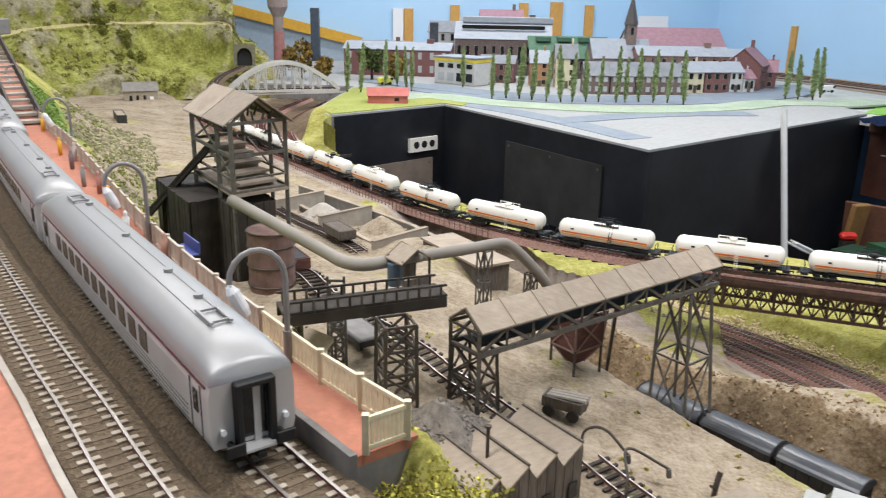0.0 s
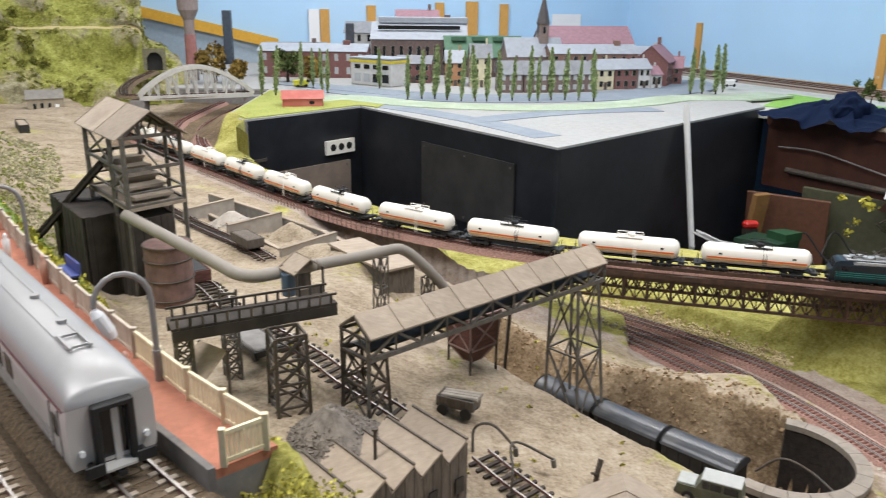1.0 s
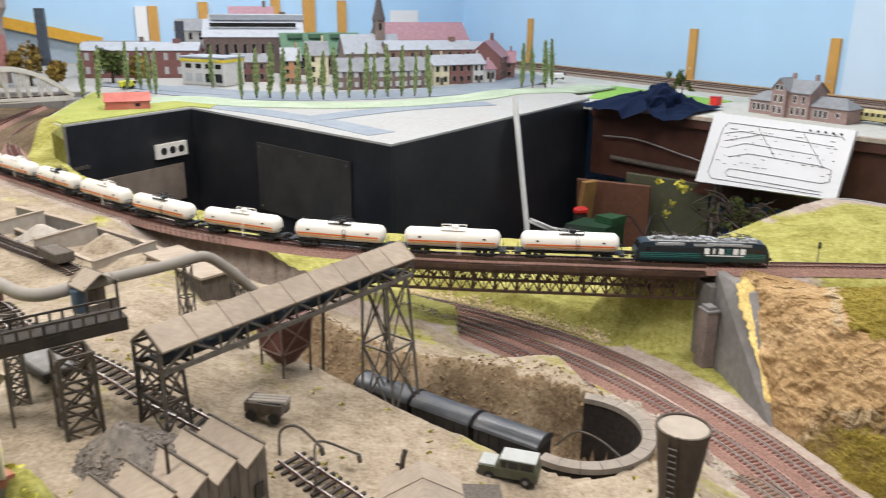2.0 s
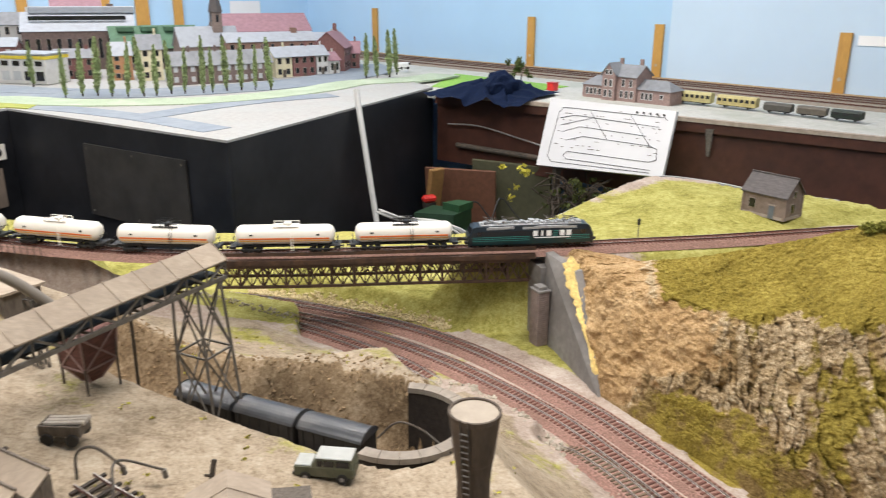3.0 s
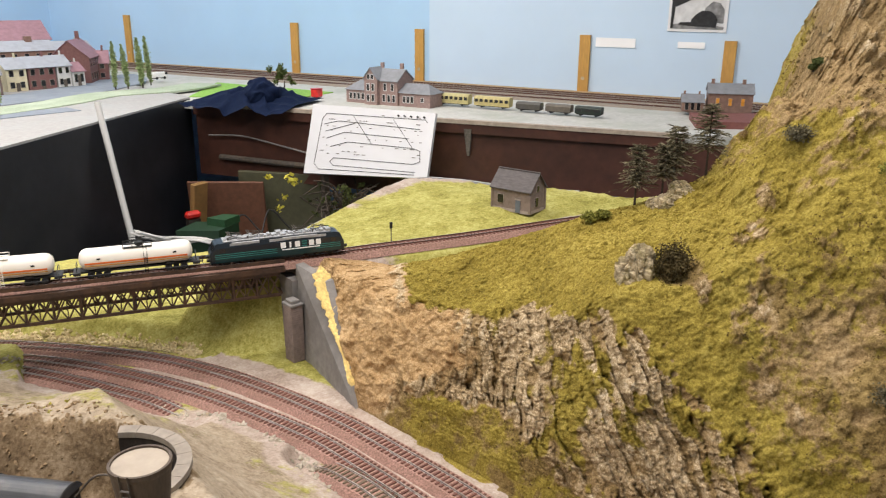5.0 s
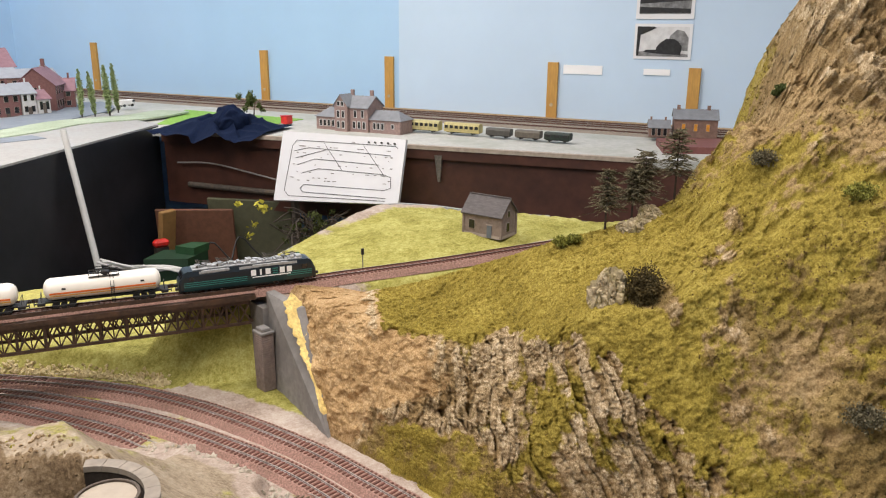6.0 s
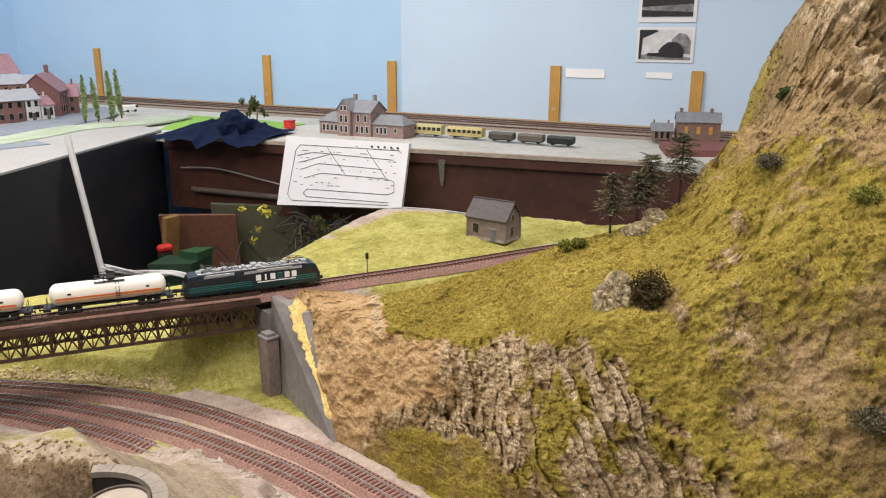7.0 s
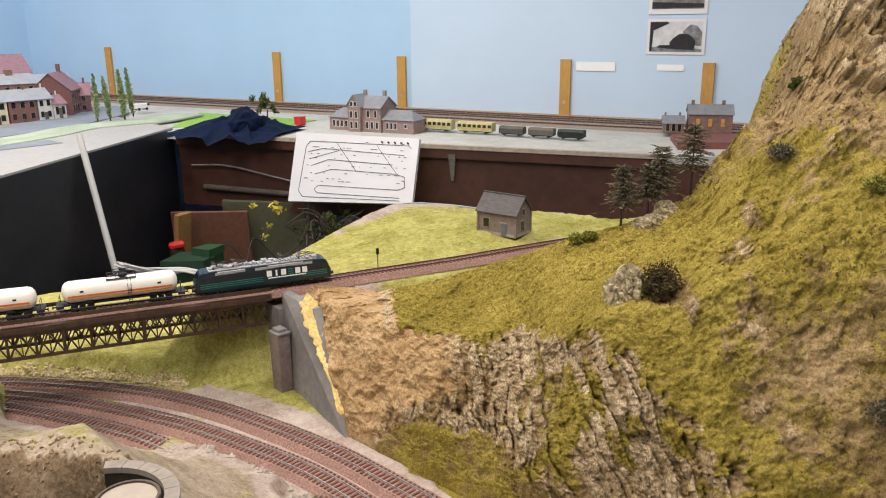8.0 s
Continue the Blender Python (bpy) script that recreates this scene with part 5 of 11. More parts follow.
def coach(s_front, near):
    c = thing("passenger_coach", "silver-grey corridor coach with a thin red stripe, at the platform", "coach", "silver coaches")
    c.matrix_world = STATION.stand(s_front - 0.152, RZ)
    L = 0.304
    bm = bmesh.new()
    side = [(-0.0160, 0.0085), (-0.0168, 0.012), (-0.0168, 0.0295), (-0.0158, 0.0345)]
    prof = side + [(y * -1, z) for y, z in side[::-1]]
    extrude_x(bm, prof, -L / 2, L / 2)
    body = part("body", bm, SILVER, c)
    # roof, drawn in and down at its ends
    bm = bmesh.new()
    rows = []
    for x in [-L / 2] + [-L / 2 + k for k in (0.003, 0.008, 0.016)] + [L / 2 - k for k in (0.016, 0.008, 0.003)] + [L / 2]:
        e = min(1.0, (L / 2 - abs(x)) / 0.016)
        dome = 0.55 + 0.45 * math.sin(e * math.pi / 2)
        row = []
        for k in range(13):
            a = math.pi * k / 12
            row.append(bm.verts.new((x, -math.cos(a) * 0.0163, 0.0343 + (math.sin(a) ** 0.75) * 0.0115 * dome)))
        rows.append(row)
    for a, b in zip(rows, rows[1:]):
        for k in range(12):
            bm.faces.new((a[k], a[k + 1], b[k + 1], b[k]))
    for row in (rows[0], rows[-1]):
        bm.faces.new(row if row is rows[-1] else row[::-1])
    bmesh.ops.recalc_face_normals(bm, faces=bm.faces[:])
    roof = part("roof", bm, COACHROOF, c, "grey arched roof with domed ends", shade=True)
    bm = bmesh.new()
    for y in (-0.0045, 0.0045):
        bar(bm, (-L / 2 + 0.03, y, 0.0456), (L / 2 - 0.03, y, 0.0456), 0.0006, 0.0006)
    for x in (-0.10, -0.02, 0.05, 0.09):
        lathe_x(bm, [(-0.0012, 0.0022), (0.0012, 0.0022)], 10, Matrix.Translation((x, 0.003, 0.0462)) @ Matrix.Rotation(math.pi / 2, 4, "Y"))
    for x in (L / 2 - 0.036, -L / 2 + 0.036):
        for y in (-0.004, 0.004):
            bar(bm, (x - 0.009, y, 0.0470), (x + 0.009, y, 0.0470), 0.0012, 0.0012)
        bar(bm, (x - 0.007, -0.004, 0.0470), (x - 0.007, 0.004, 0.0470), 0.001)
        bar(bm, (x + 0.007, -0.004, 0.0470), (x + 0.007, 0.004, 0.0470), 0.001)
    part_each("roof_vent", bm, COACHROOF, roof)
    for sd in (-1, 1):
        for i in range(11):
            x = -0.100 + i * 0.0172
            bm = bmesh.new()
            box(bm, (x, sd * 0.01685, 0.0246), (0.0112, 0.0008, 0.0102), None, 0.0003)
            part("window", bm, COACHGLASS, body)
        for x in (L / 2 - 0.014, -L / 2 + 0.014):
            bm = bmesh.new()
            box(bm, (x, sd * 0.01685, 0.0240), (0.0045, 0.0008, 0.0090))
            part("door_window", bm, DARKGLASS, body)
        bm = bmesh.new()
        bar(bm, (-L / 2 + 0.004, sd * 0.01655, 0.0328), (L / 2 - 0.004, sd * 0.01655, 0.0328), 0.0005, 0.0008)
        part("stripe", bm, plain("dark_red_stripe", (0.115, 0.022, 0.028), 0.5, vary=0.1) if "dark_red_stripe" not in bpy.data.materials else bpy.data.materials["dark_red_stripe"], body, "thin dark red stripe")
        bm = bmesh.new()
        for x in (L / 2 - 0.0085, L / 2 - 0.0195, -L / 2 + 0.0085, -L / 2 + 0.0195):
            bar(bm, (x, sd * 0.01695, 0.010), (x, sd * 0.01695, 0.032), 0.0004, 0.0005)
        for k in range(4):
            bar(bm, (-L / 2 + 0.024, sd * 0.01690, 0.0115 + k * 0.002), (L / 2 - 0.024, sd * 0.01690, 0.0115 + k * 0.002), 0.0004, 0.0005)
        part_each("side_moulding", bm, EDGE, body)
    for sx in (-1, 1):
        bm = bmesh.new()
        x = sx * (L / 2 + 0.0018)
        for y in (-0.0066, 0.0066):
            box(bm, (x, y, 0.0200), (0.0042, 0.0028, 0.0270), None, 0.0006)
        box(bm, (x, 0, 0.0333), (0.0042, 0.0160, 0.0026), None, 0.0006)
        part("gangway", bm, BLACKMAT, c, "black rubber gangway frame")
        bm = bmesh.new()
        box(bm, (sx * (L / 2 + 0.0004), 0.0012, 0.0200), (0.0008, 0.0028, 0.0240))
        box(bm, (sx * (L / 2 + 0.0030), 0, 0.0075), (0.0066, 0.0130, 0.0010))
        part("end_door", bm, SILVER, c)
        bm = bmesh.new()
        box(bm, (sx * (L / 2 + 0.0002), 0.0, 0.0215), (0.0004, 0.0100, 0.0220))
        part("door_glass", bm, DARKGLASS, c)
        bm = bmesh.new()
        for y in (-0.0125, 0.0125):
            tube(bm, [(sx * L / 2, y, 0.0155), (sx * (L / 2 + 0.0018), y, 0.0155)], 0.0012, 10)
        part("tail_lamp", bm, LETTER, c)
        for y in (-0.0100, 0.0100):
            bm = bmesh.new()
            tube(bm, [(sx * (L / 2 - 0.002), y, 0.0095), (sx * (L / 2 + 0.006), y, 0.0095)], 0.0012, 10)
            box(bm, (sx * (L / 2 + 0.0063), y, 0.0095), (0.0010, 0.0078, 0.0052), None, 0.0004)
            part("buffer", bm, BLACKMAT, c)
        bm = bmesh.new()
        bar(bm, (sx * (L / 2 - 0.01), 0, 0.0050), (sx * (L / 2 + 0.007), 0, 0.0050), 0.003, 0.002)
        part("coupling", bm, BLACKMAT, c)
    for x in (-0.108, 0.108):
        bogie(c, x, 0.0053, 0.029)
    bm = bmesh.new()
    box(bm, (0, 0, 0.0065), (0.12, 0.026, 0.006), None, 0.001)
    part("underframe", bm, BLACKMAT, c)
    return c


S_COACH = min(range(len(STATION.p)), key=lambda i: (STATION.p[i].xy - Vector((0.021, 0.381))).length)
for k in range(4):
    coach(STATION.s[S_COACH] - k * 0.318, k == 0)

# ---- covered wagons in the cut ----
cutline = Line([(CUT_A.x, CUT_A.y, -0.060), (CUT_A.x + CUT_D.x * 0.2, CUT_A.y + CUT_D.y * 0.2, CUT_Z + 0.002), (CUT_B.x, CUT_B.y, CUT_Z + 0.002), (CUT_B.x + CUT_D.x * 0.05, CUT_B.y + CUT_D.y * 0.05, CUT_Z + 0.002)])
railway("siding", "rusty siding track in the sunken cut", cutline, SLEEPER_DARK, BALLAST_BROWN, s0=0.02, s1=cutline.length - 0.01)
WAGONROOF = plain("dull_grey_wagon_roof", (0.060, 0.064, 0.072), 0.32, 0.2, grain=60, vary=0.15, dirt=(0.13, 0.125, 0.115), dirt_scale=30)
WAGONBODY = plain("sooty_black_wagon_side", (0.020, 0.019, 0.019), 0.6, grain=90, vary=0.4)
van_s1 = min(range(len(cutline.p)), key=lambda i: (cutline.p[i].xy - Vector((0.440, 0.686))).length)
van0 = None
for k in range(3):
    m = cutline.stand(cutline.s[van_s1] - 0.040 - k * 0.078, RZ)
    if van0 is not None:
        copy_thing(van0, m)
        continue
    van0 = thing("covered_wagon", "sooty black covered goods wagon with a curved grey roof", "goods wagon", "covered wagons in the cut", m)
    bm = bmesh.new()
    box(bm, (0, 0, 0.0245), (0.072, 0.029, 0.027), None, 0.0008)
    vb_ = part("body", bm, WAGONBODY, van0)
    for x in (-0.030, -0.018, -0.006, 0.006, 0.018, 0.030):
        for sd in (-1, 1):
            bm = bmesh.new()
            bar(bm, (x, sd * 0.0148, 0.012), (x, sd * 0.0148, 0.037), 0.0012, 0.0012)
            part("rib", bm, WAGONBODY, vb_)
    bm = bmesh.new()
    prof = [(math.sin(a) * 0.0168, 0.0372 + (math.cos(a) - math.cos(radians(75))) * 0.0115) for a in [radians(-75 + 150 * k / 12) for k in range(13)]]
    extrude_x(bm, prof, -0.0375, 0.0375)
    vr = part("roof", bm, WAGONROOF, van0)
    for x in (-0.0368, 0.0368):
        bm = bmesh.new()
        pts = [(x, math.sin(a) * 0.0170, 0.0374 + (math.cos(a) - math.cos(radians(75))) * 0.0117) for a in [radians(-75 + 150 * k / 12) for k in range(13)]]
        tube(bm, pts, 0.0007, 4)
        part("roof_band", bm, WAGONBODY, vr)
    for x in (-0.022, 0.022):
        bm = bmesh.new()
        wheelset(bm, x, 0.0055)
        part("wheelset", bm, BLACKMAT, van0)
    bm = bmesh.new()
    box(bm, (0, 0, 0.0098), (0.074, 0.024, 0.0026))
    for sx in (-1, 1):
        for y in (-0.0095, 0.0095):
            tube(bm, [(sx * 0.037, y, 0.0105), (sx * 0.0415, y, 0.0105)], 0.0022, 8)
    part("underframe", bm, BLACKMAT, van0)

# ---- round retaining wall at the head of the cut ----
ring = thing("retaining_wall", "curved dark stone retaining wall with pale coping", "retaining wall")
RC = Vector((0.463, 0.667))
PITSTONE = plain("dark_pit_stone", (0.026, 0.020, 0.016), 0.85, grain=160, vary=0.5, relief=0.6, dist=0.002, dirt=(0.03, 0.022, 0.018), dirt_scale=40)
R0, R1 = 0.0580, 0.0670
base_ang = math.atan2(CUT_D.y, CUT_D.x)
a0, a1 = base_ang - radians(95), base_ang + radians(112)
bm = bmesh.new()
n = 40
rowsW = []
for i in range(n + 1):
    a = a0 + (a1 - a0) * i / n
    rowsW.append([bm.verts.new((RC.x + math.cos(a) * r, RC.y + math.sin(a) * r, z)) for r, z in ((R0, CUT_Z - 0.004), (R0, PATH_Z + 0.001), (R1, PATH_Z + 0.001), (R1, CUT_Z - 0.004))])
for p, q in zip(rowsW, rowsW[1:]):
    for k in range(4):
        bm.faces.new((p[k], p[(k + 1) % 4], q[(k + 1) % 4], q[k]))
bm.faces.new(rowsW[0][::-1])
bm.faces.new(rowsW[-1])
bmesh.ops.recalc_face_normals(bm, faces=bm.faces[:])
part("wall", bm, PITSTONE, ring)
nst = 13
COPING = plain("dusty_grey_coping", (0.27, 0.235, 0.195), 0.9, grain=90, vary=0.18, relief=0.3, dirt=(0.17, 0.14, 0.11), dirt_scale=18)
for i in range(nst):
    bm = bmesh.new()
    s0 = a0 + (a1 - a0) * (i + 0.015) / nst
    s1 = a0 + (a1 - a0) * (i + 0.985) / nst
    seg = []
    for j in range(5):
        a = s0 + (s1 - s0) * j / 4
        seg.append([bm.verts.new((RC.x + math.cos(a) * r, RC.y + math.sin(a) * r, z)) for r, z in ((R0 - 0.0015, PATH_Z), (R0 - 0.0015, PATH_Z + 0.0055), (R1 + 0.002, PATH_Z + 0.0055), (R1 + 0.002, PATH_Z))])
    for p, q in zip(seg, seg[1:]):
        for k in range(4):
            bm.faces.new((p[k], p[(k + 1) % 4], q[(k + 1) % 4], q[k]))
    bm.faces.new(seg[0][::-1])
    bm.faces.new(seg[-1])
    bmesh.ops.recalc_face_normals(bm, faces=bm.faces[:])
    part("coping_stone", bm, COPING, ring)


# ---- steel towers ----
def lattice_tower(parent, corners_lo, corners_hi, mat, bays, w=0.0022, name="leg"):
    """Four legs with bracing on each face, each leg and each face a part."""
    lo, hi = [Vector(c) for c in corners_lo], [Vector(c) for c in corners_hi]
    n = len(lo)
    for a, b in zip(lo, hi):
        bm = bmesh.new()
        bar(bm, a, b, w, w)
        part(name, bm, mat, parent)
    for i in range(n):
        j = (i + 1) % n
        for k in range(bays):
            f0, f1 = k / bays, (k + 1) / bays
            a0_, a1_ = lo[i].lerp(hi[i], f0), lo[i].lerp(hi[i], f1)
            b0_, b1_ = lo[j].lerp(hi[j], f0), lo[j].lerp(hi[j], f1)
            for p_, q_, wa, wb in ((a0_, b1_, 0.5, 0.6), (b0_, a1_, 0.5, 0.6), (a1_, b1_, 0.6, 0.7)):
                bm = bmesh.new()
                bar(bm, p_, q_, w * wa, w * wb)
                part("brace", bm, mat, parent)


def quad_at(c, u, v, a, b, z):
    """Four corners round c along plan axes u and v."""
    return [Vector((c[0] + u.x * sa * a + v.x * sb * b, c[1] + u.y * sa * a + v.y * sb * b, z)) for sa, sb in ((-1, -1), (1, -1), (1, 1), (-1, 1))]


def gable_panels(parent, A, B, half, ridge, eave, mat, count, name="roof_panel", thick=0.0012, side_ext=0.0, both=True):
    """Boarded roof panels along a ridge from A to B (plan), ridge and eave heights at both ends."""
    A, B = Vector(A), Vector(B)
    d = (B - A).normalized()
    nrm = Vector((d.y, -d.x))
    for sd in ((1, -1) if both else (1,)):
        for i in range(count):
            f0, f1 = (i + 0.008) / count, (i + 0.992) / count
            bm = bmesh.new()
            vs = []
            for f in (f0, f1):
                c = A.lerp(B, f)
                zr, ze = lerp(ridge[0], ridge[1], f), lerp(eave[0], eave[1], f)
                e = c + nrm * sd * half
                for dz in (0.0, -thick):
                    vs.append((bm.verts.new((c.x, c.y, zr + dz)), bm.verts.new((e.x, e.y, ze + dz))))
            (a_, b_), (a2, b2), (c_, d_), (c2, d2) = vs
            for q in ((a_, b_, d_, c_), (a2, c2, d2, b2), (a_, a2, b2, b_), (c_, d_, d2, c2), (a_, c_, c2, a2), (b_, b2, d2, d_)):
                bm.faces.new(q)
            bmesh.ops.recalc_face_normals(bm, faces=bm.faces[:])
            part(name, bm, mat, parent)
            bm = bmesh.new()
            c = A.lerp(B, f1)
            zr, ze = lerp(ridge[0], ridge[1], f1), lerp(eave[0], eave[1], f1)
            e = c + nrm * sd * half
            bar(bm, (c.x, c.y, zr + 0.0004), (e.x, e.y, ze + 0.0004), 0.0009, 0.0009)
            part("cover_strip", bm, mat, parent)


# conveyor gallery
gal = thing("conveyor_gallery", "covered wooden conveyor gallery on steel trestles", "conveyor gallery")
GA, GB = Vector((0.099, 0.646)), Vector((0.329, 0.833))
gd = (GB - GA).normalized()
gn = Vector((gd.y, -gd.x))
gable_panels(gal, GA, GB, 0.0195, (0.1125, 0.1075), (0.0985, 0.0930), ROOFWOOD, 9)
for sd in (1, -1):
    bm = bmesh.new()
    n = 11
    tops, bots = [], []
    for i in range(n + 1):
        c = GA.lerp(GB, i / n) + gn * sd * 0.0165
        tops.append(Vector((c.x, c.y, lerp(0.0965, 0.0910, i / n))))
        bots.append(Vector((c.x, c.y, lerp(0.0800, 0.0745, i / n))))
    bar(bm, tops[0], tops[-1], 0.002, 0.002)
    bar(bm, bots[0], bots[-1], 0.0028, 0.0038)
    part("truss_chord", bm, STEELGREY, gal)
    for i in range(n):
        bm = bmesh.new()
        bar(bm, tops[i + 1], bots[i + 1], 0.0018, 0.0018)
        bar(bm, bots[i], tops[i + 1], 0.0018, 0.0022) if i % 2 == 0 else bar(bm, tops[i], bots[i + 1], 0.0018, 0.0022)
        part("truss_web", bm, STEELGREY, gal)
bm = bmesh.new()
for i in range(12):
    c = GA.lerp(GB, i / 11)
    bar(bm, (c.x - gn.x * 0.0165, c.y - gn.y * 0.0165, lerp(0.0800, 0.0745, i / 11)), (c.x + gn.x * 0.0165, c.y + gn.y * 0.0165, lerp(0.0800, 0.0745, i / 11)), 0.002)
part_each("floor_beam", bm, STEELDARK, gal)
bm = bmesh.new()
a_, b_ = GA.lerp(GB, 0.02), GA.lerp(GB, 0.98)
bar(bm, (a_.x, a_.y, 0.0835), (b_.x, b_.y, 0.0785), 0.020, 0.002)
part("conveyor_belt", bm, BLACKMAT, gal, "dark conveyor belt")
for A_, zr, ze in ((GA, 0.1118, 0.0975), (GB, 0.1068, 0.0920)):
    bm = bmesh.new()
    for sd in (1, -1):
        e = A_ + gn * sd * 0.0185
        bar(bm, (A_.x, A_.y, zr - 0.001), (e.x, e.y, ze - 0.001), 0.0016)
        bar(bm, (A_.x, A_.y, ze), (e.x, e.y, ze - 0.013), 0.0014)
    e0_, e1_ = A_ + gn * 0.0185, A_ - gn * 0.0185
    bar(bm, (e0_.x, e0_.y, ze - 0.001), (e1_.x, e1_.y, ze - 0.001), 0.0016)
    part("gable_frame", bm, STEELDARK, gal)
lo_c, hi_c = GA + gd * 0.010, GA + gd * 0.010
lattice_tower(gal, quad_at(lo_c, gd, gn, 0.011, 0.0165, 0.030), quad_at(hi_c, gd, gn, 0.008, 0.0155, 0.0795), STEELDARK, 2, 0.0026)
for sd in (1, -1):
    bm = bmesh.new()
    c = GA + gn * sd * 0.0165
    bar(bm, (c.x, c.y, 0.035), (c.x, c.y, 0.0975), 0.0028)
    part("end_post", bm, STEELGREY if sd > 0 else STEELDARK, gal)
lo_c, hi_c = GA.lerp(GB, 0.895) - gn * 0.008, GA.lerp(GB, 0.915)
lattice_tower(gal, quad_at(lo_c + gn * 0.020, gd, gn, 0.021, 0.021, -0.066), quad_at(hi_c, gd, gn, 0.016, 0.0160, 0.076), STEELGREY, 2, 0.0026)
mid = GA.lerp(GB, 0.72) - gn * 0.010
bm = bmesh.new()
bar(bm, (0.2475, 0.853, -0.052), (0.2475, 0.8175, 0.078), 0.0032)
part("mid_post", bm, STEELDARK, gal)

# hopper hung under the gallery
hop = thing("ore_hopper", "rust-red timber hopper with diagonal bracing", "hopper")
bm = bmesh.new()
hc = Vector((0.207, 0.800))
top4, bot4 = quad_at(hc, gd, gn, 0.021, 0.017, 0.052), quad_at(hc, gd, gn, 0.018, 0.015, 0.018)
tip4 = quad_at(hc, gd, gn, 0.006, 0.005, 0.000)
HOPPER = plain("rusty_red_hopper_board", (0.115, 0.048, 0.038), 0.85, grain=90, vary=0.4, stretch=(1, 1, 5), dirt=(0.06, 0.03, 0.024), dirt_scale=30)
rows_ = [[bm.verts.new(v) for v in q] for q in (top4, bot4, tip4)]
for p, q in zip(rows_, rows_[1:]):
    for k in range(4):
        bm.faces.new((p[k], p[(k + 1) % 4], q[(k + 1) % 4], q[k]))
bm.faces.new(rows_[-1])
bm.faces.new(rows_[0][::-1])
bmesh.ops.recalc_face_normals(bm, faces=bm.faces[:])
part("bin", bm, HOPPER, hop)
bm = bmesh.new()
for k in range(4):
    j = (k + 1) % 4
    for a, b in ((top4[k], top4[j]), (bot4[k], bot4[j]), (top4[k], bot4[k]), (top4[k], bot4[j]), (top4[j], bot4[k]), (bot4[k], tip4[k])):
        bar(bm, a, b, 0.0018)
part_each("brace", bm, plain("faded_rust_strap", (0.26, 0.17, 0.15), 0.8, vary=0.3), hop)
for k, v in enumerate(bot4):
    bm = bmesh.new()
    bar(bm, (v.x, v.y, -0.030), (v.x, v.y, 0.060), 0.0022)
    part("leg", bm, STEELDARK, hop)


# ---- mine head tower ----
TU, TV = Vector((0.70, 0.714)), Vector((-0.56, 0.828))
TFL = Vector((-0.137, 0.893))
TW, TD = 0.064, 0.135
tower = thing("pithead_tower", "weathered grey timber and steel pithead tower with open top", "tower")
TZ = dict(base=0.0, deck=0.132, eave=0.204, ridge=0.229)
for ju in (0, 1):
    for jv in (0, 0.33, 1):
        q = TFL + TU * TW * ju + TV * TD * jv
        bm = bmesh.new()
        bar(bm, (q.x, q.y, -0.02), (q.x, q.y, TZ["eave"]), 0.0040)
        part("leg", bm, STEELGREY, tower)
gable_panels(tower, TFL + TU * TW / 2 - TV * 0.006, TFL + TU * TW / 2 + TV * (TD + 0.006), TW / 2 + 0.006, (TZ["ridge"], TZ["ridge"]), (TZ["eave"] - 0.002, TZ["eave"] - 0.002), ROOFWOOD, 2)


def tpt(ku, kv, z):
    q = TFL + TU * TW * ku + TV * TD * kv
    return Vector((q.x, q.y, z))


for z in (0.132, 0.146, 0.170, 0.203):
    for (u0, v0), (u1, v1) in (((0, 0), (1, 0)), ((1, 0), (1, 1)), ((0, 0), (0, 1)), ((0, 1), (1, 1))):
        bm = bmesh.new()
        bar(bm, tpt(u0, v0, z), tpt(u1, v1, z), 0.0026, 0.0034 if z != 0.146 else 0.0018)
        part("beam", bm, STEELGREY, tower)
for kv in (0, 0.33, 1):
    bm = bmesh.new()
    bar(bm, tpt(0, kv, 0.203), tpt(0.5, kv, 0.2275), 0.0022)
    bar(bm, tpt(1, kv, 0.203), tpt(0.5, kv, 0.2275), 0.0022)
    for k in (0.3, 0.42, 0.58, 0.7):
        bar(bm, tpt(k, kv, 0.203), tpt(0.5 + (k - 0.5) * 1.4, kv, 0.214), 0.0018)
    part("roof_truss", bm, STEELDARK, tower)
bm = bmesh.new()
for a, b in (((0, 0, 0.146), (0, 0.33, 0.170)), ((0, 0.33, 0.146), (0, 0, 0.170)), ((0, 0.33, 0.17), (0, 1, 0.203)), ((0, 1, 0.17), (0, 0.33, 0.203)), ((1, 0, 0.170), (1, 0.33, 0.203)), ((1, 0.33, 0.146), (1, 1, 0.17))):
    bar(bm, tpt(*a), tpt(*b), 0.0018)
part_each("brace", bm, STEELGREY, tower)
bm = bmesh.new()
prism(bm, [tuple(tpt(*k, 0).xy) for k in ((-0.02, -0.02), (1.02, -0.02), (1.02, 1.02), (-0.02, 1.02))], 0.128, 0.1315)
part("deck", bm, ROOFWOOD, tower)
bm = bmesh.new()
for i in range(5):
    q0, q1 = tpt(0.15, 0.16 + i * 0.16, 0), tpt(0.85, 0.16 + i * 0.16, 0)
    z = 0.137 + i * 0.0065
    bar(bm, (q0.x, q0.y, z), (q1.x, q1.y, z), 0.020, 0.003)
    bar(bm, (q0.x, q0.y, z - 0.004), (q1.x, q1.y, z - 0.004), 0.004, 0.008)
part_each("screen_board", bm, ROOFWOOD, tower)
rnd = random.Random(11)


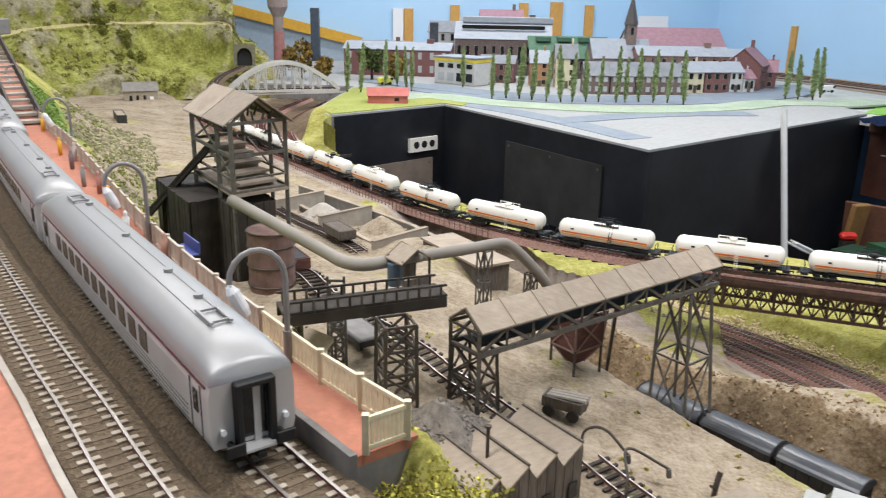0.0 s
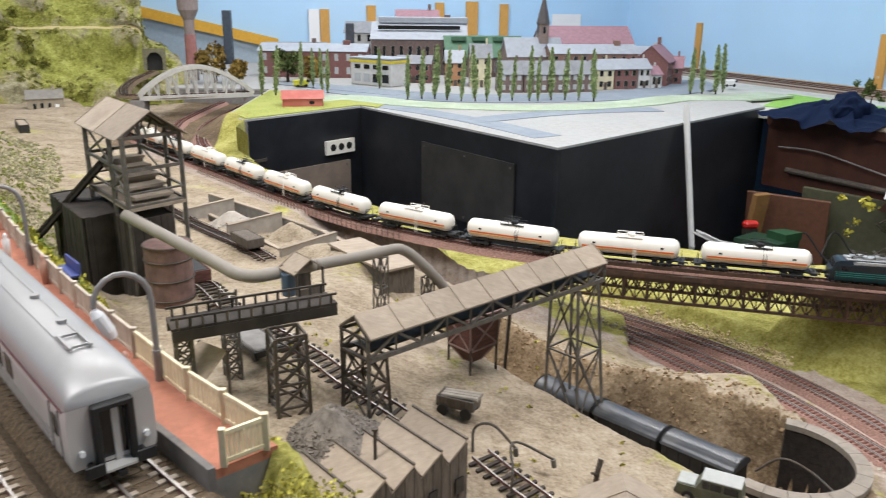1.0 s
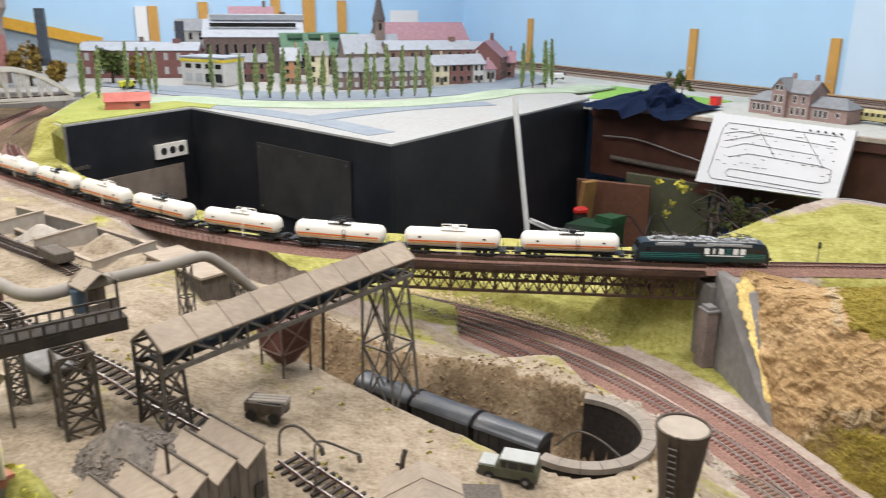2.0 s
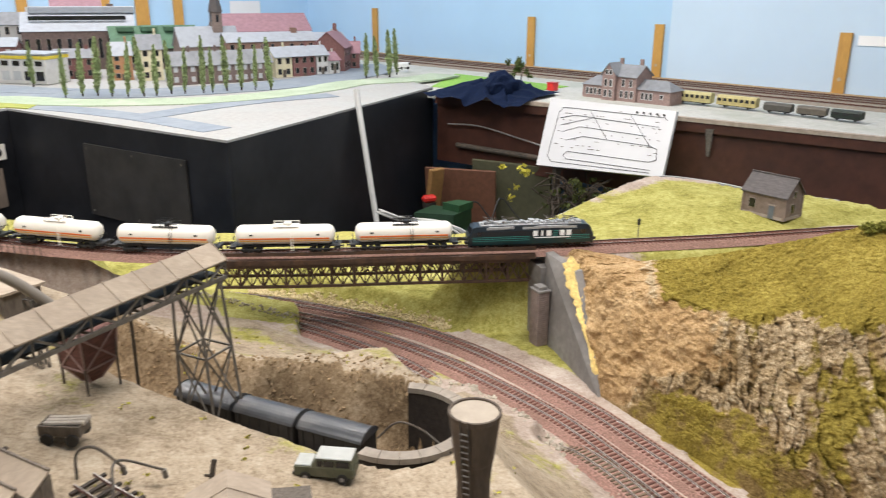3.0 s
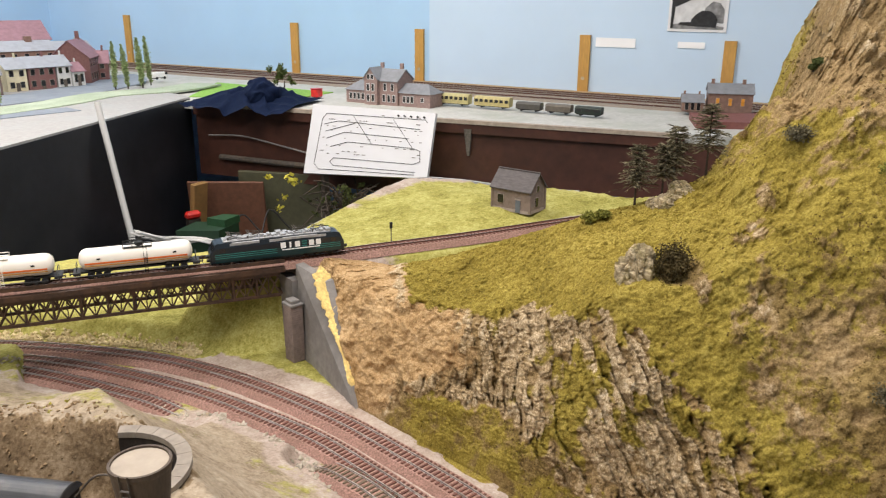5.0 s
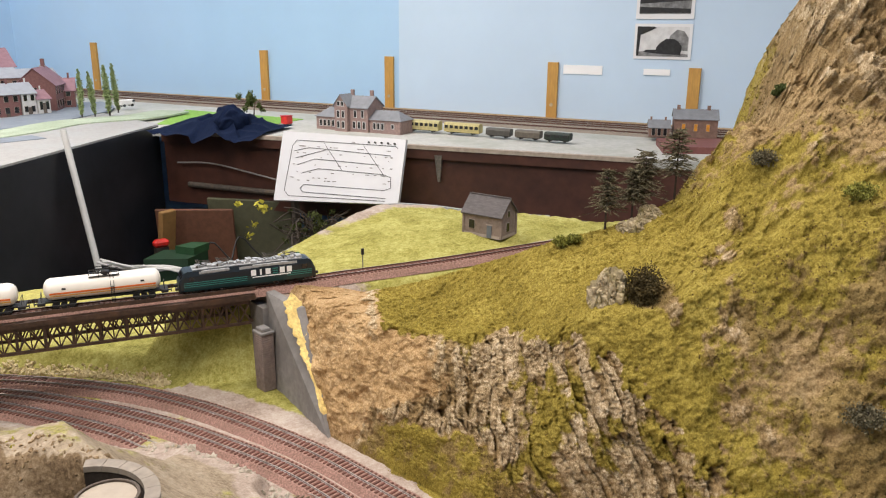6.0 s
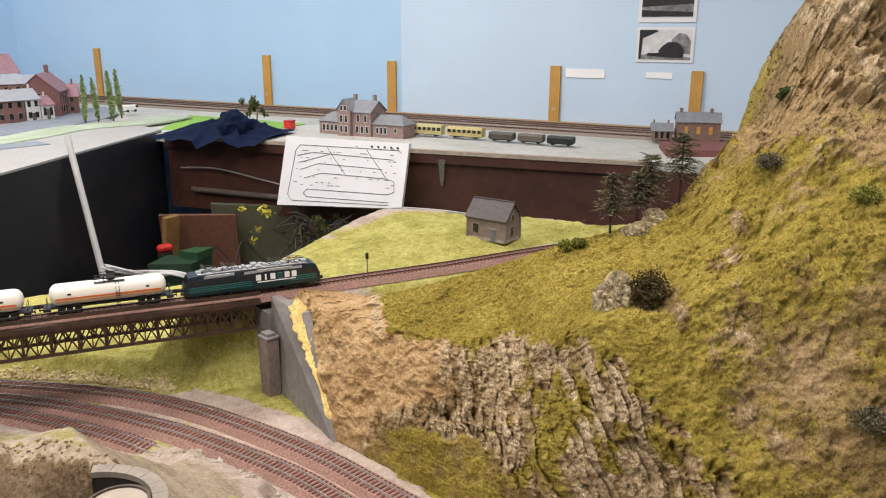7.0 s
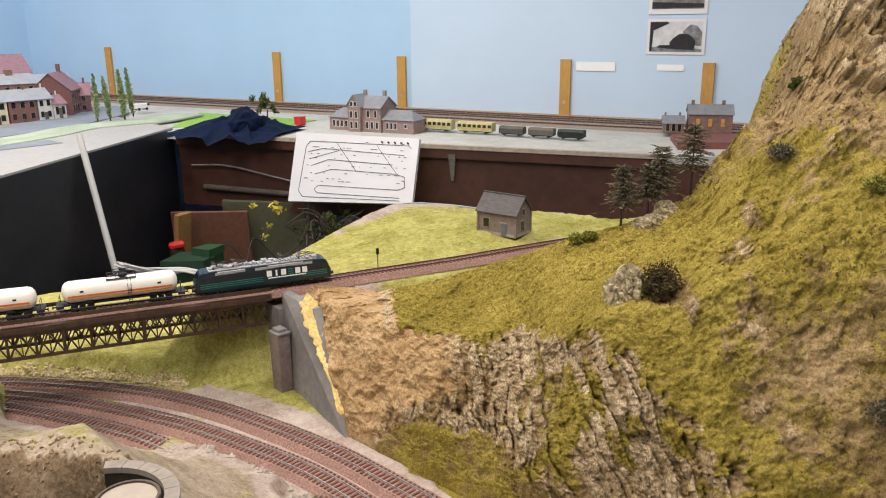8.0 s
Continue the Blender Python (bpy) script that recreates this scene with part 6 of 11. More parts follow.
def board_wall(parent, p0, p1, z0, z1, mat, n, name="board"):
    p0, p1 = Vector(p0), Vector(p1)
    d = (p1 - p0).normalized()
    for i in range(n):
        a, b = p0.lerp(p1, (i + 0.03) / n), p0.lerp(p1, (i + 0.97) / n)
        o = rnd.uniform(-0.0006, 0.0006)
        bm = bmesh.new()
        bar(bm, (a.x - d.y * o, a.y + d.x * o, (z0 + z1) / 2), (b.x - d.y * o, b.y + d.x * o, (z0 + z1) / 2), 0.0018, z1 - z0 - rnd.uniform(0, 0.002))
        part(name, bm, mat, parent)


hall = thing("winding_hall", "blackened timber-boarded hall under the pithead tower", "building")
corners = [tpt(-0.02, 0.0, 0).xy, tpt(0.72, 0.0, 0).xy, tpt(0.72, 1.35, 0).xy, tpt(-0.55, 1.35, 0).xy, tpt(-0.55, 0.35, 0).xy, tpt(-0.02, 0.35, 0).xy]
bm = bmesh.new()
prism(bm, [tuple(c) for c in corners], -0.05, 0.118)
part("body", bm, DARKWOOD, hall)
for a, b in zip(corners, corners[1:] + corners[:1]):
    d = (b - a).normalized()
    o = Vector((d.y, -d.x)) * 0.0016
    board_wall(hall, a + o, b + o, -0.05, 0.1195, DARKWOOD, max(4, int((b - a).length / 0.006)))

# inclined ore conveyor down from the tower
inc = thing("inclined_conveyor", "black lattice inclined conveyor leaning on the tower", "conveyor")
I0, I1 = Vector((-0.185, 0.985, 0.165)), Vector((-0.285, 0.985, 0.060))
for off in (-0.010, 0.010):
    bm = bmesh.new()
    o = Vector((0.0, off, 0))
    n = 9
    lo_ = [I0.lerp(I1, i / n) + o for i in range(n + 1)]
    up_ = [p + Vector((0.006, 0, 0.012)) for p in lo_]
    bar(bm, lo_[0], lo_[-1], 0.002, 0.003)
    bar(bm, up_[0], up_[-1], 0.002, 0.002)
    for i in range(n):
        bar(bm, lo_[i], up_[i], 0.0012)
        bar(bm, lo_[i], up_[i + 1], 0.0012)
    part("side_girder", bm, DARKWOOD, inc)
bm = bmesh.new()
bar(bm, I0 + Vector((0, 0, 0.004)), I1 + Vector((0, 0, 0.004)), 0.018, 0.002)
part("belt", bm, BLACKMAT, inc)
for f in (0.45, 0.98):
    bm = bmesh.new()
    q = I0.lerp(I1, f)
    for off in (-0.010, 0.010):
        bar(bm, (q.x, q.y + off, -0.03), (q.x, q.y + off, q.z), 0.0022)
    part("support", bm, DARKWOOD, inc)

# ---- steam main on its supports, valve cabin, loading bridge ----
pipe = thing("steam_pipe", "thick dusty grey overland pipe with bends", "pipe")
PIPEMAT = plain("dusty_grey_pipe", (0.27, 0.245, 0.21), 0.7, grain=60, vary=0.12, relief=0.15, dirt=(0.19, 0.165, 0.135), dirt_scale=30)
bm = bmesh.new()
tube(bm, smooth_path([(-0.128, 0.853, 0.136), (-0.067, 0.800, 0.124), (-0.020, 0.757, 0.1155), (-0.004, 0.742, 0.1130), (0.014, 0.736, 0.1125), (0.038, 0.750, 0.1125), (0.060, 0.764, 0.1125)], 0.004), 0.0056, 14)
part("west_run", bm, PIPEMAT, pipe, shade=True)
bm = bmesh.new()
tube(bm, smooth_path([(0.060, 0.764, 0.1125), (0.098, 0.796, 0.1090), (0.126, 0.822, 0.1070), (0.140, 0.832, 0.1040), (0.158, 0.838, 0.0880), (0.181, 0.846, 0.060), (0.190, 0.850, 0.040)], 0.004), 0.0052, 14)
part("east_run", bm, PIPEMAT, pipe, shade=True)
for (x, y, zt, zb, w) in ((0.118, 0.815, 0.103, -0.02, 0.0055), (0.165, 0.842, 0.072, -0.03, 0.005)):
    lattice_tower(pipe, quad_at((x, y), Vector((0.7, 0.7)), Vector((-0.7, 0.7)), w, w, zb), quad_at((x, y), Vector((0.7, 0.7)), Vector((-0.7, 0.7)), w * 0.9, w * 0.9, zt), STEELGREY, 4, 0.0016)

cabin = thing("valve_cabin", "small open timber valve cabin with a gabled roof", "cabin")
CU, CV = Vector((0.80, 0.60)), Vector((-0.60, 0.80))
cc = Vector((0.052, 0.742))
for k, q in enumerate(quad_at(cc, CU, CV, 0.0130, 0.011, 0.094)):
    bm = bmesh.new()
    bar(bm, q, q + Vector((0, 0, 0.026)), 0.0022)
    part("post", bm, TIMBER, cabin)
gable_panels(cabin, cc - CV * 0.013, cc + CV * 0.013, 0.016, (0.1285, 0.1285), (0.1180, 0.1180), ROOFWOOD, 1)
bm = bmesh.new()
q = quad_at(cc, CU, CV, 0.013, 0.011, 0.0)
bar(bm, (q[3].x, q[3].y, 0.107), (q[2].x, q[2].y, 0.107), 0.0015, 0.024)
bar(bm, (q[0].x, q[0].y, 0.0985), (q[1].x, q[1].y, 0.0985), 0.0015, 0.008)
part("wall_panel", bm, TIMBER, cabin)
bm = bmesh.new()
lathe_x(bm, [(-0.010, 0.0056), (-0.009, 0.0062), (0.009, 0.0062), (0.010, 0.0056)], 14, Matrix.Translation((0.040, 0.738, 0.1045)) @ Matrix.Rotation(math.pi / 2, 4, "Y"))
tagged(part("blue_drum", bm, plain("dull_blue_drum", (0.08, 0.12, 0.17), 0.6, vary=0.2)), "small dull blue drum in the cabin", "drum")

lb = thing("loading_bridge", "dark timber loading bridge with rail posts on a steel trestle", "bridge")
L0, L1 = Vector((0.080, 0.684)), Vector((-0.034, 0.636))
LZ = 0.019
ld = (L1 - L0).normalized()
ln = Vector((-ld.y, ld.x))
for i in range(30):
    c = L0.lerp(L1, (i + 0.5) / 30)
    bm = bmesh.new()
    bar(bm, (c.x - ln.x * 0.013, c.y - ln.y * 0.013, 0.0925 + LZ), (c.x + ln.x * 0.013, c.y + ln.y * 0.013, 0.0925 + LZ), 0.0045, 0.0018)
    part("plank", bm, DARKWOOD, lb)
for sd in (-1, 1):
    a, b = L0 + ln * sd * 0.012, L1 + ln * sd * 0.012
    bm = bmesh.new()
    bar(bm, (a.x, a.y, 0.0872 + LZ), (b.x, b.y, 0.0872 + LZ), 0.003, 0.008)
    part("beam", bm, DARKWOOD, lb)
    bm = bmesh.new()
    bar(bm, (a.x, a.y, 0.1005 + LZ), (b.x, b.y, 0.1005 + LZ), 0.0014, 0.0016)
    part("handrail", bm, DARKWOOD, lb)
    for i in range(14):
        p = a.lerp(b, (i + 0.5) / 14)
        bm = bmesh.new()
        bar(bm, (p.x, p.y, 0.084 + LZ), (p.x, p.y, 0.1005 + LZ), 0.0018)
        part("rail_post", bm, TIMBER if i % 2 else DARKWOOD, lb)
for (x, y), w, zb in (((0.049, 0.642), 0.0125, 0.026), ((-0.002, 0.690), 0.0060, 0.040), ((-0.026, 0.640), 0.006, 0.045)):
    lattice_tower(lb, quad_at((x, y), -ld, ln, w, w, zb), quad_at((x, y), -ld, ln, w * 0.92, w * 0.92, 0.1015), STEELDARK if w > 0.01 else STEELGREY, 4 if w > 0.01 else 5, 0.0026 if w > 0.01 else 0.0018)
bm = bmesh.new()
for dx in (-0.0065, 0.0065):
    bar(bm, (-0.002 + dx, 0.690, 0.100), (-0.002 + dx, 0.690, 0.118), 0.0018)
bar(bm, (-0.0085, 0.690, 0.1145), (0.0045, 0.690, 0.1145), 0.0018)
part("pipe_cradle", bm, STEELGREY, lb)

# lean-to by the bank
shed = thing("lean_to", "small dusty timber lean-to roof by the bank", "shed")
bm = bmesh.new()
q = [Vector((-0.042, 0.650, 0.060)), Vector((-0.021, 0.665, 0.086)), Vector((0.004, 0.645, 0.086)), Vector((-0.018, 0.630, 0.060))]
vs = [bm.verts.new(p) for p in q] + [bm.verts.new(p - Vector((0, 0, 0.0015))) for p in q]
for f in ((0, 1, 2, 3), (7, 6, 5, 4), (0, 4, 5, 1), (1, 5, 6, 2), (2, 6, 7, 3), (3, 7, 4, 0)):
    bm.faces.new([vs[i] for i in f])
bmesh.ops.recalc_face_normals(bm, faces=bm.faces[:])
part("roof", bm, ROOFWOOD, shed)
for p in q:
    bm = bmesh.new()
    bar(bm, (p.x, p.y, 0.03), (p.x, p.y, p.z), 0.002)
    part("post", bm, TIMBER, shed)

# ---- sawtooth workshop ----
saw = thing("sawtooth_workshop", "grey timber workshop with a dusty sawtooth roof", "workshop")
R_F, R_B = Vector((0.1785, 0.5755)), Vector((0.1420, 0.6250))      # first ridge, front and back
STEP = Vector((-0.0190, -0.0148))
ZR, ZV, ZG = 0.045, 0.033, -0.006
for i in range(5):
    o = STEP * i
    f, b = R_F + o, R_B + o
    vf, vb = f + STEP * 0.78, b + STEP * 0.78
    bm = bmesh.new()
    for pts in ([(b.x, b.y, ZR), (f.x, f.y, ZR), (vf.x, vf.y, ZV), (vb.x, vb.y, ZV)],):
        top = [bm.verts.new(Vector(p) + Vector((0, 0, 0.0016))) for p in pts]
        bot = [bm.verts.new(p) for p in pts]
        bm.faces.new(top)
        bm.faces.new(bot[::-1])
        for k in range(4):
            bm.faces.new((top[k], bot[k], bot[(k + 1) % 4], top[(k + 1) % 4]))
    bmesh.ops.recalc_face_normals(bm, faces=bm.faces[:])
    part("roof_panel", bm, ROOFWOOD, saw)
    nf, nb = R_F + STEP * (i + 1), R_B + STEP * (i + 1)
    bm = bmesh.new()
    pts = [(vb.x, vb.y, ZV), (vf.x, vf.y, ZV), (nf.x, nf.y, ZR), (nb.x, nb.y, ZR)]
    vs = [bm.verts.new(p) for p in pts] + [bm.verts.new(Vector(p) + Vector((0, 0, 0.0012))) for p in pts]
    for fidx in ((3, 2, 1, 0), (4, 5, 6, 7), (0, 1, 5, 4), (1, 2, 6, 5), (2, 3, 7, 6), (3, 0, 4, 7)):
        bm.faces.new([vs[k] for k in fidx])
    bmesh.ops.recalc_face_normals(bm, faces=bm.faces[:])
    part("glazed_slope", bm, ROOFWOOD, saw)
    bm = bmesh.new()
    bar(bm, (b.x, b.y, ZR + 0.002), (f.x, f.y, ZR + 0.002), 0.0016, 0.0016)
    part("ridge_board", bm, TIMBER, saw)
    for j in range(3):
        a0_, a1_ = f.lerp(nf, (j + 0.04) / 3), f.lerp(nf, (j + 0.96) / 3)
        zz = [ZR - 0.001, lerp(ZR, ZV, 0.42) - 0.001, lerp(ZR, ZV, 0.85) - 0.001, ZR - 0.001][j:j + 2]
        bm = bmesh.new()
        vs = []
        for off in (0.0, 0.002):
            vs.append([bm.verts.new((p.x - off * 0.6, p.y + off * 0.8, z)) for p, z in ((a0_, ZG), (a1_, ZG), (a1_, zz[1]), (a0_, zz[0]))])
        bm.faces.new(vs[0])
        bm.faces.new(vs[1][::-1])
        for k in range(4):
            bm.faces.new((vs[0][k], vs[1][k], vs[1][(k + 1) % 4], vs[0][(k + 1) % 4]))
        bmesh.ops.recalc_face_normals(bm, faces=bm.faces[:])
        part("wall_board", bm, TIMBER, saw)
    bm = bmesh.new()
    wc = f.lerp(nf, 0.35)
    dv = Vector((0.63, -0.78)) * 0.0012
    bar(bm, (wc.x + dv.x - 0.003, wc.y + dv.y - 0.0023, 0.014), (wc.x + dv.x + 0.003, wc.y + dv.y + 0.0023, 0.014), 0.001, 0.012)
    part("window", bm, DARKGLASS, saw)
board_wall(saw, R_B, R_F, ZG, ZR - 0.001, TIMBER, 14, "wall_board")
bm = bmesh.new()
cp = (R_F + R_B) / 2 + STEP * 2.4
tube(bm, [(cp.x, cp.y, 0.03), (cp.x, cp.y, 0.062)], 0.0012, 8)
tube(bm, [(cp.x, cp.y, 0.062), (cp.x, cp.y, 0.0635)], 0.0022, 8)
part("stove_pipe", bm, STEELDARK, saw)


# ---- yard tracks, carts, piles ----
def yard_line(pts, step=0.03):
    line = Line([(x, y, 0) for x, y in pts])
    n = max(3, int(line.length / step))
    return Line([(p.x, p.y, drop(p.x, p.y) + 0.0018) for p in [line.at(line.length * i / n) for i in range(n + 1)]])


railway("yard_track", "narrow dark yard track with heavy sleepers", yard_line([(-0.125, 0.985), (-0.083, 0.912), (-0.048, 0.855), (-0.007, 0.795), (0.050, 0.735), (0.086, 0.698), (0.140, 0.662)]), SLEEPER_DARK, BALLAST_BROWN, bed=False, pitch=0.0085)
railway("yard_track", "narrow dark yard track with heavy sleepers", yard_line([(0.195, 0.630), (0.230, 0.580), (0.275, 0.520)]), SLEEPER_DARK, BALLAST_BROWN, bed=False, pitch=0.0085)
railway("yard_track", "narrow dark yard track with heavy sleepers", yard_line([(-0.30, 1.55), (-0.217, 1.433), (-0.132, 1.314), (-0.043, 1.187)]), SLEEPER_DARK, BALLAST_BROWN, bed=False, pitch=0.0095)

gz = drop(0.178, 0.700)
cart = thing("mine_cart", "dark wooden mine wagon standing on the sandy yard", "mine cart", m=pose(0.184, 0.698, gz + 0.0025, 0, 0, -28))
bm = bmesh.new()
for y in (-0.0085, 0.0085):
    box(bm, (0, y, 0.0125), (0.034, 0.0016, 0.009), None, 0.0004)
for x in (-0.0165, 0.0165):
    box(bm, (x, 0, 0.0125), (0.0016, 0.018, 0.009), None, 0.0004)
box(bm, (0, 0, 0.0085), (0.034, 0.018, 0.0016))
part("tub", bm, TIMBER, cart)
bm = bmesh.new()
for y in (-0.004, 0.0005, 0.005):
    tube(bm, [(-0.014, y, 0.0160), (0.019, y + 0.001, 0.0175)], 0.0022, 8)
part("pit_prop", bm, CONCRETE_PALE, cart, "pale pit props laid in the tub")
for sx in (-0.0105, 0.0105):
    for y in (-0.0100, 0.0100):
        bm = bmesh.new()
        lathe_x(bm, [(-0.0012, 0.0045), (-0.0012, 0.0052), (0.0012, 0.0052), (0.0012, 0.0045)], 14, Matrix.Translation((sx, y, 0.0052)) @ Matrix.Rotation(math.pi / 2, 4, "Z"))
        part("wheel", bm, BLACKMAT, cart)


def open_wagon(name, label, x, y, rz, L, mat, load, z=None, h=0.012):
    z = drop(x, y) + 0.004 if z is None else z
    w = thing(name, label, "goods wagon", m=pose(x, y, z, 0, 0, rz))
    bm = bmesh.new()
    box(bm, (0, 0, 0.009), (L, 0.026, 0.004), None, 0.0005)
    for yy in (-0.0128, 0.0128):
        box(bm, (0, yy, 0.009 + h / 2), (L, 0.0014, h))
    for xx in (-L / 2, L / 2):
        box(bm, (xx, 0, 0.009 + h / 2), (0.0014, 0.026, h))
    part("body", bm, mat, w)
    bm = bmesh.new()
    box(bm, (0, 0, 0.009 + h * 0.9), (L - 0.004, 0.0235, 0.003), None, 0.001)
    part("load", bm, load, w)
    for xx in (-L * 0.28, L * 0.28):
        bm = bmesh.new()
        wheelset(bm, xx, 0.005)
        part("wheelset", bm, BLACKMAT, w)
    return w


open_wagon("flat_wagon", "dark flat wagon with a pale grey cover under the loading bridge", 0.012, 0.722, -55, 0.050, WAGONBODY, CONCRETE, h=0.004)
open_wagon("coal_wagon", "rusty open coal wagon on the yard track", -0.088, 0.920, -58, 0.050, HOPPER, WAGONBODY)
open_wagon("hand_wagon", "dusty open wagon in the coal bin", -0.085, 1.248, -56, 0.060, TIMBER, TIMBER)

rnd = random.Random(5)


def heap(name, label, x, y, r, h, mat, n, size, category="pile", zb=None):
    """A heap of lumps over a cone."""
    zb = drop(x, y) - 0.004 if zb is None else zb
    bm = bmesh.new()
    bmesh.ops.create_cone(bm, cap_ends=True, segments=24, radius1=r, radius2=r * 0.1, depth=h, matrix=Matrix.Translation((x, y, zb + h / 2)))
    for v in bm.verts:
        v.co += Vector((noise.noise(v.co * 50), noise.noise(v.co * 50 + Vector((7, 0, 0))), 0)) * r * 0.15
    verts, faces = [tuple(v.co) for v in bm.verts], [tuple(v.index for v in f.verts) for f in bm.faces]
    bm.free()
    for _ in range(n):
        k = math.sqrt(rnd.random())
        a = rnd.uniform(0, 2 * math.pi)
        c = Vector((x + math.cos(a) * r * k, y + math.sin(a) * r * k, zb + h * (1 - k) + rnd.uniform(0, 0.001)))
        s = size * rnd.uniform(0.5, 1.4)
        i0 = len(verts)
        m = Euler([rnd.uniform(0, 6) for _ in range(3)]).to_matrix()
        for d in ((1, 0, 0), (-1, 0, 0), (0, 1, 0), (0, -1, 0), (0, 0, 0.8), (0, 0, -0.8)):
            verts.append(tuple(c + m @ (Vector(d) * s * rnd.uniform(0.7, 1.2))))
        for q in ((0, 2, 4), (2, 1, 4), (1, 3, 4), (3, 0, 4), (2, 0, 5), (1, 2, 5), (3, 1, 5), (0, 3, 5)):
            faces.append(tuple(i0 + k2 for k2 in q))
    me = bpy.data.meshes.new(name)
    me.from_pydata(verts, [], faces)
    return tagged(part(name, me, mat), label, category, kind="stuff")


COAL = plain("grey_brown_coal", (0.155, 0.135, 0.115), 0.8, grain=200, vary=0.5, dirt=(0.25, 0.21, 0.17), dirt_scale=30)
heap("coal_heap", "heap of dusty grey coal lumps by the workshop", 0.084, 0.600, 0.046, 0.036, COAL, 3000, 0.0024, "coal heap")

# parked cross-country car by the pit
tz = drop(0.372, 0.604)
car = thing("off_road_car", "olive green off-road car with a dusty pale roof", "car", m=pose(0.373, 0.607, tz, 0, 0, 148))
OLIVE = plain("dusty_olive_paint", (0.075, 0.080, 0.048), 0.6, grain=100, vary=0.2, dirt=(0.16, 0.15, 0.11), dirt_scale=50)
DUSTROOF = plain("dusty_grey_roof", (0.36, 0.37, 0.35), 0.6, grain=80, vary=0.12)
bm = bmesh.new()
extrude_x(bm, [(-0.0095, 0.005), (-0.0100, 0.0135), (0.0100, 0.0135), (0.0095, 0.005)], -0.0245, 0.0245)
part("body", bm, OLIVE, car)
bm = bmesh.new()
vs = []
for x, z, w in ((-0.024, 0.0135, 0.0098), (-0.0225, 0.0210, 0.0088), (0.0060, 0.0210, 0.0088), (0.0105, 0.0135, 0.0098)):
    vs.append((bm.verts.new((x, -w, z)), bm.verts.new((x, w, z))))
for (a, b), (c, d) in zip(vs, vs[1:]):
    bm.faces.new((a, b, d, c))
bm.faces.new([v[0] for v in vs])
bm.faces.new([v[1] for v in vs][::-1])
bm.faces.new((vs[0][0], vs[-1][0], vs[-1][1], vs[0][1]))
bmesh.ops.recalc_face_normals(bm, faces=bm.faces[:])
part("cabin", bm, OLIVE, car)
bm = bmesh.new()
box(bm, (-0.008, 0, 0.0216), (0.0300, 0.0184, 0.0014), None, 0.0005)
part("roof", bm, DUSTROOF, car)
bm = bmesh.new()
box(bm, (0.0178, 0, 0.0140), (0.0135, 0.0170, 0.0014), None, 0.0005)
part("bonnet", bm, DUSTROOF, car)
for sd in (-1, 1):
    for x0, x1 in ((-0.021, -0.010), (-0.0085, 0.000), (0.0010, 0.0055)):
        bm = bmesh.new()
        box(bm, ((x0 + x1) / 2, sd * 0.00945, 0.0172), (x1 - x0, 0.0006, 0.0050), None)
        part("side_window", bm, DARKGLASS, car)
    bm = bmesh.new()
    tube(bm, [(0.0243, sd * 0.0072, 0.0105), (0.0250, sd * 0.0072, 0.0105)], 0.0014, 10)
    part("headlight", bm, LETTER, car)
    for x in (-0.0150, 0.0155):
        wh = new("wheel")
        wh.parent = car
        bm = bmesh.new()
        lathe_x(bm, [(-0.0018, 0.0032), (-0.0018, 0.0044), (0.0018, 0.0044), (0.0018, 0.0032)], 16, Matrix.Translation((x, sd * 0.0090, 0.0044)) @ Matrix.Rotation(math.pi / 2, 4, "Z"))
        part("tyre", bm, BLACKMAT, wh)
        bm = bmesh.new()
        lathe_x(bm, [(-0.0019, 0.0020), (0.0019, 0.0020)], 10, Matrix.Translation((x, sd * 0.0091, 0.0044)) @ Matrix.Rotation(math.pi / 2, 4, "Z"))
        part("rim", bm, CONCRETE, wh)
bm = bmesh.new()
box(bm, (0.0255, 0, 0.0060), (0.0012, 0.0180, 0.0022), None, 0.0004)
part("bumper", bm, BLACKMAT, car)

# low board roof beside the car
hut2 = thing("board_roof", "pale weathered board roof of a low yard hut", "hut")
hz = drop(0.315, 0.545)
bm = bmesh.new()
prism(bm, [(0.292, 0.569), (0.345, 0.553), (0.335, 0.500), (0.280, 0.515)], hz - 0.004, hz + 0.026)
part("wall_shell", bm, TIMBER, hut2)
gable_panels(hut2, (0.290, 0.575), (0.278, 0.505), 0.030, (hz + 0.042, hz + 0.042), (hz + 0.026, hz + 0.026), ROOFWOOD, 3)

# water tank on its shaft
WT = Vector((0.427, 0.453))
tk = thing("water_tank", "dark brown conical water tank with pale lid and ladder", "water tank")
TANKMAT = plain("dark_brown_tank_wood", (0.060, 0.042, 0.030), 0.7, grain=120, vary=0.35, stretch=(6, 6, 1), dirt=(0.12, 0.09, 0.06), dirt_scale=30)
bz = drop(WT.x, WT.y)
bm = bmesh.new()
prof = [(0.0115, bz - 0.01), (0.0108, 0.045), (0.0122, 0.060), (0.0128, 0.062), (0.0162, 0.0915), (0.0170, 0.0935), (0.0170, 0.0957), (0.0154, 0.0957), (0.0152, 0.0938)]
n = 32
rings = [[bm.verts.new((WT.x + math.cos(2 * math.pi * k / n) * r, WT.y + math.sin(2 * math.pi * k / n) * r, z)) for k in range(n)] for r, z in prof]
for a, b in zip(rings, rings[1:]):
    for k in range(n):
        bm.faces.new((a[k], a[(k + 1) % n], b[(k + 1) % n], b[k]))
bmesh.ops.recalc_face_normals(bm, faces=bm.faces[:])
part("shell", bm, TANKMAT, tk)
bm = bmesh.new()
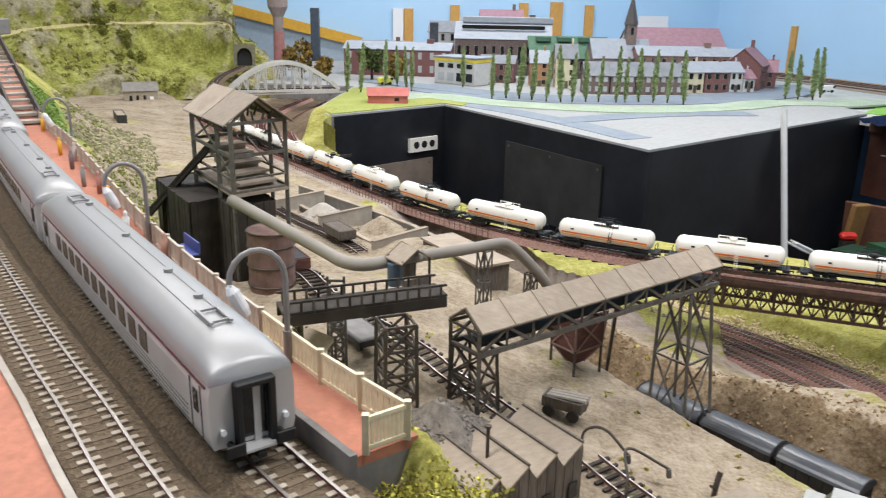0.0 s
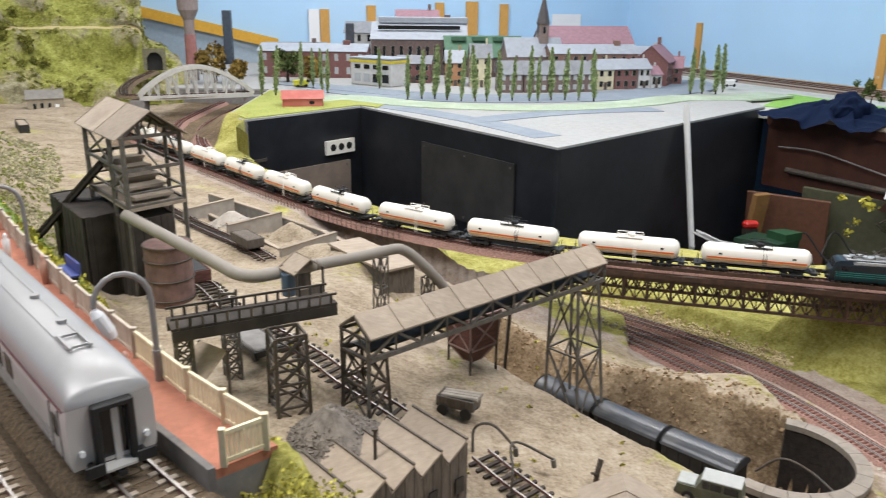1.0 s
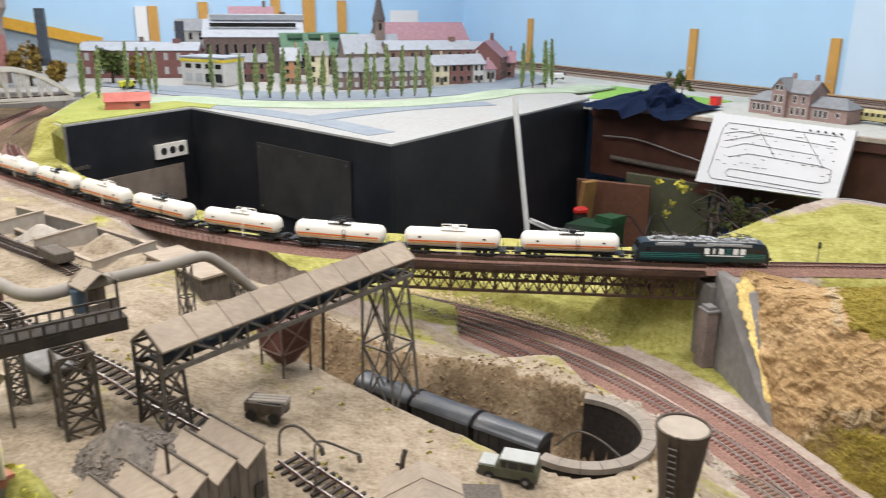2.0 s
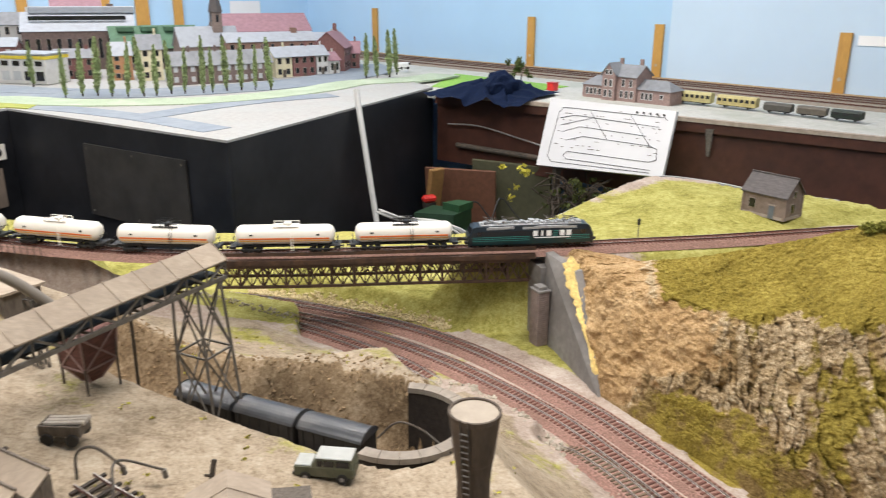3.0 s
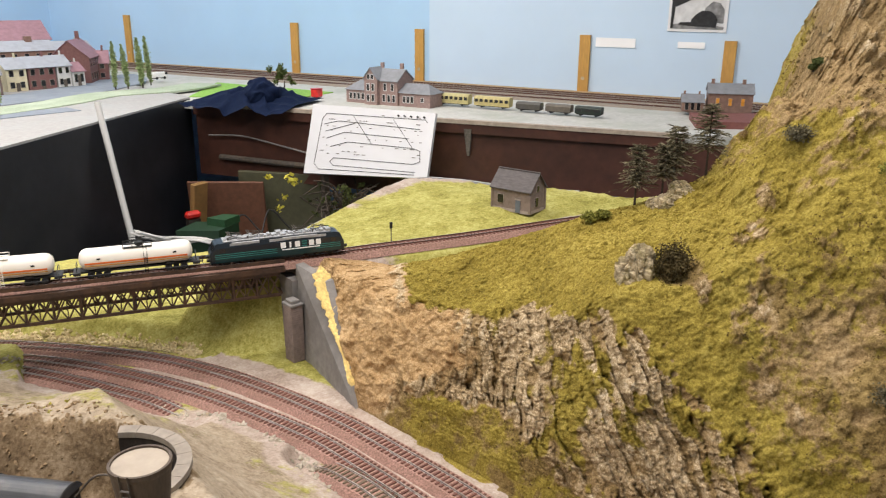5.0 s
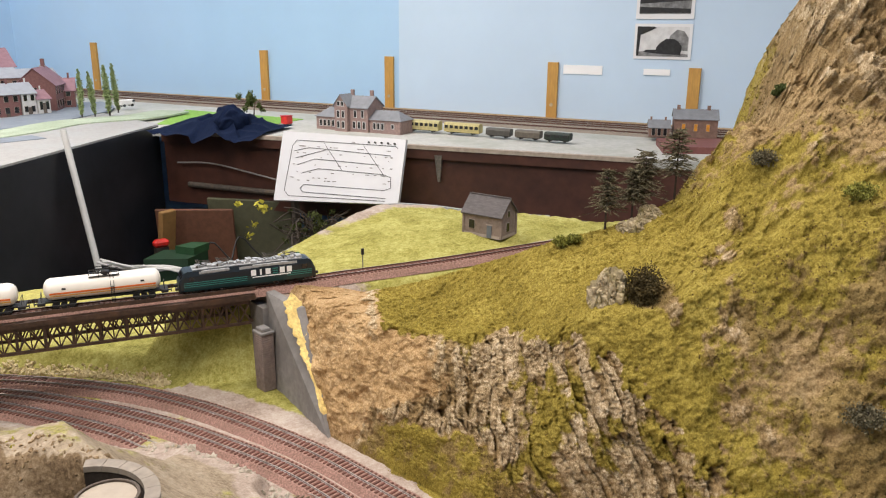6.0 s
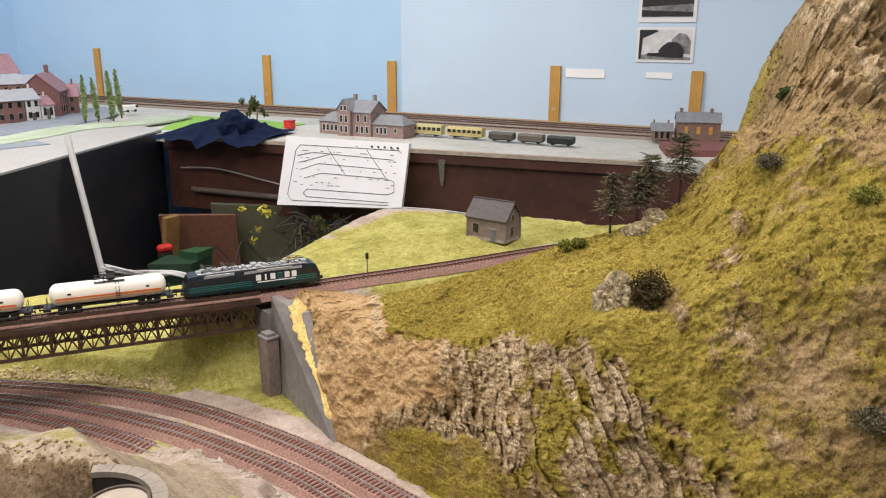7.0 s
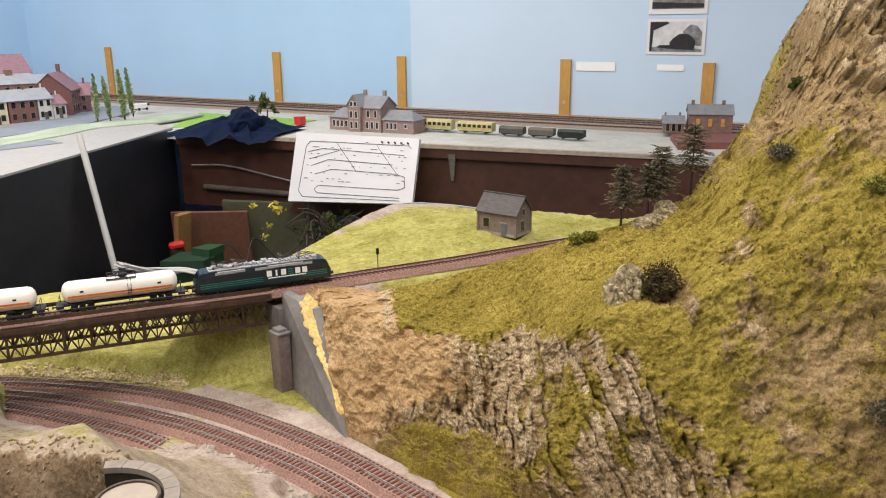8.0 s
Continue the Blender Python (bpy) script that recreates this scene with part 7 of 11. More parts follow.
bmesh.ops.create_cone(bm, cap_ends=True, segments=32, radius1=0.0153, radius2=0.0153, depth=0.001, matrix=Matrix.Translation((WT.x, WT.y, 0.0940)))
part("lid", bm, plain("pale_dusty_tank_lid", (0.35, 0.30, 0.24), 0.8, grain=90, vary=0.12), tk, "pale dusty lid")
ldr = new("ladder")
ldr.parent = tk
la = math.atan2(-0.30, -0.36)
def on_tank(z, off, o=0.0012):
    r = interp(z, [bz, 0.045, 0.060, 0.0915], [0.0115, 0.0108, 0.0122, 0.0162]) + o
    c = Vector((WT.x + math.cos(la) * r, WT.y + math.sin(la) * r, z))
    return c + Vector((-math.sin(la), math.cos(la), 0)) * off
for off in (-0.0026, 0.0026):
    bm = bmesh.new()
    for z0, z1 in ((bz, 0.045), (0.045, 0.060), (0.060, 0.0975)):
        bar(bm, on_tank(z0, off), on_tank(min(z1, 0.097), off), 0.0009)
    part("stile", bm, STEELDARK, ldr)
for i in range(26):
    z = bz + 0.006 + i * 0.0046
    if z < 0.095:
        bm = bmesh.new()
        bar(bm, on_tank(z, -0.0026), on_tank(z, 0.0026), 0.0008)
        part("rung", bm, CONCRETE, ldr)


# ---- coal bins and retaining walls by the main line ----
def low_wall(name, label, pts, z0, z1, thick, mat):
    w = thing(name, label, "wall")
    for a, b in zip(pts, pts[1:]):
        bm = bmesh.new()
        bar(bm, (a[0], a[1], (z0 + z1) / 2), (b[0], b[1], (z0 + z1) / 2), thick, z1 - z0)
        part("panel", bm, mat, w)
        bm = bmesh.new()
        bar(bm, (a[0], a[1], z1 + 0.001), (b[0], b[1], z1 + 0.001), thick + 0.002, 0.002)
        part("coping", bm, ROOFWOOD, w)
    return w


low_wall("bin_wall", "long dusty timber retaining wall of the coal bins", [(-0.215, 1.60), (-0.10, 1.475), (0.02, 1.335), (0.10, 1.205), (0.165, 1.10)], -0.09, -0.022, 0.006, CONCRETE)
low_wall("bin_wall", "inner dusty concrete bin wall", [(-0.155, 1.52), (-0.225, 1.44)], -0.09, -0.012, 0.005, CONCRETE_PALE)
low_wall("bin_wall", "inner dusty concrete bin wall", [(-0.055, 1.41), (-0.130, 1.33)], -0.09, -0.010, 0.005, CONCRETE_PALE)
low_wall("bin_wall", "inner dusty concrete bin wall", [(0.045, 1.285), (-0.030, 1.20)], -0.09, -0.010, 0.005, CONCRETE_PALE)
low_wall("bin_wall", "inner dark timber bin wall", [(-0.185, 1.455), (-0.100, 1.335), (-0.005, 1.20)], -0.08, -0.024, 0.005, TIMBER)
heap("sand_heap", "small heap of pale sand in the bin", -0.03, 1.33, 0.05, 0.030, LAND, 60, 0.003, "sand heap")
heap("sand_heap", "small heap of pale sand in the bin", -0.14, 1.42, 0.05, 0.028, CONCRETE_PALE, 60, 0.003, "sand heap")
shed3 = thing("yard_shed", "low grey shed with a pale dusty flat roof", "shed")
bm = bmesh.new()
prism(bm, [(0.045, 1.165), (0.120, 1.050), (0.160, 1.075), (0.085, 1.190)], -0.055, 0.006)
part("wall_shell", bm, TIMBER, shed3)
bm = bmesh.new()
prism(bm, [(0.041, 1.168), (0.120, 1.044), (0.166, 1.073), (0.086, 1.196)], 0.006, 0.009)
part("roof", bm, ROOFWOOD, shed3)
bm = bmesh.new()
tank_red = thing("rusty_boiler", "big rusty pink standing boiler by the hall", "boiler")
bmesh.ops.create_cone(bm, cap_ends=True, segments=24, radius1=0.023, radius2=0.023, depth=0.062, matrix=Matrix.Translation((-0.094, 0.862, 0.074)))
part("drum", bm, plain("pinkish_rust", (0.19, 0.115, 0.10), 0.8, grain=80, vary=0.3, dirt=(0.09, 0.055, 0.045), dirt_scale=30), tank_red)
bm = bmesh.new()
for z in (0.050, 0.070, 0.090, 0.1045):
    pts = [(-0.094 + math.cos(a) * 0.0236, 0.862 + math.sin(a) * 0.0236, z) for a in [2 * math.pi * k / 24 for k in range(25)]]
    tube(bm, pts, 0.0010, 5, cap=False)
part("hoop", bm, STEELDARK, tank_red)

# line-side fence of the main line
lf = thing("lineside_fence", "thin dark wire fence beside the main line", "fence")
for i in range(60):
    s = s_at_x(MAIN, -0.30) + i * 0.0125
    p = MAIN.side(s, 0.034)
    bm = bmesh.new()
    bar(bm, (p.x, p.y, p.z - 0.006), (p.x, p.y, p.z + 0.010), 0.0012)
    part("post", bm, STEELDARK, lf)
for dz in (0.004, 0.009):
    bm = bmesh.new()
    pts = [MAIN.side(s_at_x(MAIN, -0.30) + i * 0.0125, 0.034) + Vector((0, 0, dz)) for i in range(60)]
    for a, b in zip(pts, pts[1:]):
        bar(bm, a, b, 0.0006)
    part("wire", bm, STEELDARK, lf)


# ---- platform lamps, bench, figures ----
def goose_lamp(x, y, rz, h=0.058, z=0.161):
    l = thing("platform_lamp", "grey gooseneck platform lamp with a white hanging head", "lamp", "platform lamps", pose(x, y, z, 0, 0, rz))
    bm = bmesh.new()
    pts = [(0, 0, 0), (0, 0, h * 0.72)] + [(-0.0125 + 0.0125 * math.cos(a), 0, h * 0.72 + 0.0145 * math.sin(a)) for a in [math.pi * k / 9 for k in range(1, 10)]]
    tube(bm, pts, 0.0014, 8)
    tube(bm, [(0, 0, 0), (0, 0, 0.016)], 0.0021, 8)
    part("post", bm, plain("lamp_post_grey", (0.26, 0.25, 0.24), 0.5, 0.3, vary=0.15) if "lamp_post_grey" not in bpy.data.materials else bpy.data.materials["lamp_post_grey"], l)
    bm = bmesh.new()
    lathe_x(bm, [(0, 0.0016), (0.003, 0.0030), (0.012, 0.0032), (0.016, 0.0022)], 12, Matrix.Translation((-0.025, 0, h * 0.70)) @ Matrix.Rotation(radians(65), 4, "Y"))
    part("lamp_head", bm, PAPER, l, "white lamp head")
    return l


goose_lamp(0.014, 0.449, 25)
goose_lamp(-0.120, 0.629, 25)
goose_lamp(-0.332, 0.963, 25)
goose_lamp(-0.60, 1.37, 25)
bench = thing("bench", "blue platform bench by the fence", "bench", m=pose(-0.083, 0.598, 0.161, 0, 0, -53))
BLUE = plain("dull_blue_paint", (0.045, 0.065, 0.24), 0.5, grain=60, vary=0.15)
bm = bmesh.new()
box(bm, (0, 0, 0.0055), (0.028, 0.006, 0.0014), None, 0.0003)
part("seat", bm, BLUE, bench)
bm = bmesh.new()
box(bm, (0, 0.003, 0.0098), (0.028, 0.0014, 0.0075), None, 0.0003)
part("backrest", bm, BLUE, bench)
for x in (-0.011, 0.011):
    bm = bmesh.new()
    box(bm, (x, 0, 0.0025), (0.0014, 0.005, 0.005))
    part("leg", bm, BLACKMAT, bench)

rnd = random.Random(21)
FIGS = [(-0.140, 0.640, (0.75, 0.75, 0.72)), (-0.163, 0.668, (0.55, 0.28, 0.20)), (-0.185, 0.715, (0.75, 0.36, 0.03)), (-0.215, 0.765, (0.42, 0.20, 0.16)), (-0.240, 0.790, (0.30, 0.28, 0.26)),
        (-0.285, 0.862, (0.20, 0.16, 0.16)), (-0.330, 0.930, (0.75, 0.40, 0.03)), (-0.425, 1.080, (0.75, 0.42, 0.03)), (-0.30, 0.90, (0.5, 0.45, 0.40)), (-0.095, 0.590, (0.5, 0.30, 0.22)), (0.002, 0.440, (0.55, 0.32, 0.25))]
for i, (x, y, col) in enumerate(FIGS):
    bm = bmesh.new()
    tube(bm, [(x, y, 0.161), (x, y, 0.169), (x, y, 0.1755), (x, y, 0.177), (x, y, 0.1785), (x, y, 0.1805)], 0.002, 8, radii=[0.0020, 0.0024, 0.0027, 0.0010, 0.0017, 0.0007])
    tagged(part("figurine", bm, plain("figurine_paint", col, 0.6, vary=0.1), shade=True), "tiny plain painted figurine on the platform", "figurine", "platform figurines")

# end ramp bush by the platform, stump, arched jibs


# ---- foliage ----
def leaves(verts, faces, c, rad, n, size, rnd, squash=(1, 1, 1), shell=0.35):
    """Adds n small leaf cards round c inside an uneven ball."""
    c = Vector(c)
    for _ in range(n):
        d = Vector((rnd.gauss(0, 1), rnd.gauss(0, 1), rnd.gauss(0, 1))).normalized()
        k = (shell + (1 - shell) * rnd.random()) * (0.75 + 0.5 * noise.noise(d * 2.3 + c * 40))
        p = c + Vector((d.x * squash[0], d.y * squash[1], d.z * squash[2])) * rad * k
        m = Euler([rnd.uniform(0, 6.28) for _ in range(3)]).to_matrix()
        s = size * rnd.uniform(0.6, 1.4)
        i0 = len(verts)
        for q in ((-1, -0.6, 0), (1, -0.5, 0.3), (0.8, 0.7, 0), (-0.9, 0.6, -0.3)):
            verts.append(tuple(p + m @ (Vector(q) * s)))
        faces.append((i0, i0 + 1, i0 + 2, i0 + 3))


def from_lists(name, verts, faces, mat, parent=None):
    me = bpy.data.meshes.new(name)
    me.from_pydata(verts, [], faces)
    return part(name, me, mat, parent)


def leafmat(name, col, dark=0.45, light=1.7):
    mat, nt, b = nodes_of(name)
    g = nt.nodes.new("ShaderNodeNewGeometry")
    c = ramp(nt, g.outputs["Random Per Island"], [(0, tuple(v * dark for v in col)), (0.5, col), (1, tuple(min(1, v * light) for v in col))])
    nt.links.new(c, b.inputs["Base Color"])
    b.inputs["Roughness"].default_value = 0.9
    b.inputs["Specular IOR Level"].default_value = 0.1
    return mat


LEAF_OLIVE = leafmat("olive_foam_leaf", (0.20, 0.20, 0.045))
LEAF_GREEN = leafmat("dark_green_leaf", (0.075, 0.095, 0.032))
LEAF_PINE = leafmat("dusty_pine_needle", (0.13, 0.115, 0.072))
LEAF_POPLAR = leafmat("poplar_green_leaf", (0.26, 0.325, 0.15), 0.75, 1.3)
LEAF_YELLOW = leafmat("yellow_green_tuft", (0.36, 0.33, 0.06))
LEAF_BROWN = leafmat("autumn_brown_leaf", (0.22, 0.15, 0.04))
BARK = plain("dark_bark", (0.05, 0.038, 0.028), 0.9, grain=150, vary=0.4)


def bush(x, y, z, r, mat, label, n=260, size=0.0028, squash=(1, 1, 0.75), name="bush", category="bush", seed=1):
    v, f = [], []
    leaves(v, f, (x, y, z + r * squash[2] * 0.55), r, n, size, random.Random(seed), squash)
    b = thing(name, label, category)
    from_lists("crown", v, f, mat, b)
    bm = bmesh.new()
    tube(bm, [(x, y, z - 0.004), (x + r * 0.1, y, z + r * 0.5)], 0.0012, 6)
    part("stem", bm, BARK, b)
    return b


def hill_at(r, f):
    z, _, _ = hill_z(np.array([[r]]), np.array([[f]]))
    return Vector((EYE_END.x + FWD.x * f + RGT.x * r, EYE_END.y + FWD.y * f + RGT.y * r, float(z[0, 0])))


def conifer(p, h, seed, m=None):
    rnd2 = random.Random(seed)
    t = thing("pine_tree", "dusty dark green model pine tree on the hill crest", "tree", "pines on the hill")
    bm = bmesh.new()
    tube(bm, [(p.x, p.y, p.z - 0.006), (p.x, p.y, p.z + h * 0.5), (p.x, p.y, p.z + h)], 0.001, 6, radii=[0.0018, 0.0012, 0.0003])
    part("trunk", bm, BARK, t)
    v, f = [], []
    for k in range(15):
        z = p.z + h * (0.36 + 0.61 * k / 14 + rnd2.uniform(-0.015, 0.015))
        reach_ = h * 0.25 * (1 - k / 16.0) ** 0.65 * rnd2.uniform(0.72, 1.15) + 0.002
        for j in range(12):
            a = 6.28 * (j + rnd2.uniform(-0.4, 0.4)) / 12 + k * 0.7
            out = Vector((math.cos(a), math.sin(a), rnd2.uniform(-0.45, 0.05) + 0.02 * k))
            across = Vector((-math.sin(a), math.cos(a), 0))
            far = rnd2.choice((0.45, 0.8, 1.0, 1.15)) * rnd2.uniform(0.85, 1.1)
            for q_ in range(20):
                w_ = (q_ + rnd2.random()) / 16 * far
                root = Vector((p.x, p.y, z)) + out * reach_ * w_
                way_ = (out + across * rnd2.uniform(-1.1, 1.1) + Vector((0, 0, rnd2.uniform(-0.5, 0.3)))).normalized() * rnd2.uniform(0.0030, 0.0055)
                thick_ = Vector((rnd2.gauss(0, 1), rnd2.gauss(0, 1), rnd2.gauss(0, 1))).normalized() * 0.0006
                i0 = len(v)
                v.extend([tuple(root - thick_), tuple(root + thick_), tuple(root + way_ + thick_ * 0.4), tuple(root + way_ - thick_ * 0.4)])
                f.append((i0, i0 + 1, i0 + 2, i0 + 3))
    from_lists("crown", v, f, LEAF_PINE, t)


for (r, f, h, sd) in ((0.225, 0.963, 0.075, 1), (0.258, 0.963, 0.063, 2), (0.274, 0.972, 0.082, 3), (0.310, 0.963, 0.086, 4)):
    conifer(hill_at(r, f) + Vector((0, 0, 0.002)), h, sd)
for (r, f, rad, mat, lab) in ((0.379, 0.873, 0.022, LEAF_PINE, "low dark green bush on the hill slope"), (0.170, 0.955, 0.015, LEAF_OLIVE, "low olive bush by the crest"), (0.185, 0.955, 0.012, LEAF_OLIVE, "low olive bush by the crest"),
                              (0.395, 0.630, 0.026, LEAF_PINE, "dark green bush low on the slope"), (0.437, 0.770, 0.022, LEAF_OLIVE, "olive-brown bush in a hollow of the slope"), (0.422, 0.945, 0.011, LEAF_GREEN, "small green bush on the crag"), (0.418, 0.95, 0.008, LEAF_GREEN, "small green bush on the crag")):
    p = hill_at(r, f)
    bush(p.x, p.y, p.z, rad, mat, lab, 1900, 0.0009, (1, 1, 0.55), seed=int(r * 1000))


# rock knob on the slope
def boulder(p, s, seed, label, mat):
    bm = bmesh.new()
    bmesh.ops.create_icosphere(bm, subdivisions=5, radius=1.0)
    co = np.array([v.co for v in bm.verts])
    ang = np.arctan2(co[:, 1], co[:, 0])
    q1, t1, g1 = blocks(ang * 1.6 + co[:, 2] * 0.5, co[:, 2] * 1.3, seed)
    q2, t2, g2 = blocks(ang * 4.2 + co[:, 2] * 0.8, co[:, 2] * 3.2, seed + 5)
    k = 0.86 + 0.34 * q1 + 0.18 * q2 + 0.10 * t2 - 0.16 * sm(0.2, 0.0, g1) - 0.10 * sm(0.2, 0.0, g2)
    for v, kk in zip(bm.verts, k):
        v.co = Vector((v.co.x * s[0] * kk, v.co.y * s[1] * kk, v.co.z * s[2] * (0.6 + 0.4 * kk))) + Vector(p)
    return tagged(part("rock_knob", bm, mat), label, "rock")


ROCKMAT = plain("pale_ochre_rock", (0.40, 0.33, 0.21), 0.9, grain=140, vary=0.5, relief=0.9, dist=0.003, dirt=(0.20, 0.165, 0.045), dirt_scale=55, dirt_amount=0.8)
boulder(hill_at(0.203, 0.826) + Vector((0, 0, -0.006)), (0.023, 0.024, 0.038), 2, "pale jagged rock knob in the grass slope", ROCKMAT)
boulder(hill_at(0.190, 0.815) + Vector((0, 0, -0.010)), (0.011, 0.013, 0.020), 6, "smaller mossy rock beside the pale knob", ROCKMAT)
for r, f, sz, sd in ((0.262, 0.945, 0.016, 3), (0.278, 0.955, 0.018, 9), (0.248, 0.955, 0.012, 14)):
    boulder(hill_at(r, f) + Vector((0, 0, -0.004)), (sz, sz, sz * 0.9), sd, "pale plaster rock on the hill crest behind the pines", ROCKMAT)
LEAF_BRUSH = leafmat("dark_brown_brushwood", (0.075, 0.058, 0.026), 0.5, 1.6)
p = hill_at(0.236, 0.812)
bush(p.x, p.y, p.z - 0.016, 0.033, LEAF_BRUSH, "dark brown brushwood clump beside the pale knob", 5200, 0.0010, (0.9, 0.9, 1.0), seed=62)
v, f = [], []
rh_ = random.Random(77)
for i in range(52000):
    a_, b_ = rh_.randrange(8, NF), rh_.randrange(NR)
    if hgrass[a_, b_] < 0.35 + 0.3 * rh_.random():
        continue
    leaves(v, f, P[a_, b_], 0.0028, 4, 0.00062, rh_, (1, 1, 0.40))
tagged(from_lists("hill_flock", v, f, leafmat("olive_brown_flock", (0.262, 0.200, 0.038), 0.72, 1.4)), "coarse olive-brown grass flock on the hill", "grass", kind="stuff")
v, f = [], []
for i in range(16000):
    a_, b_ = rh_.randrange(8, NF), rh_.randrange(NR // 3, NR)
    if dry[a_, b_] < 0.30 + 0.4 * rh_.random():
        continue
    leaves(v, f, P[a_, b_], 0.0034, 4, 0.0009, rh_, (1, 1, 0.45))
tagged(from_lists("dry_flock", v, f, leafmat("dry_brown_flock", (0.16, 0.108, 0.040), 0.5, 1.7)), "dry brown moss flock on the hill", "grass", kind="stuff")
# edge stones and yellow foam strip by the abutment
rnd3 = random.Random(8)
bm = bmesh.new()
foam_rings = []
for i in range(70):
    k = i / 69
    c = Vector((0.900, 1.034, -0.066)).lerp(Vector((0.864, 0.905, -0.184)), k)
    wide_ = lerp(0.0165, 0.0050, min(1.0, k * 1.35))
    row = []
    for j in range(14):
        a_ = 2 * math.pi * j / 14
        d_ = Vector((math.cos(a_), math.sin(a_) * 0.55, math.sin(a_) * 0.75))
        row.append(bm.verts.new(c + d_ * wide_ * (0.9 + 0.55 * noise.fractal((c + d_ * 0.01) * 120.0, 0.9, 2.0, 3))))
    foam_rings.append(row)
for ra, rb in zip(foam_rings, foam_rings[1:]):
    for j in range(14):
        bm.faces.new((ra[j], ra[(j + 1) % 14], rb[(j + 1) % 14], rb[j]))
bm.faces.new(foam_rings[0][::-1])
bm.faces.new(foam_rings[-1])
bmesh.ops.recalc_face_normals(bm, faces=bm.faces[:])
o = part("foam_strip", bm, plain("yellow_foam_edge", (0.74, 0.57, 0.21), 0.9, grain=220, vary=0.35, relief=0.8, dirt=(0.55, 0.38, 0.14), dirt_scale=60))
tagged(o, "strip of yellow foam along the abutment edge", "foam strip", kind="stuff")
# crumbled pale foam at the foot of the far bank
v, f = [], []
for i in range(700):
    s_ = LOW_A.length * rnd3.uniform(0.08, 0.34)
    q = LOW_A.side(s_, -rnd3.uniform(0.034, 0.052 + 0.016 * rnd3.random()))
    sz = rnd3.uniform(0.0020, 0.0052)
    i0 = len(v)
    m = Euler([rnd3.uniform(0, 6) for _ in range(3)]).to_matrix()
    for d in ((1, 0, 0), (-1, 0, 0), (0, 1, 0), (0, -1, 0), (0, 0, 0.8), (0, 0, -0.8)):
        v.append(tuple(Vector((q.x, q.y, drop(q.x, q.y) + 0.001)) + m @ (Vector(d) * sz * rnd3.uniform(0.7, 1.3))))
    for t_ in ((0, 2, 4), (2, 1, 4), (1, 3, 4), (3, 0, 4), (2, 0, 5), (1, 2, 5), (3, 1, 5), (0, 3, 5)):
        f.append(tuple(i0 + k2 for k2 in t_))
tagged(from_lists("foam_crumbs", v, f, plain("pale_yellow_crumb", (0.60, 0.50, 0.29), 0.9, grain=150, vary=0.25)), "pale yellow foam crumbs along the far bank's foot", "foam crumbs", kind="stuff")
# rubble along the lower line
v, f = [], []
for i in range(420):
    s = rnd3.uniform(0.0, 0.72) * LOW_B.length
    q = LOW_B.side(s, rnd3.uniform(0.030, 0.058))
    z = drop(q.x, q.y)
    sz = rnd3.uniform(0.0015, 0.0058)
    i0 = len(v)
    m = Euler([rnd3.uniform(0, 6) for _ in range(3)]).to_matrix()
    for d in ((1, 0, 0), (-1, 0, 0), (0, 1, 0), (0, -1, 0), (0, 0, 0.8), (0, 0, -0.8)):
        v.append(tuple(Vector((q.x, q.y, z)) + m @ (Vector(d) * sz * rnd3.uniform(0.7, 1.3))))
    for t_ in ((0, 2, 4), (2, 1, 4), (1, 3, 4), (3, 0, 4), (2, 0, 5), (1, 2, 5), (3, 1, 5), (0, 3, 5)):
        f.append(tuple(i0 + k2 for k2 in t_))
tagged(from_lists("rubble", v, f, plain("pale_rubble_stone", (0.40, 0.36, 0.29), 0.9, grain=150, vary=0.3)), "pale rubble stones along the lower track edge", "rubble", kind="stuff")

# clods on the earth bank and grass tufts over the yard
v, f = [], []
for i in range(900):
    s_ = rnd3.uniform(0.08, CUT_LEN + 0.01)
    n_ = rnd3.uniform(0.030, 0.105)
    q = CUT_A + CUT_D * s_ + CUT_N * n_
    z = drop(q.x, q.y)
    sz = rnd3.uniform(0.0008, 0.0034)
    i0 = len(v)
    m = Euler([rnd3.uniform(0, 6) for _ in range(3)]).to_matrix()
    for d in ((1, 0, 0), (-1, 0, 0), (0, 1, 0), (0, -1, 0), (0, 0, 0.7), (0, 0, -0.7)):
        v.append(tuple(Vector((q.x, q.y, z)) + m @ (Vector(d) * sz * rnd3.uniform(0.6, 1.3))))
    for t_ in ((0, 2, 4), (2, 1, 4), (1, 3, 4), (3, 0, 4), (2, 0, 5), (1, 2, 5), (3, 1, 5), (0, 3, 5)):
        f.append(tuple(i0 + k2 for k2 in t_))
tagged(from_lists("earth_clods", v, f, plain("brown_earth_clod", (0.24, 0.165, 0.09), 0.95, grain=150, vary=0.45)), "loose brown earth clods on the cut's bank", "earth clods", kind="stuff")
v, f = [], []
for i in range(260):
    x, y = rnd3.uniform(0.02, 0.60), rnd3.uniform(0.52, 1.22)
    if noise.noise(Vector((x * 9, y * 9, 2.0))) < 0.12:
        continue
    leaves(v, f, (x, y, drop(x, y)), rnd3.uniform(0.003, 0.008), 14, 0.0013, rnd3, (1, 1, 0.3))
v2, f2 = [], []
for i in range(1100):
    k = rnd3.uniform(0.25, 0.80)
    p = FENCE_LINE.side(FENCE_LINE.length * k, rnd3.uniform(0.006, 0.055))
    leaves(v2, f2, (p.x, p.y, drop(p.x, p.y)), rnd3.uniform(0.004, 0.008), 16, 0.0010, rnd3, (1, 1, 0.45))
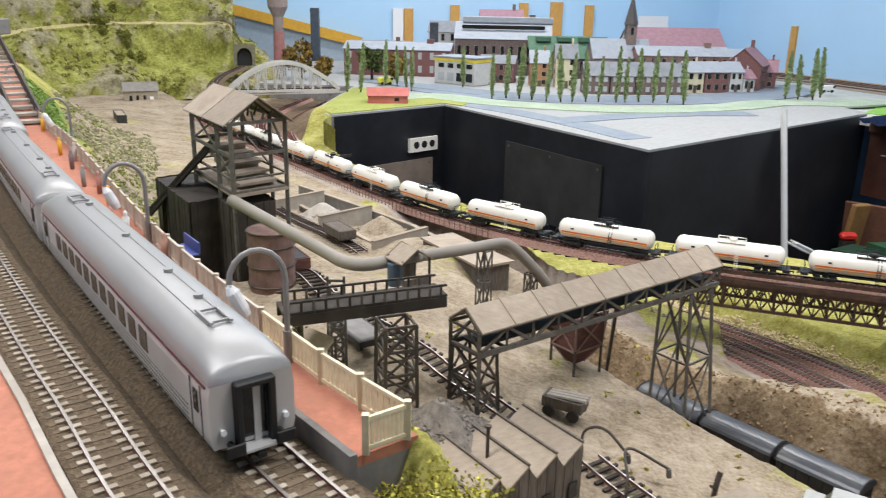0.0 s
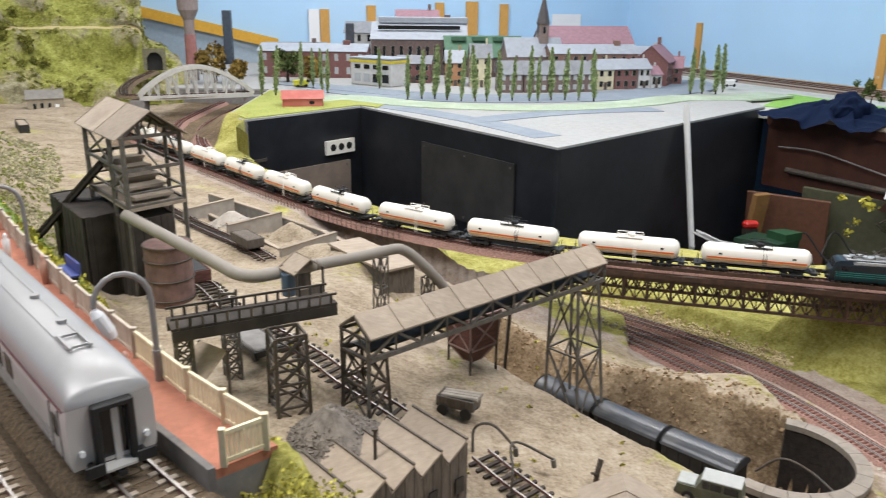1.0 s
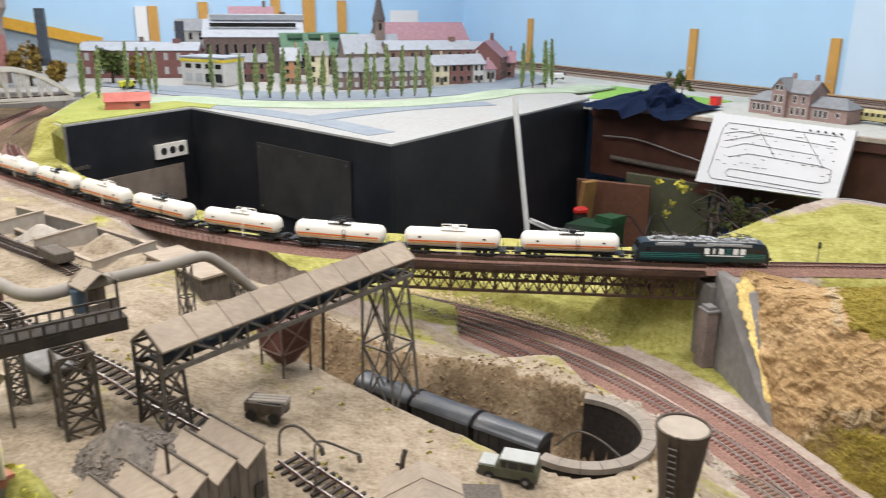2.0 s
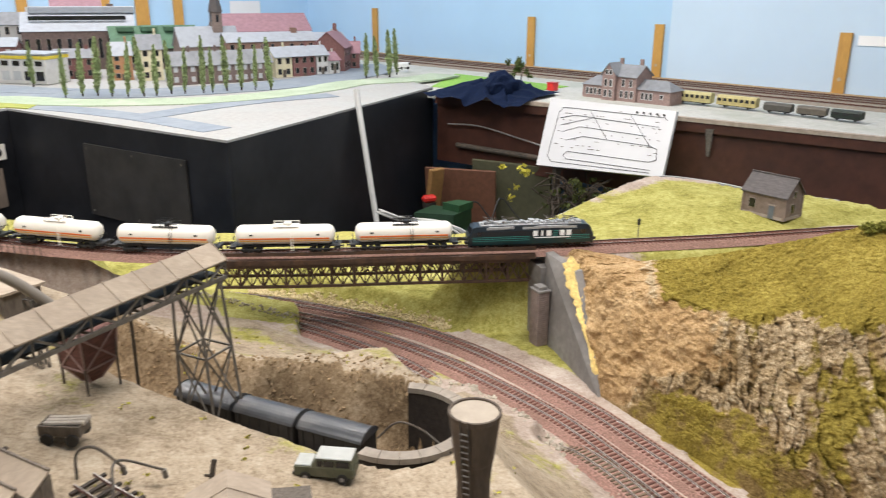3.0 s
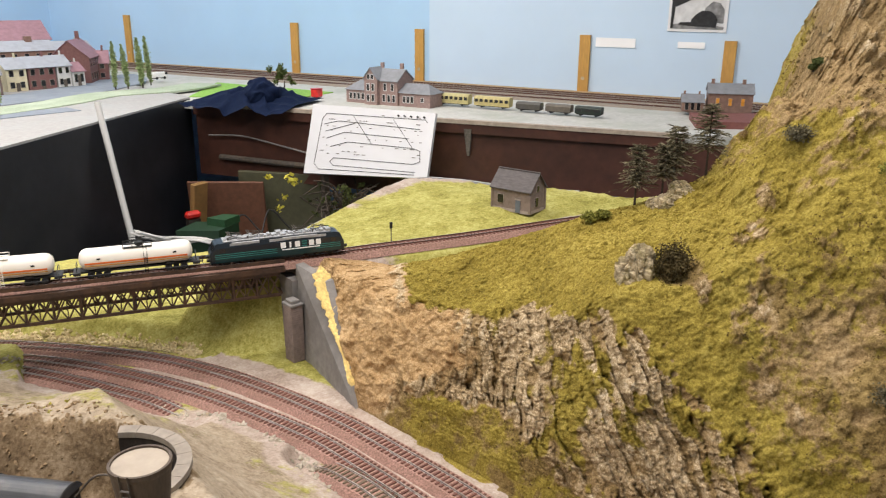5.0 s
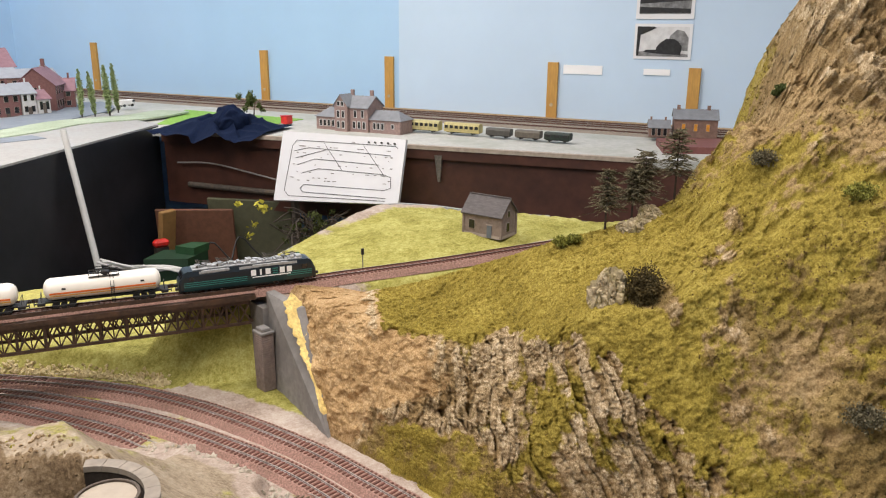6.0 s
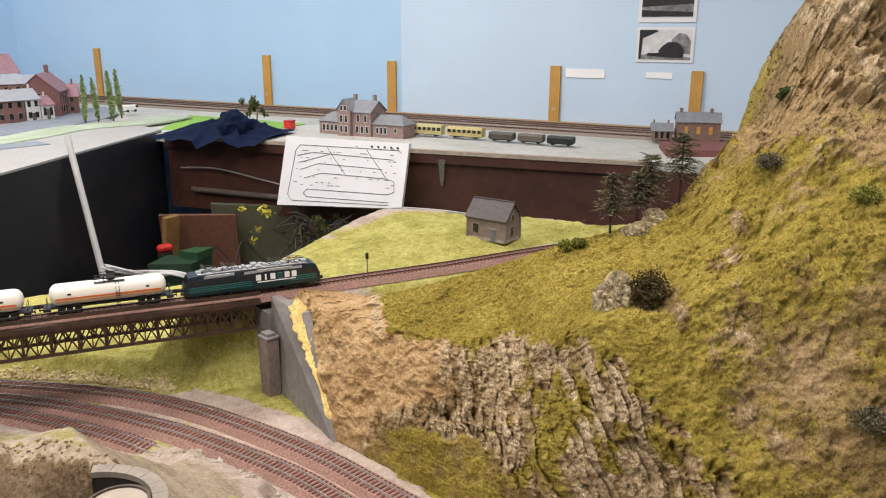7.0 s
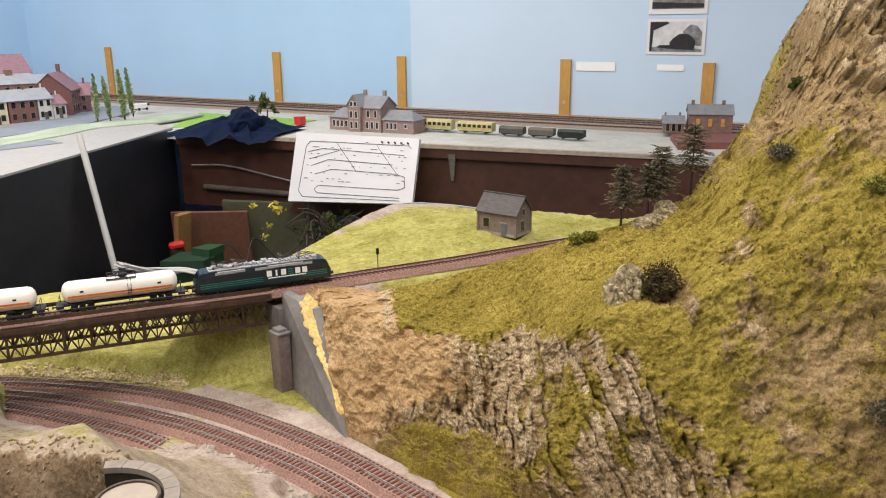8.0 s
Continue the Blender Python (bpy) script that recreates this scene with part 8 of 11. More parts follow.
tagged(from_lists("grass_verge", v2, f2, leafmat("fresh_green_tuft", (0.17, 0.25, 0.06), 0.6, 1.5)), "fresh green grass tufts along the platform fence", "grass", kind="stuff")
v2, f2 = [], []
for i in range(5200):
    k = rnd3.uniform(0.30, 1.0)
    p = FENCE_LINE.side(FENCE_LINE.length * k, rnd3.uniform(0.065, 0.08 + 0.22 * k))
    if noise.noise(Vector((p.x * 7, p.y * 7, 4.0))) < -0.1:
        continue
    sz = rnd3.uniform(0.0016, 0.0045 + 0.004 * k)
    m = Euler((rnd3.gauss(0, 0.3), rnd3.gauss(0, 0.3), rnd3.uniform(0, 6))).to_matrix()
    i0 = len(v2)
    for d in ((1.3, 0, 0), (-1.2, 0.1, 0), (0, 0.8, 0), (0.1, -0.8, 0), (0.1, 0, 0.8), (0, 0.1, -0.8)):
        v2.append(tuple(Vector((p.x, p.y, drop(p.x, p.y))) + m @ (Vector(d) * sz * rnd3.uniform(0.6, 1.3))))
    for t_ in ((0, 2, 4), (2, 1, 4), (1, 3, 4), (3, 0, 4), (2, 0, 5), (1, 2, 5), (3, 1, 5), (0, 3, 5)):
        f2.append(tuple(i0 + k2 for k2 in t_))
tagged(from_lists("bank_rocks", v2, f2, leafmat("grey_olive_bank_rock", (0.27, 0.245, 0.15), 0.5, 1.5)), "grey-olive tumbled rocks on the terrace bank", "rocks", kind="stuff")
v2, f2 = [], []
for i in range(420):
    k = rnd3.uniform(0.30, 1.0)
    p = FENCE_LINE.side(FENCE_LINE.length * k, rnd3.uniform(0.065, 0.08 + 0.22 * k))
    leaves(v2, f2, (p.x, p.y, drop(p.x, p.y)), rnd3.uniform(0.006, 0.016), 60, 0.0011, rnd3, (1, 1, 0.5))
tagged(from_lists("bank_shrubs", v2, f2, leafmat("green_bank_shrub", (0.22, 0.24, 0.06), 0.6, 1.5)), "low olive shrubs between the bank rocks", "shrubs", kind="stuff")
for i in range(420):
    k = rnd3.uniform(0, 0.30)
    p = FENCE_LINE.side(FENCE_LINE.length * k, rnd3.uniform(0.006, 0.05 + 0.12 * k))
    leaves(v, f, (p.x, p.y, drop(p.x, p.y)), rnd3.uniform(0.004, 0.009), 16, 0.0016, rnd3, (1, 1, 0.45))
tagged(from_lists("grass_tufts", v, f, LEAF_YELLOW), "yellow-green grass tufts on the yard and bank", "grass", kind="stuff")
bush(0.092, 0.352, 0.130, 0.030, LEAF_YELLOW, "yellow-green bush at the platform end", 7000, 0.0007, (1.1, 0.9, 0.8), seed=3)
bush(0.074, 0.368, 0.132, 0.016, LEAF_YELLOW, "yellow-green bush at the platform end", 3500, 0.0006, (1.1, 0.9, 0.9), seed=9)
bush(0.118, 0.330, 0.118, 0.028, LEAF_YELLOW, "yellow-green bush at the platform end", 6000, 0.0007, (1.1, 0.9, 0.8), seed=4)

# hut on the meadow
hx, hy = 1.400, 1.108
hz = drop(hx, hy) - 0.001
hutm = pose(hx, hy, hz, 0, 0, -78)
hut = thing("linesman_hut", "small grey-brown brick hut with a dark slate roof", "hut", m=hutm)


def small_house(h, L, W, H, RH, wall, roof, wins, doors=(), over=0.004, chim=(), wm=None, frame=None, tw=0.0012):
    """A gabled house along x, with window and door parts (face, x, z, w, h)."""
    bm = bmesh.new()
    extrude_x(bm, [(-W / 2, 0), (-W / 2, H), (0, H + RH), (W / 2, H), (W / 2, 0)], -L / 2, L / 2)
    part("wall_shell", bm, wall, h)
    for sd in (-1, 1):
        bm = bmesh.new()
        k = (W / 2 + over) / (W / 2)
        a, b = (0, H + RH + tw), (sd * (W / 2 + over), H + RH - RH * k + tw)
        prof = [a, b, (b[0], b[1] - tw), (0, a[1] - tw)]
        extrude_x(bm, prof, -L / 2 - over, L / 2 + over)
        part("roof", bm, roof, h)
    for face, u, z, w, hh in wins:
        wn = new("window")
        wn.parent = h
        for name, ww, h2, dep, mat in (("frame", w + tw, hh + tw, tw * 0.5, frame or CONCRETE_PALE), ("pane", w, hh, tw * 0.9, wm or DARKGLASS)):
            bm = bmesh.new()
            if face in ("s", "n"):
                sg = -1 if face == "s" else 1
                box(bm, (u, sg * W / 2, z), (ww, dep * 2, h2))
            else:
                sg = 1 if face == "e" else -1
                box(bm, (sg * L / 2, u, z), (dep * 2, ww, h2))
            part(name, bm, mat, wn)
    for face, u, w, hh, mat in doors:
        bm = bmesh.new()
        if face in ("s", "n"):
            box(bm, (u, (-1 if face == "s" else 1) * W / 2, hh / 2), (w, tw * 1.6, hh))
        else:
            box(bm, ((1 if face == "e" else -1) * L / 2, u, hh / 2), (tw * 1.6, w, hh))
        part("door", bm, mat, h)
    for x, y in chim:
        bm = bmesh.new()
        box(bm, (x, y, H + RH), (L * 0.06 + 0.002, L * 0.06 + 0.002, RH * 0.9 + 0.004))
        part("chimney", bm, wall, h)
    return h


HUTSTONE = plain("pale_dressed_stone", (0.33, 0.28, 0.25), 0.9, grain=120, vary=0.15)
small_house(hut, 0.086, 0.056, 0.046, 0.028, BRICK, SLATE, [("s", -0.023, 0.0225, 0.0125, 0.0165), ("e", -0.004, 0.020, 0.0095, 0.0165), ("e", -0.001, 0.046, 0.0065, 0.011)], [("s", 0.017, 0.0105, 0.024, plain("grey_blue_door", (0.12, 0.14, 0.17), 0.6))], over=0.0045, frame=HUTSTONE, tw=0.0020)
bm = bmesh.new()
box(bm, (0, 0, 0.0020), (0.0876, 0.0576, 0.0060))
part("plinth", bm, HUTSTONE, hut)
bm = bmesh.new()
box(bm, (0.017, -0.0285, 0.0255), (0.0145, 0.0016, 0.0026))
part("door_lintel", bm, HUTSTONE, hut)
bm = bmesh.new()
bar(bm, (-0.0475, 0, 0.0765), (0.0475, 0, 0.0765), 0.0034, 0.0026)
part("ridge_tile", bm, SLATE, hut)
for x in (-0.0432, 0.0432):
    for sd in (-1, 1):
        bm = bmesh.new()
        box(bm, (x, sd * 0.0278, 0.0235), (0.0040, 0.0040, 0.045))
        part("corner_stone", bm, BRICK, hut)

# line-side signals
for (x, y, h, mat) in ((0.985, 1.150, 0.030, plain("dark_green_signal", (0.02, 0.09, 0.03), 0.5)), (1.085, 1.105, 0.027, BLACKMAT)):
    sg = thing("signal", "small dark colour-light signal on a post beside the line", "signal", "line signals")
    bm = bmesh.new()
    tube(bm, [(x, y, YARD_RAIL - 0.008), (x, y, YARD_RAIL + h)], 0.0009, 6)
    part("post", bm, STEELGREY, sg)
    bm = bmesh.new()
    box(bm, (x, y, YARD_RAIL + h), (0.0050, 0.0035, 0.0110), None, 0.0006)
    part("signal_head", bm, mat, sg)

# ---- hanging jibs and stump in the yard ----
for pts in ([(0.212, 0.585), (0.219, 0.622), (0.250, 0.618)], [(0.190, 0.640), (0.205, 0.640), (0.222, 0.628)]):
    jb = thing("curved_jib", "dark rusty curved jib standing in the yard", "jib")
    bm = bmesh.new()
    z0 = drop(*pts[0])
    tube(bm, smooth_path([(pts[0][0], pts[0][1], z0), (pts[0][0] + 0.002, pts[0][1] + 0.006, z0 + 0.018), (pts[1][0], pts[1][1] - 0.004, z0 + 0.026), (pts[2][0], pts[2][1], z0 + 0.010)], 0.003), 0.0011, 6)
    part("arm", bm, STEELDARK, jb)
    bm = bmesh.new()
    tube(bm, [(pts[2][0], pts[2][1], z0 + 0.010), (pts[2][0] + 0.001, pts[2][1], z0 + 0.003)], 0.0020, 8)
    part("nozzle", bm, STEELGREY, jb)
z0 = drop(0.283, 0.612)
bm = bmesh.new()
tube(bm, smooth_path([(0.283, 0.612, z0 - 0.002), (0.284, 0.613, z0 + 0.010), (0.287, 0.616, z0 + 0.020)], 0.003), 0.0022, 8)
tube(bm, [(0.284, 0.613, z0 + 0.008), (0.278, 0.607, z0 + 0.014)], 0.0012, 6)
tagged(part("tree_stump", bm, BARK), "small dead forked tree stump", "stump")
jb = thing("pit_hose", "thin dark hose hanging over the coping", "hose")
bm = bmesh.new()
tube(bm, smooth_path([(0.437, 0.662, -0.045), (0.452, 0.650, -0.026), (0.468, 0.634, -0.028), (0.478, 0.612, -0.034), (0.482, 0.600, -0.036)], 0.003), 0.0010, 6)
part("hose", bm, STEELDARK, jb)

# ---- west hill with tunnel, ledge line, hut ----
foot = Line([(-2.05, 1.75, 0), (-1.66, 2.35, 0), (-1.40, 2.85, 0), (-1.20, 3.12, 0), (-1.00, 3.27, 0), (-0.80, 3.31, 0), (-0.62, 3.40, 0)])
NA, NB = 220, 150
PA = np.zeros((NB, NA, 3))
wg, ws, we = np.zeros((NB, NA)), np.zeros((NB, NA)), np.zeros((NB, NA))
prof_o = [0.0, 0.05, 0.13, 0.22, 0.27, 0.33, 0.45, 0.60, 0.80]
prof_z = [-0.07, 0.01, 0.07, 0.145, 0.155, 0.22, 0.32, 0.42, 0.50]
for j in range(NA):
    ka = j / (NA - 1)
    s = foot.length * ka
    p, w = foot.at(s), foot.way(s)
    nrm = Vector((-w.y, w.x, 0)).normalized()
    end = smooth(1.0, 0.86, ka)
    for i in range(NB):
        kb = i / (NB - 1) * 8
        o_ = float(np.interp(kb, range(9), prof_o))
        z_ = float(np.interp(kb, range(9), prof_z))
        z_ = -0.07 + (z_ + 0.07) * lerp(0.25, 1.0, end)
        q = p + nrm * o_
        q.z = z_
        n_ = noise.fractal(q * 6.0, 1.0, 2.0, 4)
        r_ = noise.ridged_multi_fractal(Vector((s * 16, z_ * 7, 1.0)), 0.9, 2.1, 4, 1.0, 2.0) - 1.0
        cut = 0.3 if 3.2 < kb < 4.1 else 1.0
        z_ += 0.07 * smooth(0.45, 0.75, ka) * smooth(2.0, 3.4, kb)
        q.z = z_
        q += nrm * (-(0.055 * n_ + 0.02 * r_) * cut) + Vector((0, 0, 0.028 * n_ * cut))
        PA[i, j] = q
        ws[i, j] = max(0, 0.28 + 0.55 * r_ + 0.5 * n_) * (1 if kb < 6 else 0.7)
        wg[i, j] = 0.56 - 0.7 * n_ - 0.35 * r_ + (0.15 if kb > 4.5 else 0) + 0.45 * smooth(0.55, 0.2, ka)
        we[i, j] = 0.9 if 3.3 < kb < 4.0 else 0.0
WEST = land("west_hill_scenery", [
    (None, (0.15, 0.13, 0.055), (0.30, 0.27, 0.13), (0.45, 0.41, 0.23)),
    ("stone", (0.13, 0.118, 0.066), (0.28, 0.255, 0.155), (0.43, 0.40, 0.28)),
    ("grass", (0.110, 0.112, 0.020), (0.255, 0.262, 0.058), (0.42, 0.43, 0.13)),
    ("earth", (0.40, 0.33, 0.16), (0.52, 0.44, 0.22), (0.62, 0.54, 0.30)),
], relief=0.9, dist=0.008, speck=120.0)
wh_ = grid_mesh("hill_west", PA, WEST, dict(stone=ws, grass=wg, earth=we))
tagged(wh_, "wooded pale rocky model hill with yellow-green flock", "hill", kind="structure")
v, f = [], []
rw = random.Random(31)
for i in range(3000):
    a_, b_ = rw.randrange(NB), rw.randrange(NA)
    if we[a_, b_] > 0.5 or noise.noise(Vector(PA[a_, b_]) * 5) < -0.05:
        continue
    leaves(v, f, PA[a_, b_], rw.uniform(0.008, 0.022), 24, 0.0034, rw, (1, 1, 0.6))
tagged(from_lists("hill_shrubs", v, f, leafmat("khaki_foam_leaf", (0.24, 0.235, 0.07), 0.55, 1.5)), "olive foam shrubs over the hillside", "shrubs", kind="stuff")
for k, (a_, b_, rad, mat) in enumerate(((60, 160, 0.06, LEAF_OLIVE), (72, 158, 0.055, LEAF_OLIVE), (46, 164, 0.05, LEAF_OLIVE), (100, 60, 0.10, LEAF_POPLAR), (110, 95, 0.07, LEAF_OLIVE), (118, 30, 0.12, LEAF_POPLAR))):
    q = PA[a_, b_]
    sh = thing("shrub", "dense olive foam shrub hanging on the hillside", "shrub", "hillside shrubs")
    v, f = [], []
    for d_ in range(9):
        c_ = Vector(q) + Vector((rw.gauss(0, 0.5), rw.gauss(0, 0.3), rw.gauss(0, 0.7))) * rad
        leaves(v, f, c_, rad * rw.uniform(0.25, 0.55), 420, 0.0032, rw, (1, 1, 1.1), 0.2)
    from_lists("crown", v, f, mat, sh)


def portal(x, y, z, rz, w, h, label):
    p = thing("tunnel_portal", label, "tunnel portal", "tunnel portals", pose(x, y, z, 0, 0, rz))
    bm = bmesh.new()
    outer_ = [(-w * 0.9, 0), (-w * 0.72, h * 1.2), (w * 0.72, h * 1.2), (w * 0.9, 0)]
    arch = [(w * 0.5 * math.cos(a), h * 0.5 + h * 0.5 * math.sin(a)) for a in [math.pi * k / 12 for k in range(13)]]
    ring_ = [(w * 0.5, 0)] + arch + [(-w * 0.5, 0)]
    out_pts = [(w * 0.72, 0), (w * 0.72, h * 0.5)] + [(w * 0.72, h * 1.2)] * 6 + [(-w * 0.72, h * 1.2)] * 6 + [(-w * 0.72, 0)]
    fr_i = [bm.verts.new((a, 0, b)) for a, b in ring_]
    fr_o = [bm.verts.new((a, 0, b)) for a, b in out_pts]
    bk_i = [bm.verts.new((a, 0.12, b)) for a, b in ring_]
    for k in range(len(ring_) - 1):
        bm.faces.new((fr_i[k], fr_i[k + 1], fr_o[k + 1], fr_o[k]))
        bm.faces.new((fr_i[k + 1], fr_i[k], bk_i[k], bk_i[k + 1]))
    bm.faces.new(bk_i)
    bmesh.ops.remove_doubles(bm, verts=bm.verts[:], dist=1e-6)
    part("facing", bm, plain("tunnel_stone", (0.17, 0.16, 0.10), 0.9, grain=70, vary=0.3) if "tunnel_stone" not in bpy.data.materials else bpy.data.materials["tunnel_stone"], p)
    # black sheet just inside the arch, standing in for the tunnel's darkness
    bm = bmesh.new()
    box(bm, (0, 0.025, h * 0.47), (w * 0.99, 0.002, h * 0.98))
    part("bore_shade", bm, BLACKMAT, p)
    return p


portal(-0.785, 3.37, 0.062, 14, 0.060, 0.070, "grey stone tunnel portal in the hillside")

# track up to the tunnel, arch bridge, red hut, water tower
railway("branch_line", "branch track from the arch bridge to the tunnel", Line([(-0.38, 3.12, 0.004), (-0.74, 2.99, 0.004), (-0.82, 3.06, 0.012), (-0.83, 3.20, 0.036), (-0.79, 3.36, 0.060)]), SLEEPER_DARK, BALLAST_BROWN, pitch=0.010)
arch = thing("arch_bridge", "pale grey bowstring arch railway bridge", "bridge")
ARCHMAT = plain("pale_grey_bridge_paint", (0.50, 0.49, 0.45), 0.7, grain=60, vary=0.1, dirt=(0.36, 0.34, 0.30), dirt_scale=20)
AA, AB = Vector((-0.745, 2.985)), Vector((-0.372, 3.125))
ad = (AB - AA).normalized()
an = Vector((-ad.y, ad.x))
for sd in (-1, 1):
    off = an * sd * 0.026
    pts = []
    for i in range(25):
        k = i / 24
        c = AA.lerp(AB, k) + off
        pts.append(Vector((c.x, c.y, 0.004 + 0.098 * math.sin(math.pi * k) ** 0.85)))
    bm = bmesh.new()
    for a, b in zip(pts, pts[1:]):
        bar(bm, a, b, 0.010, 0.013)
    part("arch_rib", bm, ARCHMAT, arch)
    bm = bmesh.new()
    c0, c1 = AA + off, AB + off
    bar(bm, (c0.x, c0.y, -0.002), (c1.x, c1.y, -0.002), 0.009, 0.016)
    part("tie_beam", bm, ARCHMAT, arch)
    for i in range(2, 23, 2):
        lo_ = AA.lerp(AB, i / 24) + off
        bm = bmesh.new()
        bar(bm, (lo_.x, lo_.y, 0.0), pts[i], 0.0035)
        nxt = pts[min(22, i + 1)] if (i // 2) % 2 else pts[max(2, i - 1)]
        bar(bm, (lo_.x, lo_.y, 0.0), nxt, 0.0035)
        part("hanger", bm, ARCHMAT, arch)
bm = bmesh.new()
c0, c1 = AA, AB
bar(bm, (c0.x, c0.y, -0.004), (c1.x, c1.y, -0.004), 0.05, 0.006)
part("deck", bm, CONCRETE, arch)
for q in (AA, AB):
    bm = bmesh.new()
    box(bm, (q.x, q.y, -0.045), (0.05, 0.07, 0.075), None, 0.002)
    part("abutment", bm, CONCRETE, arch)
REDROOF = plain("faded_red_roof", (0.42, 0.11, 0.085), 0.7, grain=60, vary=0.1, dirt=(0.50, 0.20, 0.17), dirt_scale=14)
rh = thing("red_hut", "small faded red barn on the green corner of the town board", "barn", m=pose(-0.155, 2.83, TOP, 0, 0, 6))
small_house(rh, 0.135, 0.085, 0.030, 0.022, REDROOF, REDROOF, [("s", 0.030, 0.017, 0.016, 0.010)], frame=REDROOF)
wtw = thing("water_tower", "grey conical water tower on a reddish shaft", "water tower")
wx, wy = -0.70, 3.63
bm = bmesh.new()
tube(bm, [(wx, wy, 0.0), (wx, wy, 0.20), (wx, wy, 0.25), (wx, wy, 0.29), (wx, wy, 0.36)], 0.03, 16, radii=[0.026, 0.021, 0.023, 0.043, 0.045])
part("tank_and_shaft", bm, plain("grey_pink_render", (0.27, 0.22, 0.21), 0.8, grain=40, vary=0.15), wtw, shade=False)
bm = bmesh.new()
tube(bm, [(wx, wy, 0.06), (wx, wy, 0.19)], 0.03, 16, radii=[0.0265, 0.0228])
part("painted_band", bm, plain("dull_pink_brick", (0.33, 0.15, 0.14), 0.8, vary=0.15), wtw)
chm = thing("factory_chimney", "square dark blue-grey chimney block behind the bridge", "chimney")
bm = bmesh.new()
box(bm, (-0.535, 3.60, 0.18), (0.035, 0.035, 0.22), None, 0.002)
part("stack", bm, plain("dark_blue_grey", (0.045, 0.06, 0.085), 0.6), chm)
for (x, y, r, mat, sd) in ((-0.60, 3.60, 0.085, LEAF_BROWN, 1), (-0.50, 3.58, 0.05, LEAF_BROWN, 2), (-0.30, 3.66, 0.075, LEAF_GREEN, 3), (-0.20, 3.70, 0.055, LEAF_BROWN, 4)):
    t = thing("foam_tree", "round model tree with brown-green foam leaves", "tree", "foam trees")
    bm = bmesh.new()
    tube(bm, [(x, y, TOP), (x, y, TOP + r)], 0.006, 8, radii=[0.007, 0.004])
    part("trunk", bm, BARK, t)
    v, f = [], []
    rw2 = random.Random(60 + sd)
    for k in range(16):
        d = Vector((rw2.gauss(0, 1), rw2.gauss(0, 1), rw2.gauss(0, 1))).normalized() * r * 0.6
        leaves(v, f, Vector((x, y, TOP + r * 1.15)) + d, r * 0.45, 70, 0.006, rw2)
    from_lists("crown", v, f, mat, t)
yh = thing("lineman_house", "small beige yard house with a grey roof", "house", m=pose(-1.075, 3.00, -0.055, 0, 0, 24))
small_house(yh, 0.115, 0.075, 0.054, 0.026, plain("beige_render", (0.30, 0.26, 0.19), 0.9, vary=0.15), plain("pale_grey_roof", (0.22, 0.205, 0.18), 0.9, vary=0.15), [("s", x, 0.026, 0.010, 0.022) for x in (-0.035, -0.012, 0.012)], [("s", 0.036, 0.013, 0.032, PAPER)], chim=((0.03, 0),))
open_wagon("ore_wagon", "dusty grey open wagon on the back siding", -0.93, 2.47, 118, 0.13, WAGONBODY, ROOFWOOD, z=-0.05, h=0.030)

# steps up from the platform
st = thing("station_steps", "long grey stair up from the platform with dark side rails", "stairs")
for i in range(18):
    c = Vector((-0.47, 1.13)).lerp(Vector((-0.80, 1.62)), i / 17)
    bm = bmesh.new()
    d = Vector((0.83, 0.56)) * 0.014
    bar(bm, (c.x - d.x, c.y - d.y, 0.165 + i * 0.0052), (c.x + d.x, c.y + d.y, 0.165 + i * 0.0052), 0.018, 0.0035)
    part("step", bm, CONCRETE_PALE, st)
for sd in (-1, 1):
    d = Vector((0.83, 0.56)) * 0.016 * sd
    bm = bmesh.new()
    bar(bm, (-0.47 + d.x, 1.13 + d.y, 0.170), (-0.80 + d.x, 1.62 + d.y, 0.262), 0.003, 0.016)
    part("stringer", bm, STEELDARK, st)
bm = bmesh.new()
box(bm, (-0.83, 1.67, 0.262), (0.06, 0.08, 0.03), pose(0, 0, 0), 0.002)
part("landing", bm, CONCRETE, st)


# ---- town ----
GREY_ROOF = plain("pale_grey_zinc_roof", (0.34, 0.365, 0.41), 0.65, grain=40, vary=0.12, dirt=(0.33, 0.36, 0.40), dirt_scale=10)
DARK_ROOF = plain("grey_slate_roof", (0.22, 0.23, 0.25), 0.75, grain=50, vary=0.15)
PURPLE_ROOF = plain("faded_purple_roof", (0.30, 0.17, 0.20), 0.75, grain=50, vary=0.15)
GREEN_ROOF = plain("dull_green_roof", (0.07, 0.15, 0.09), 0.7, grain=50, vary=0.2)
CREAMWALL = plain("cream_house_wall", (0.60, 0.55, 0.38), 0.8, grain=60, vary=0.1)
WHITEWALL = plain("white_house_wall", (0.54, 0.54, 0.53), 0.8, grain=60, vary=0.08)
ORANGEWALL = plain("orange_house_wall", (0.38, 0.20, 0.10), 0.8, grain=60, vary=0.12)
BROWNWALL = plain("brown_house_brick", (0.15, 0.11, 0.10), 0.85, grain=120, vary=0.25)
REDWALL = plain("dark_red_house_brick", (0.185, 0.088, 0.082), 0.85, grain=120, vary=0.2)
DEPOTWALL = plain("grey_brown_depot_brick", (0.22, 0.135, 0.105), 0.85, grain=120, vary=0.2)
PANEPALE = plain("pale_curtained_pane", (0.42, 0.44, 0.46), 0.2, grain=20, vary=0.1, relief=0)


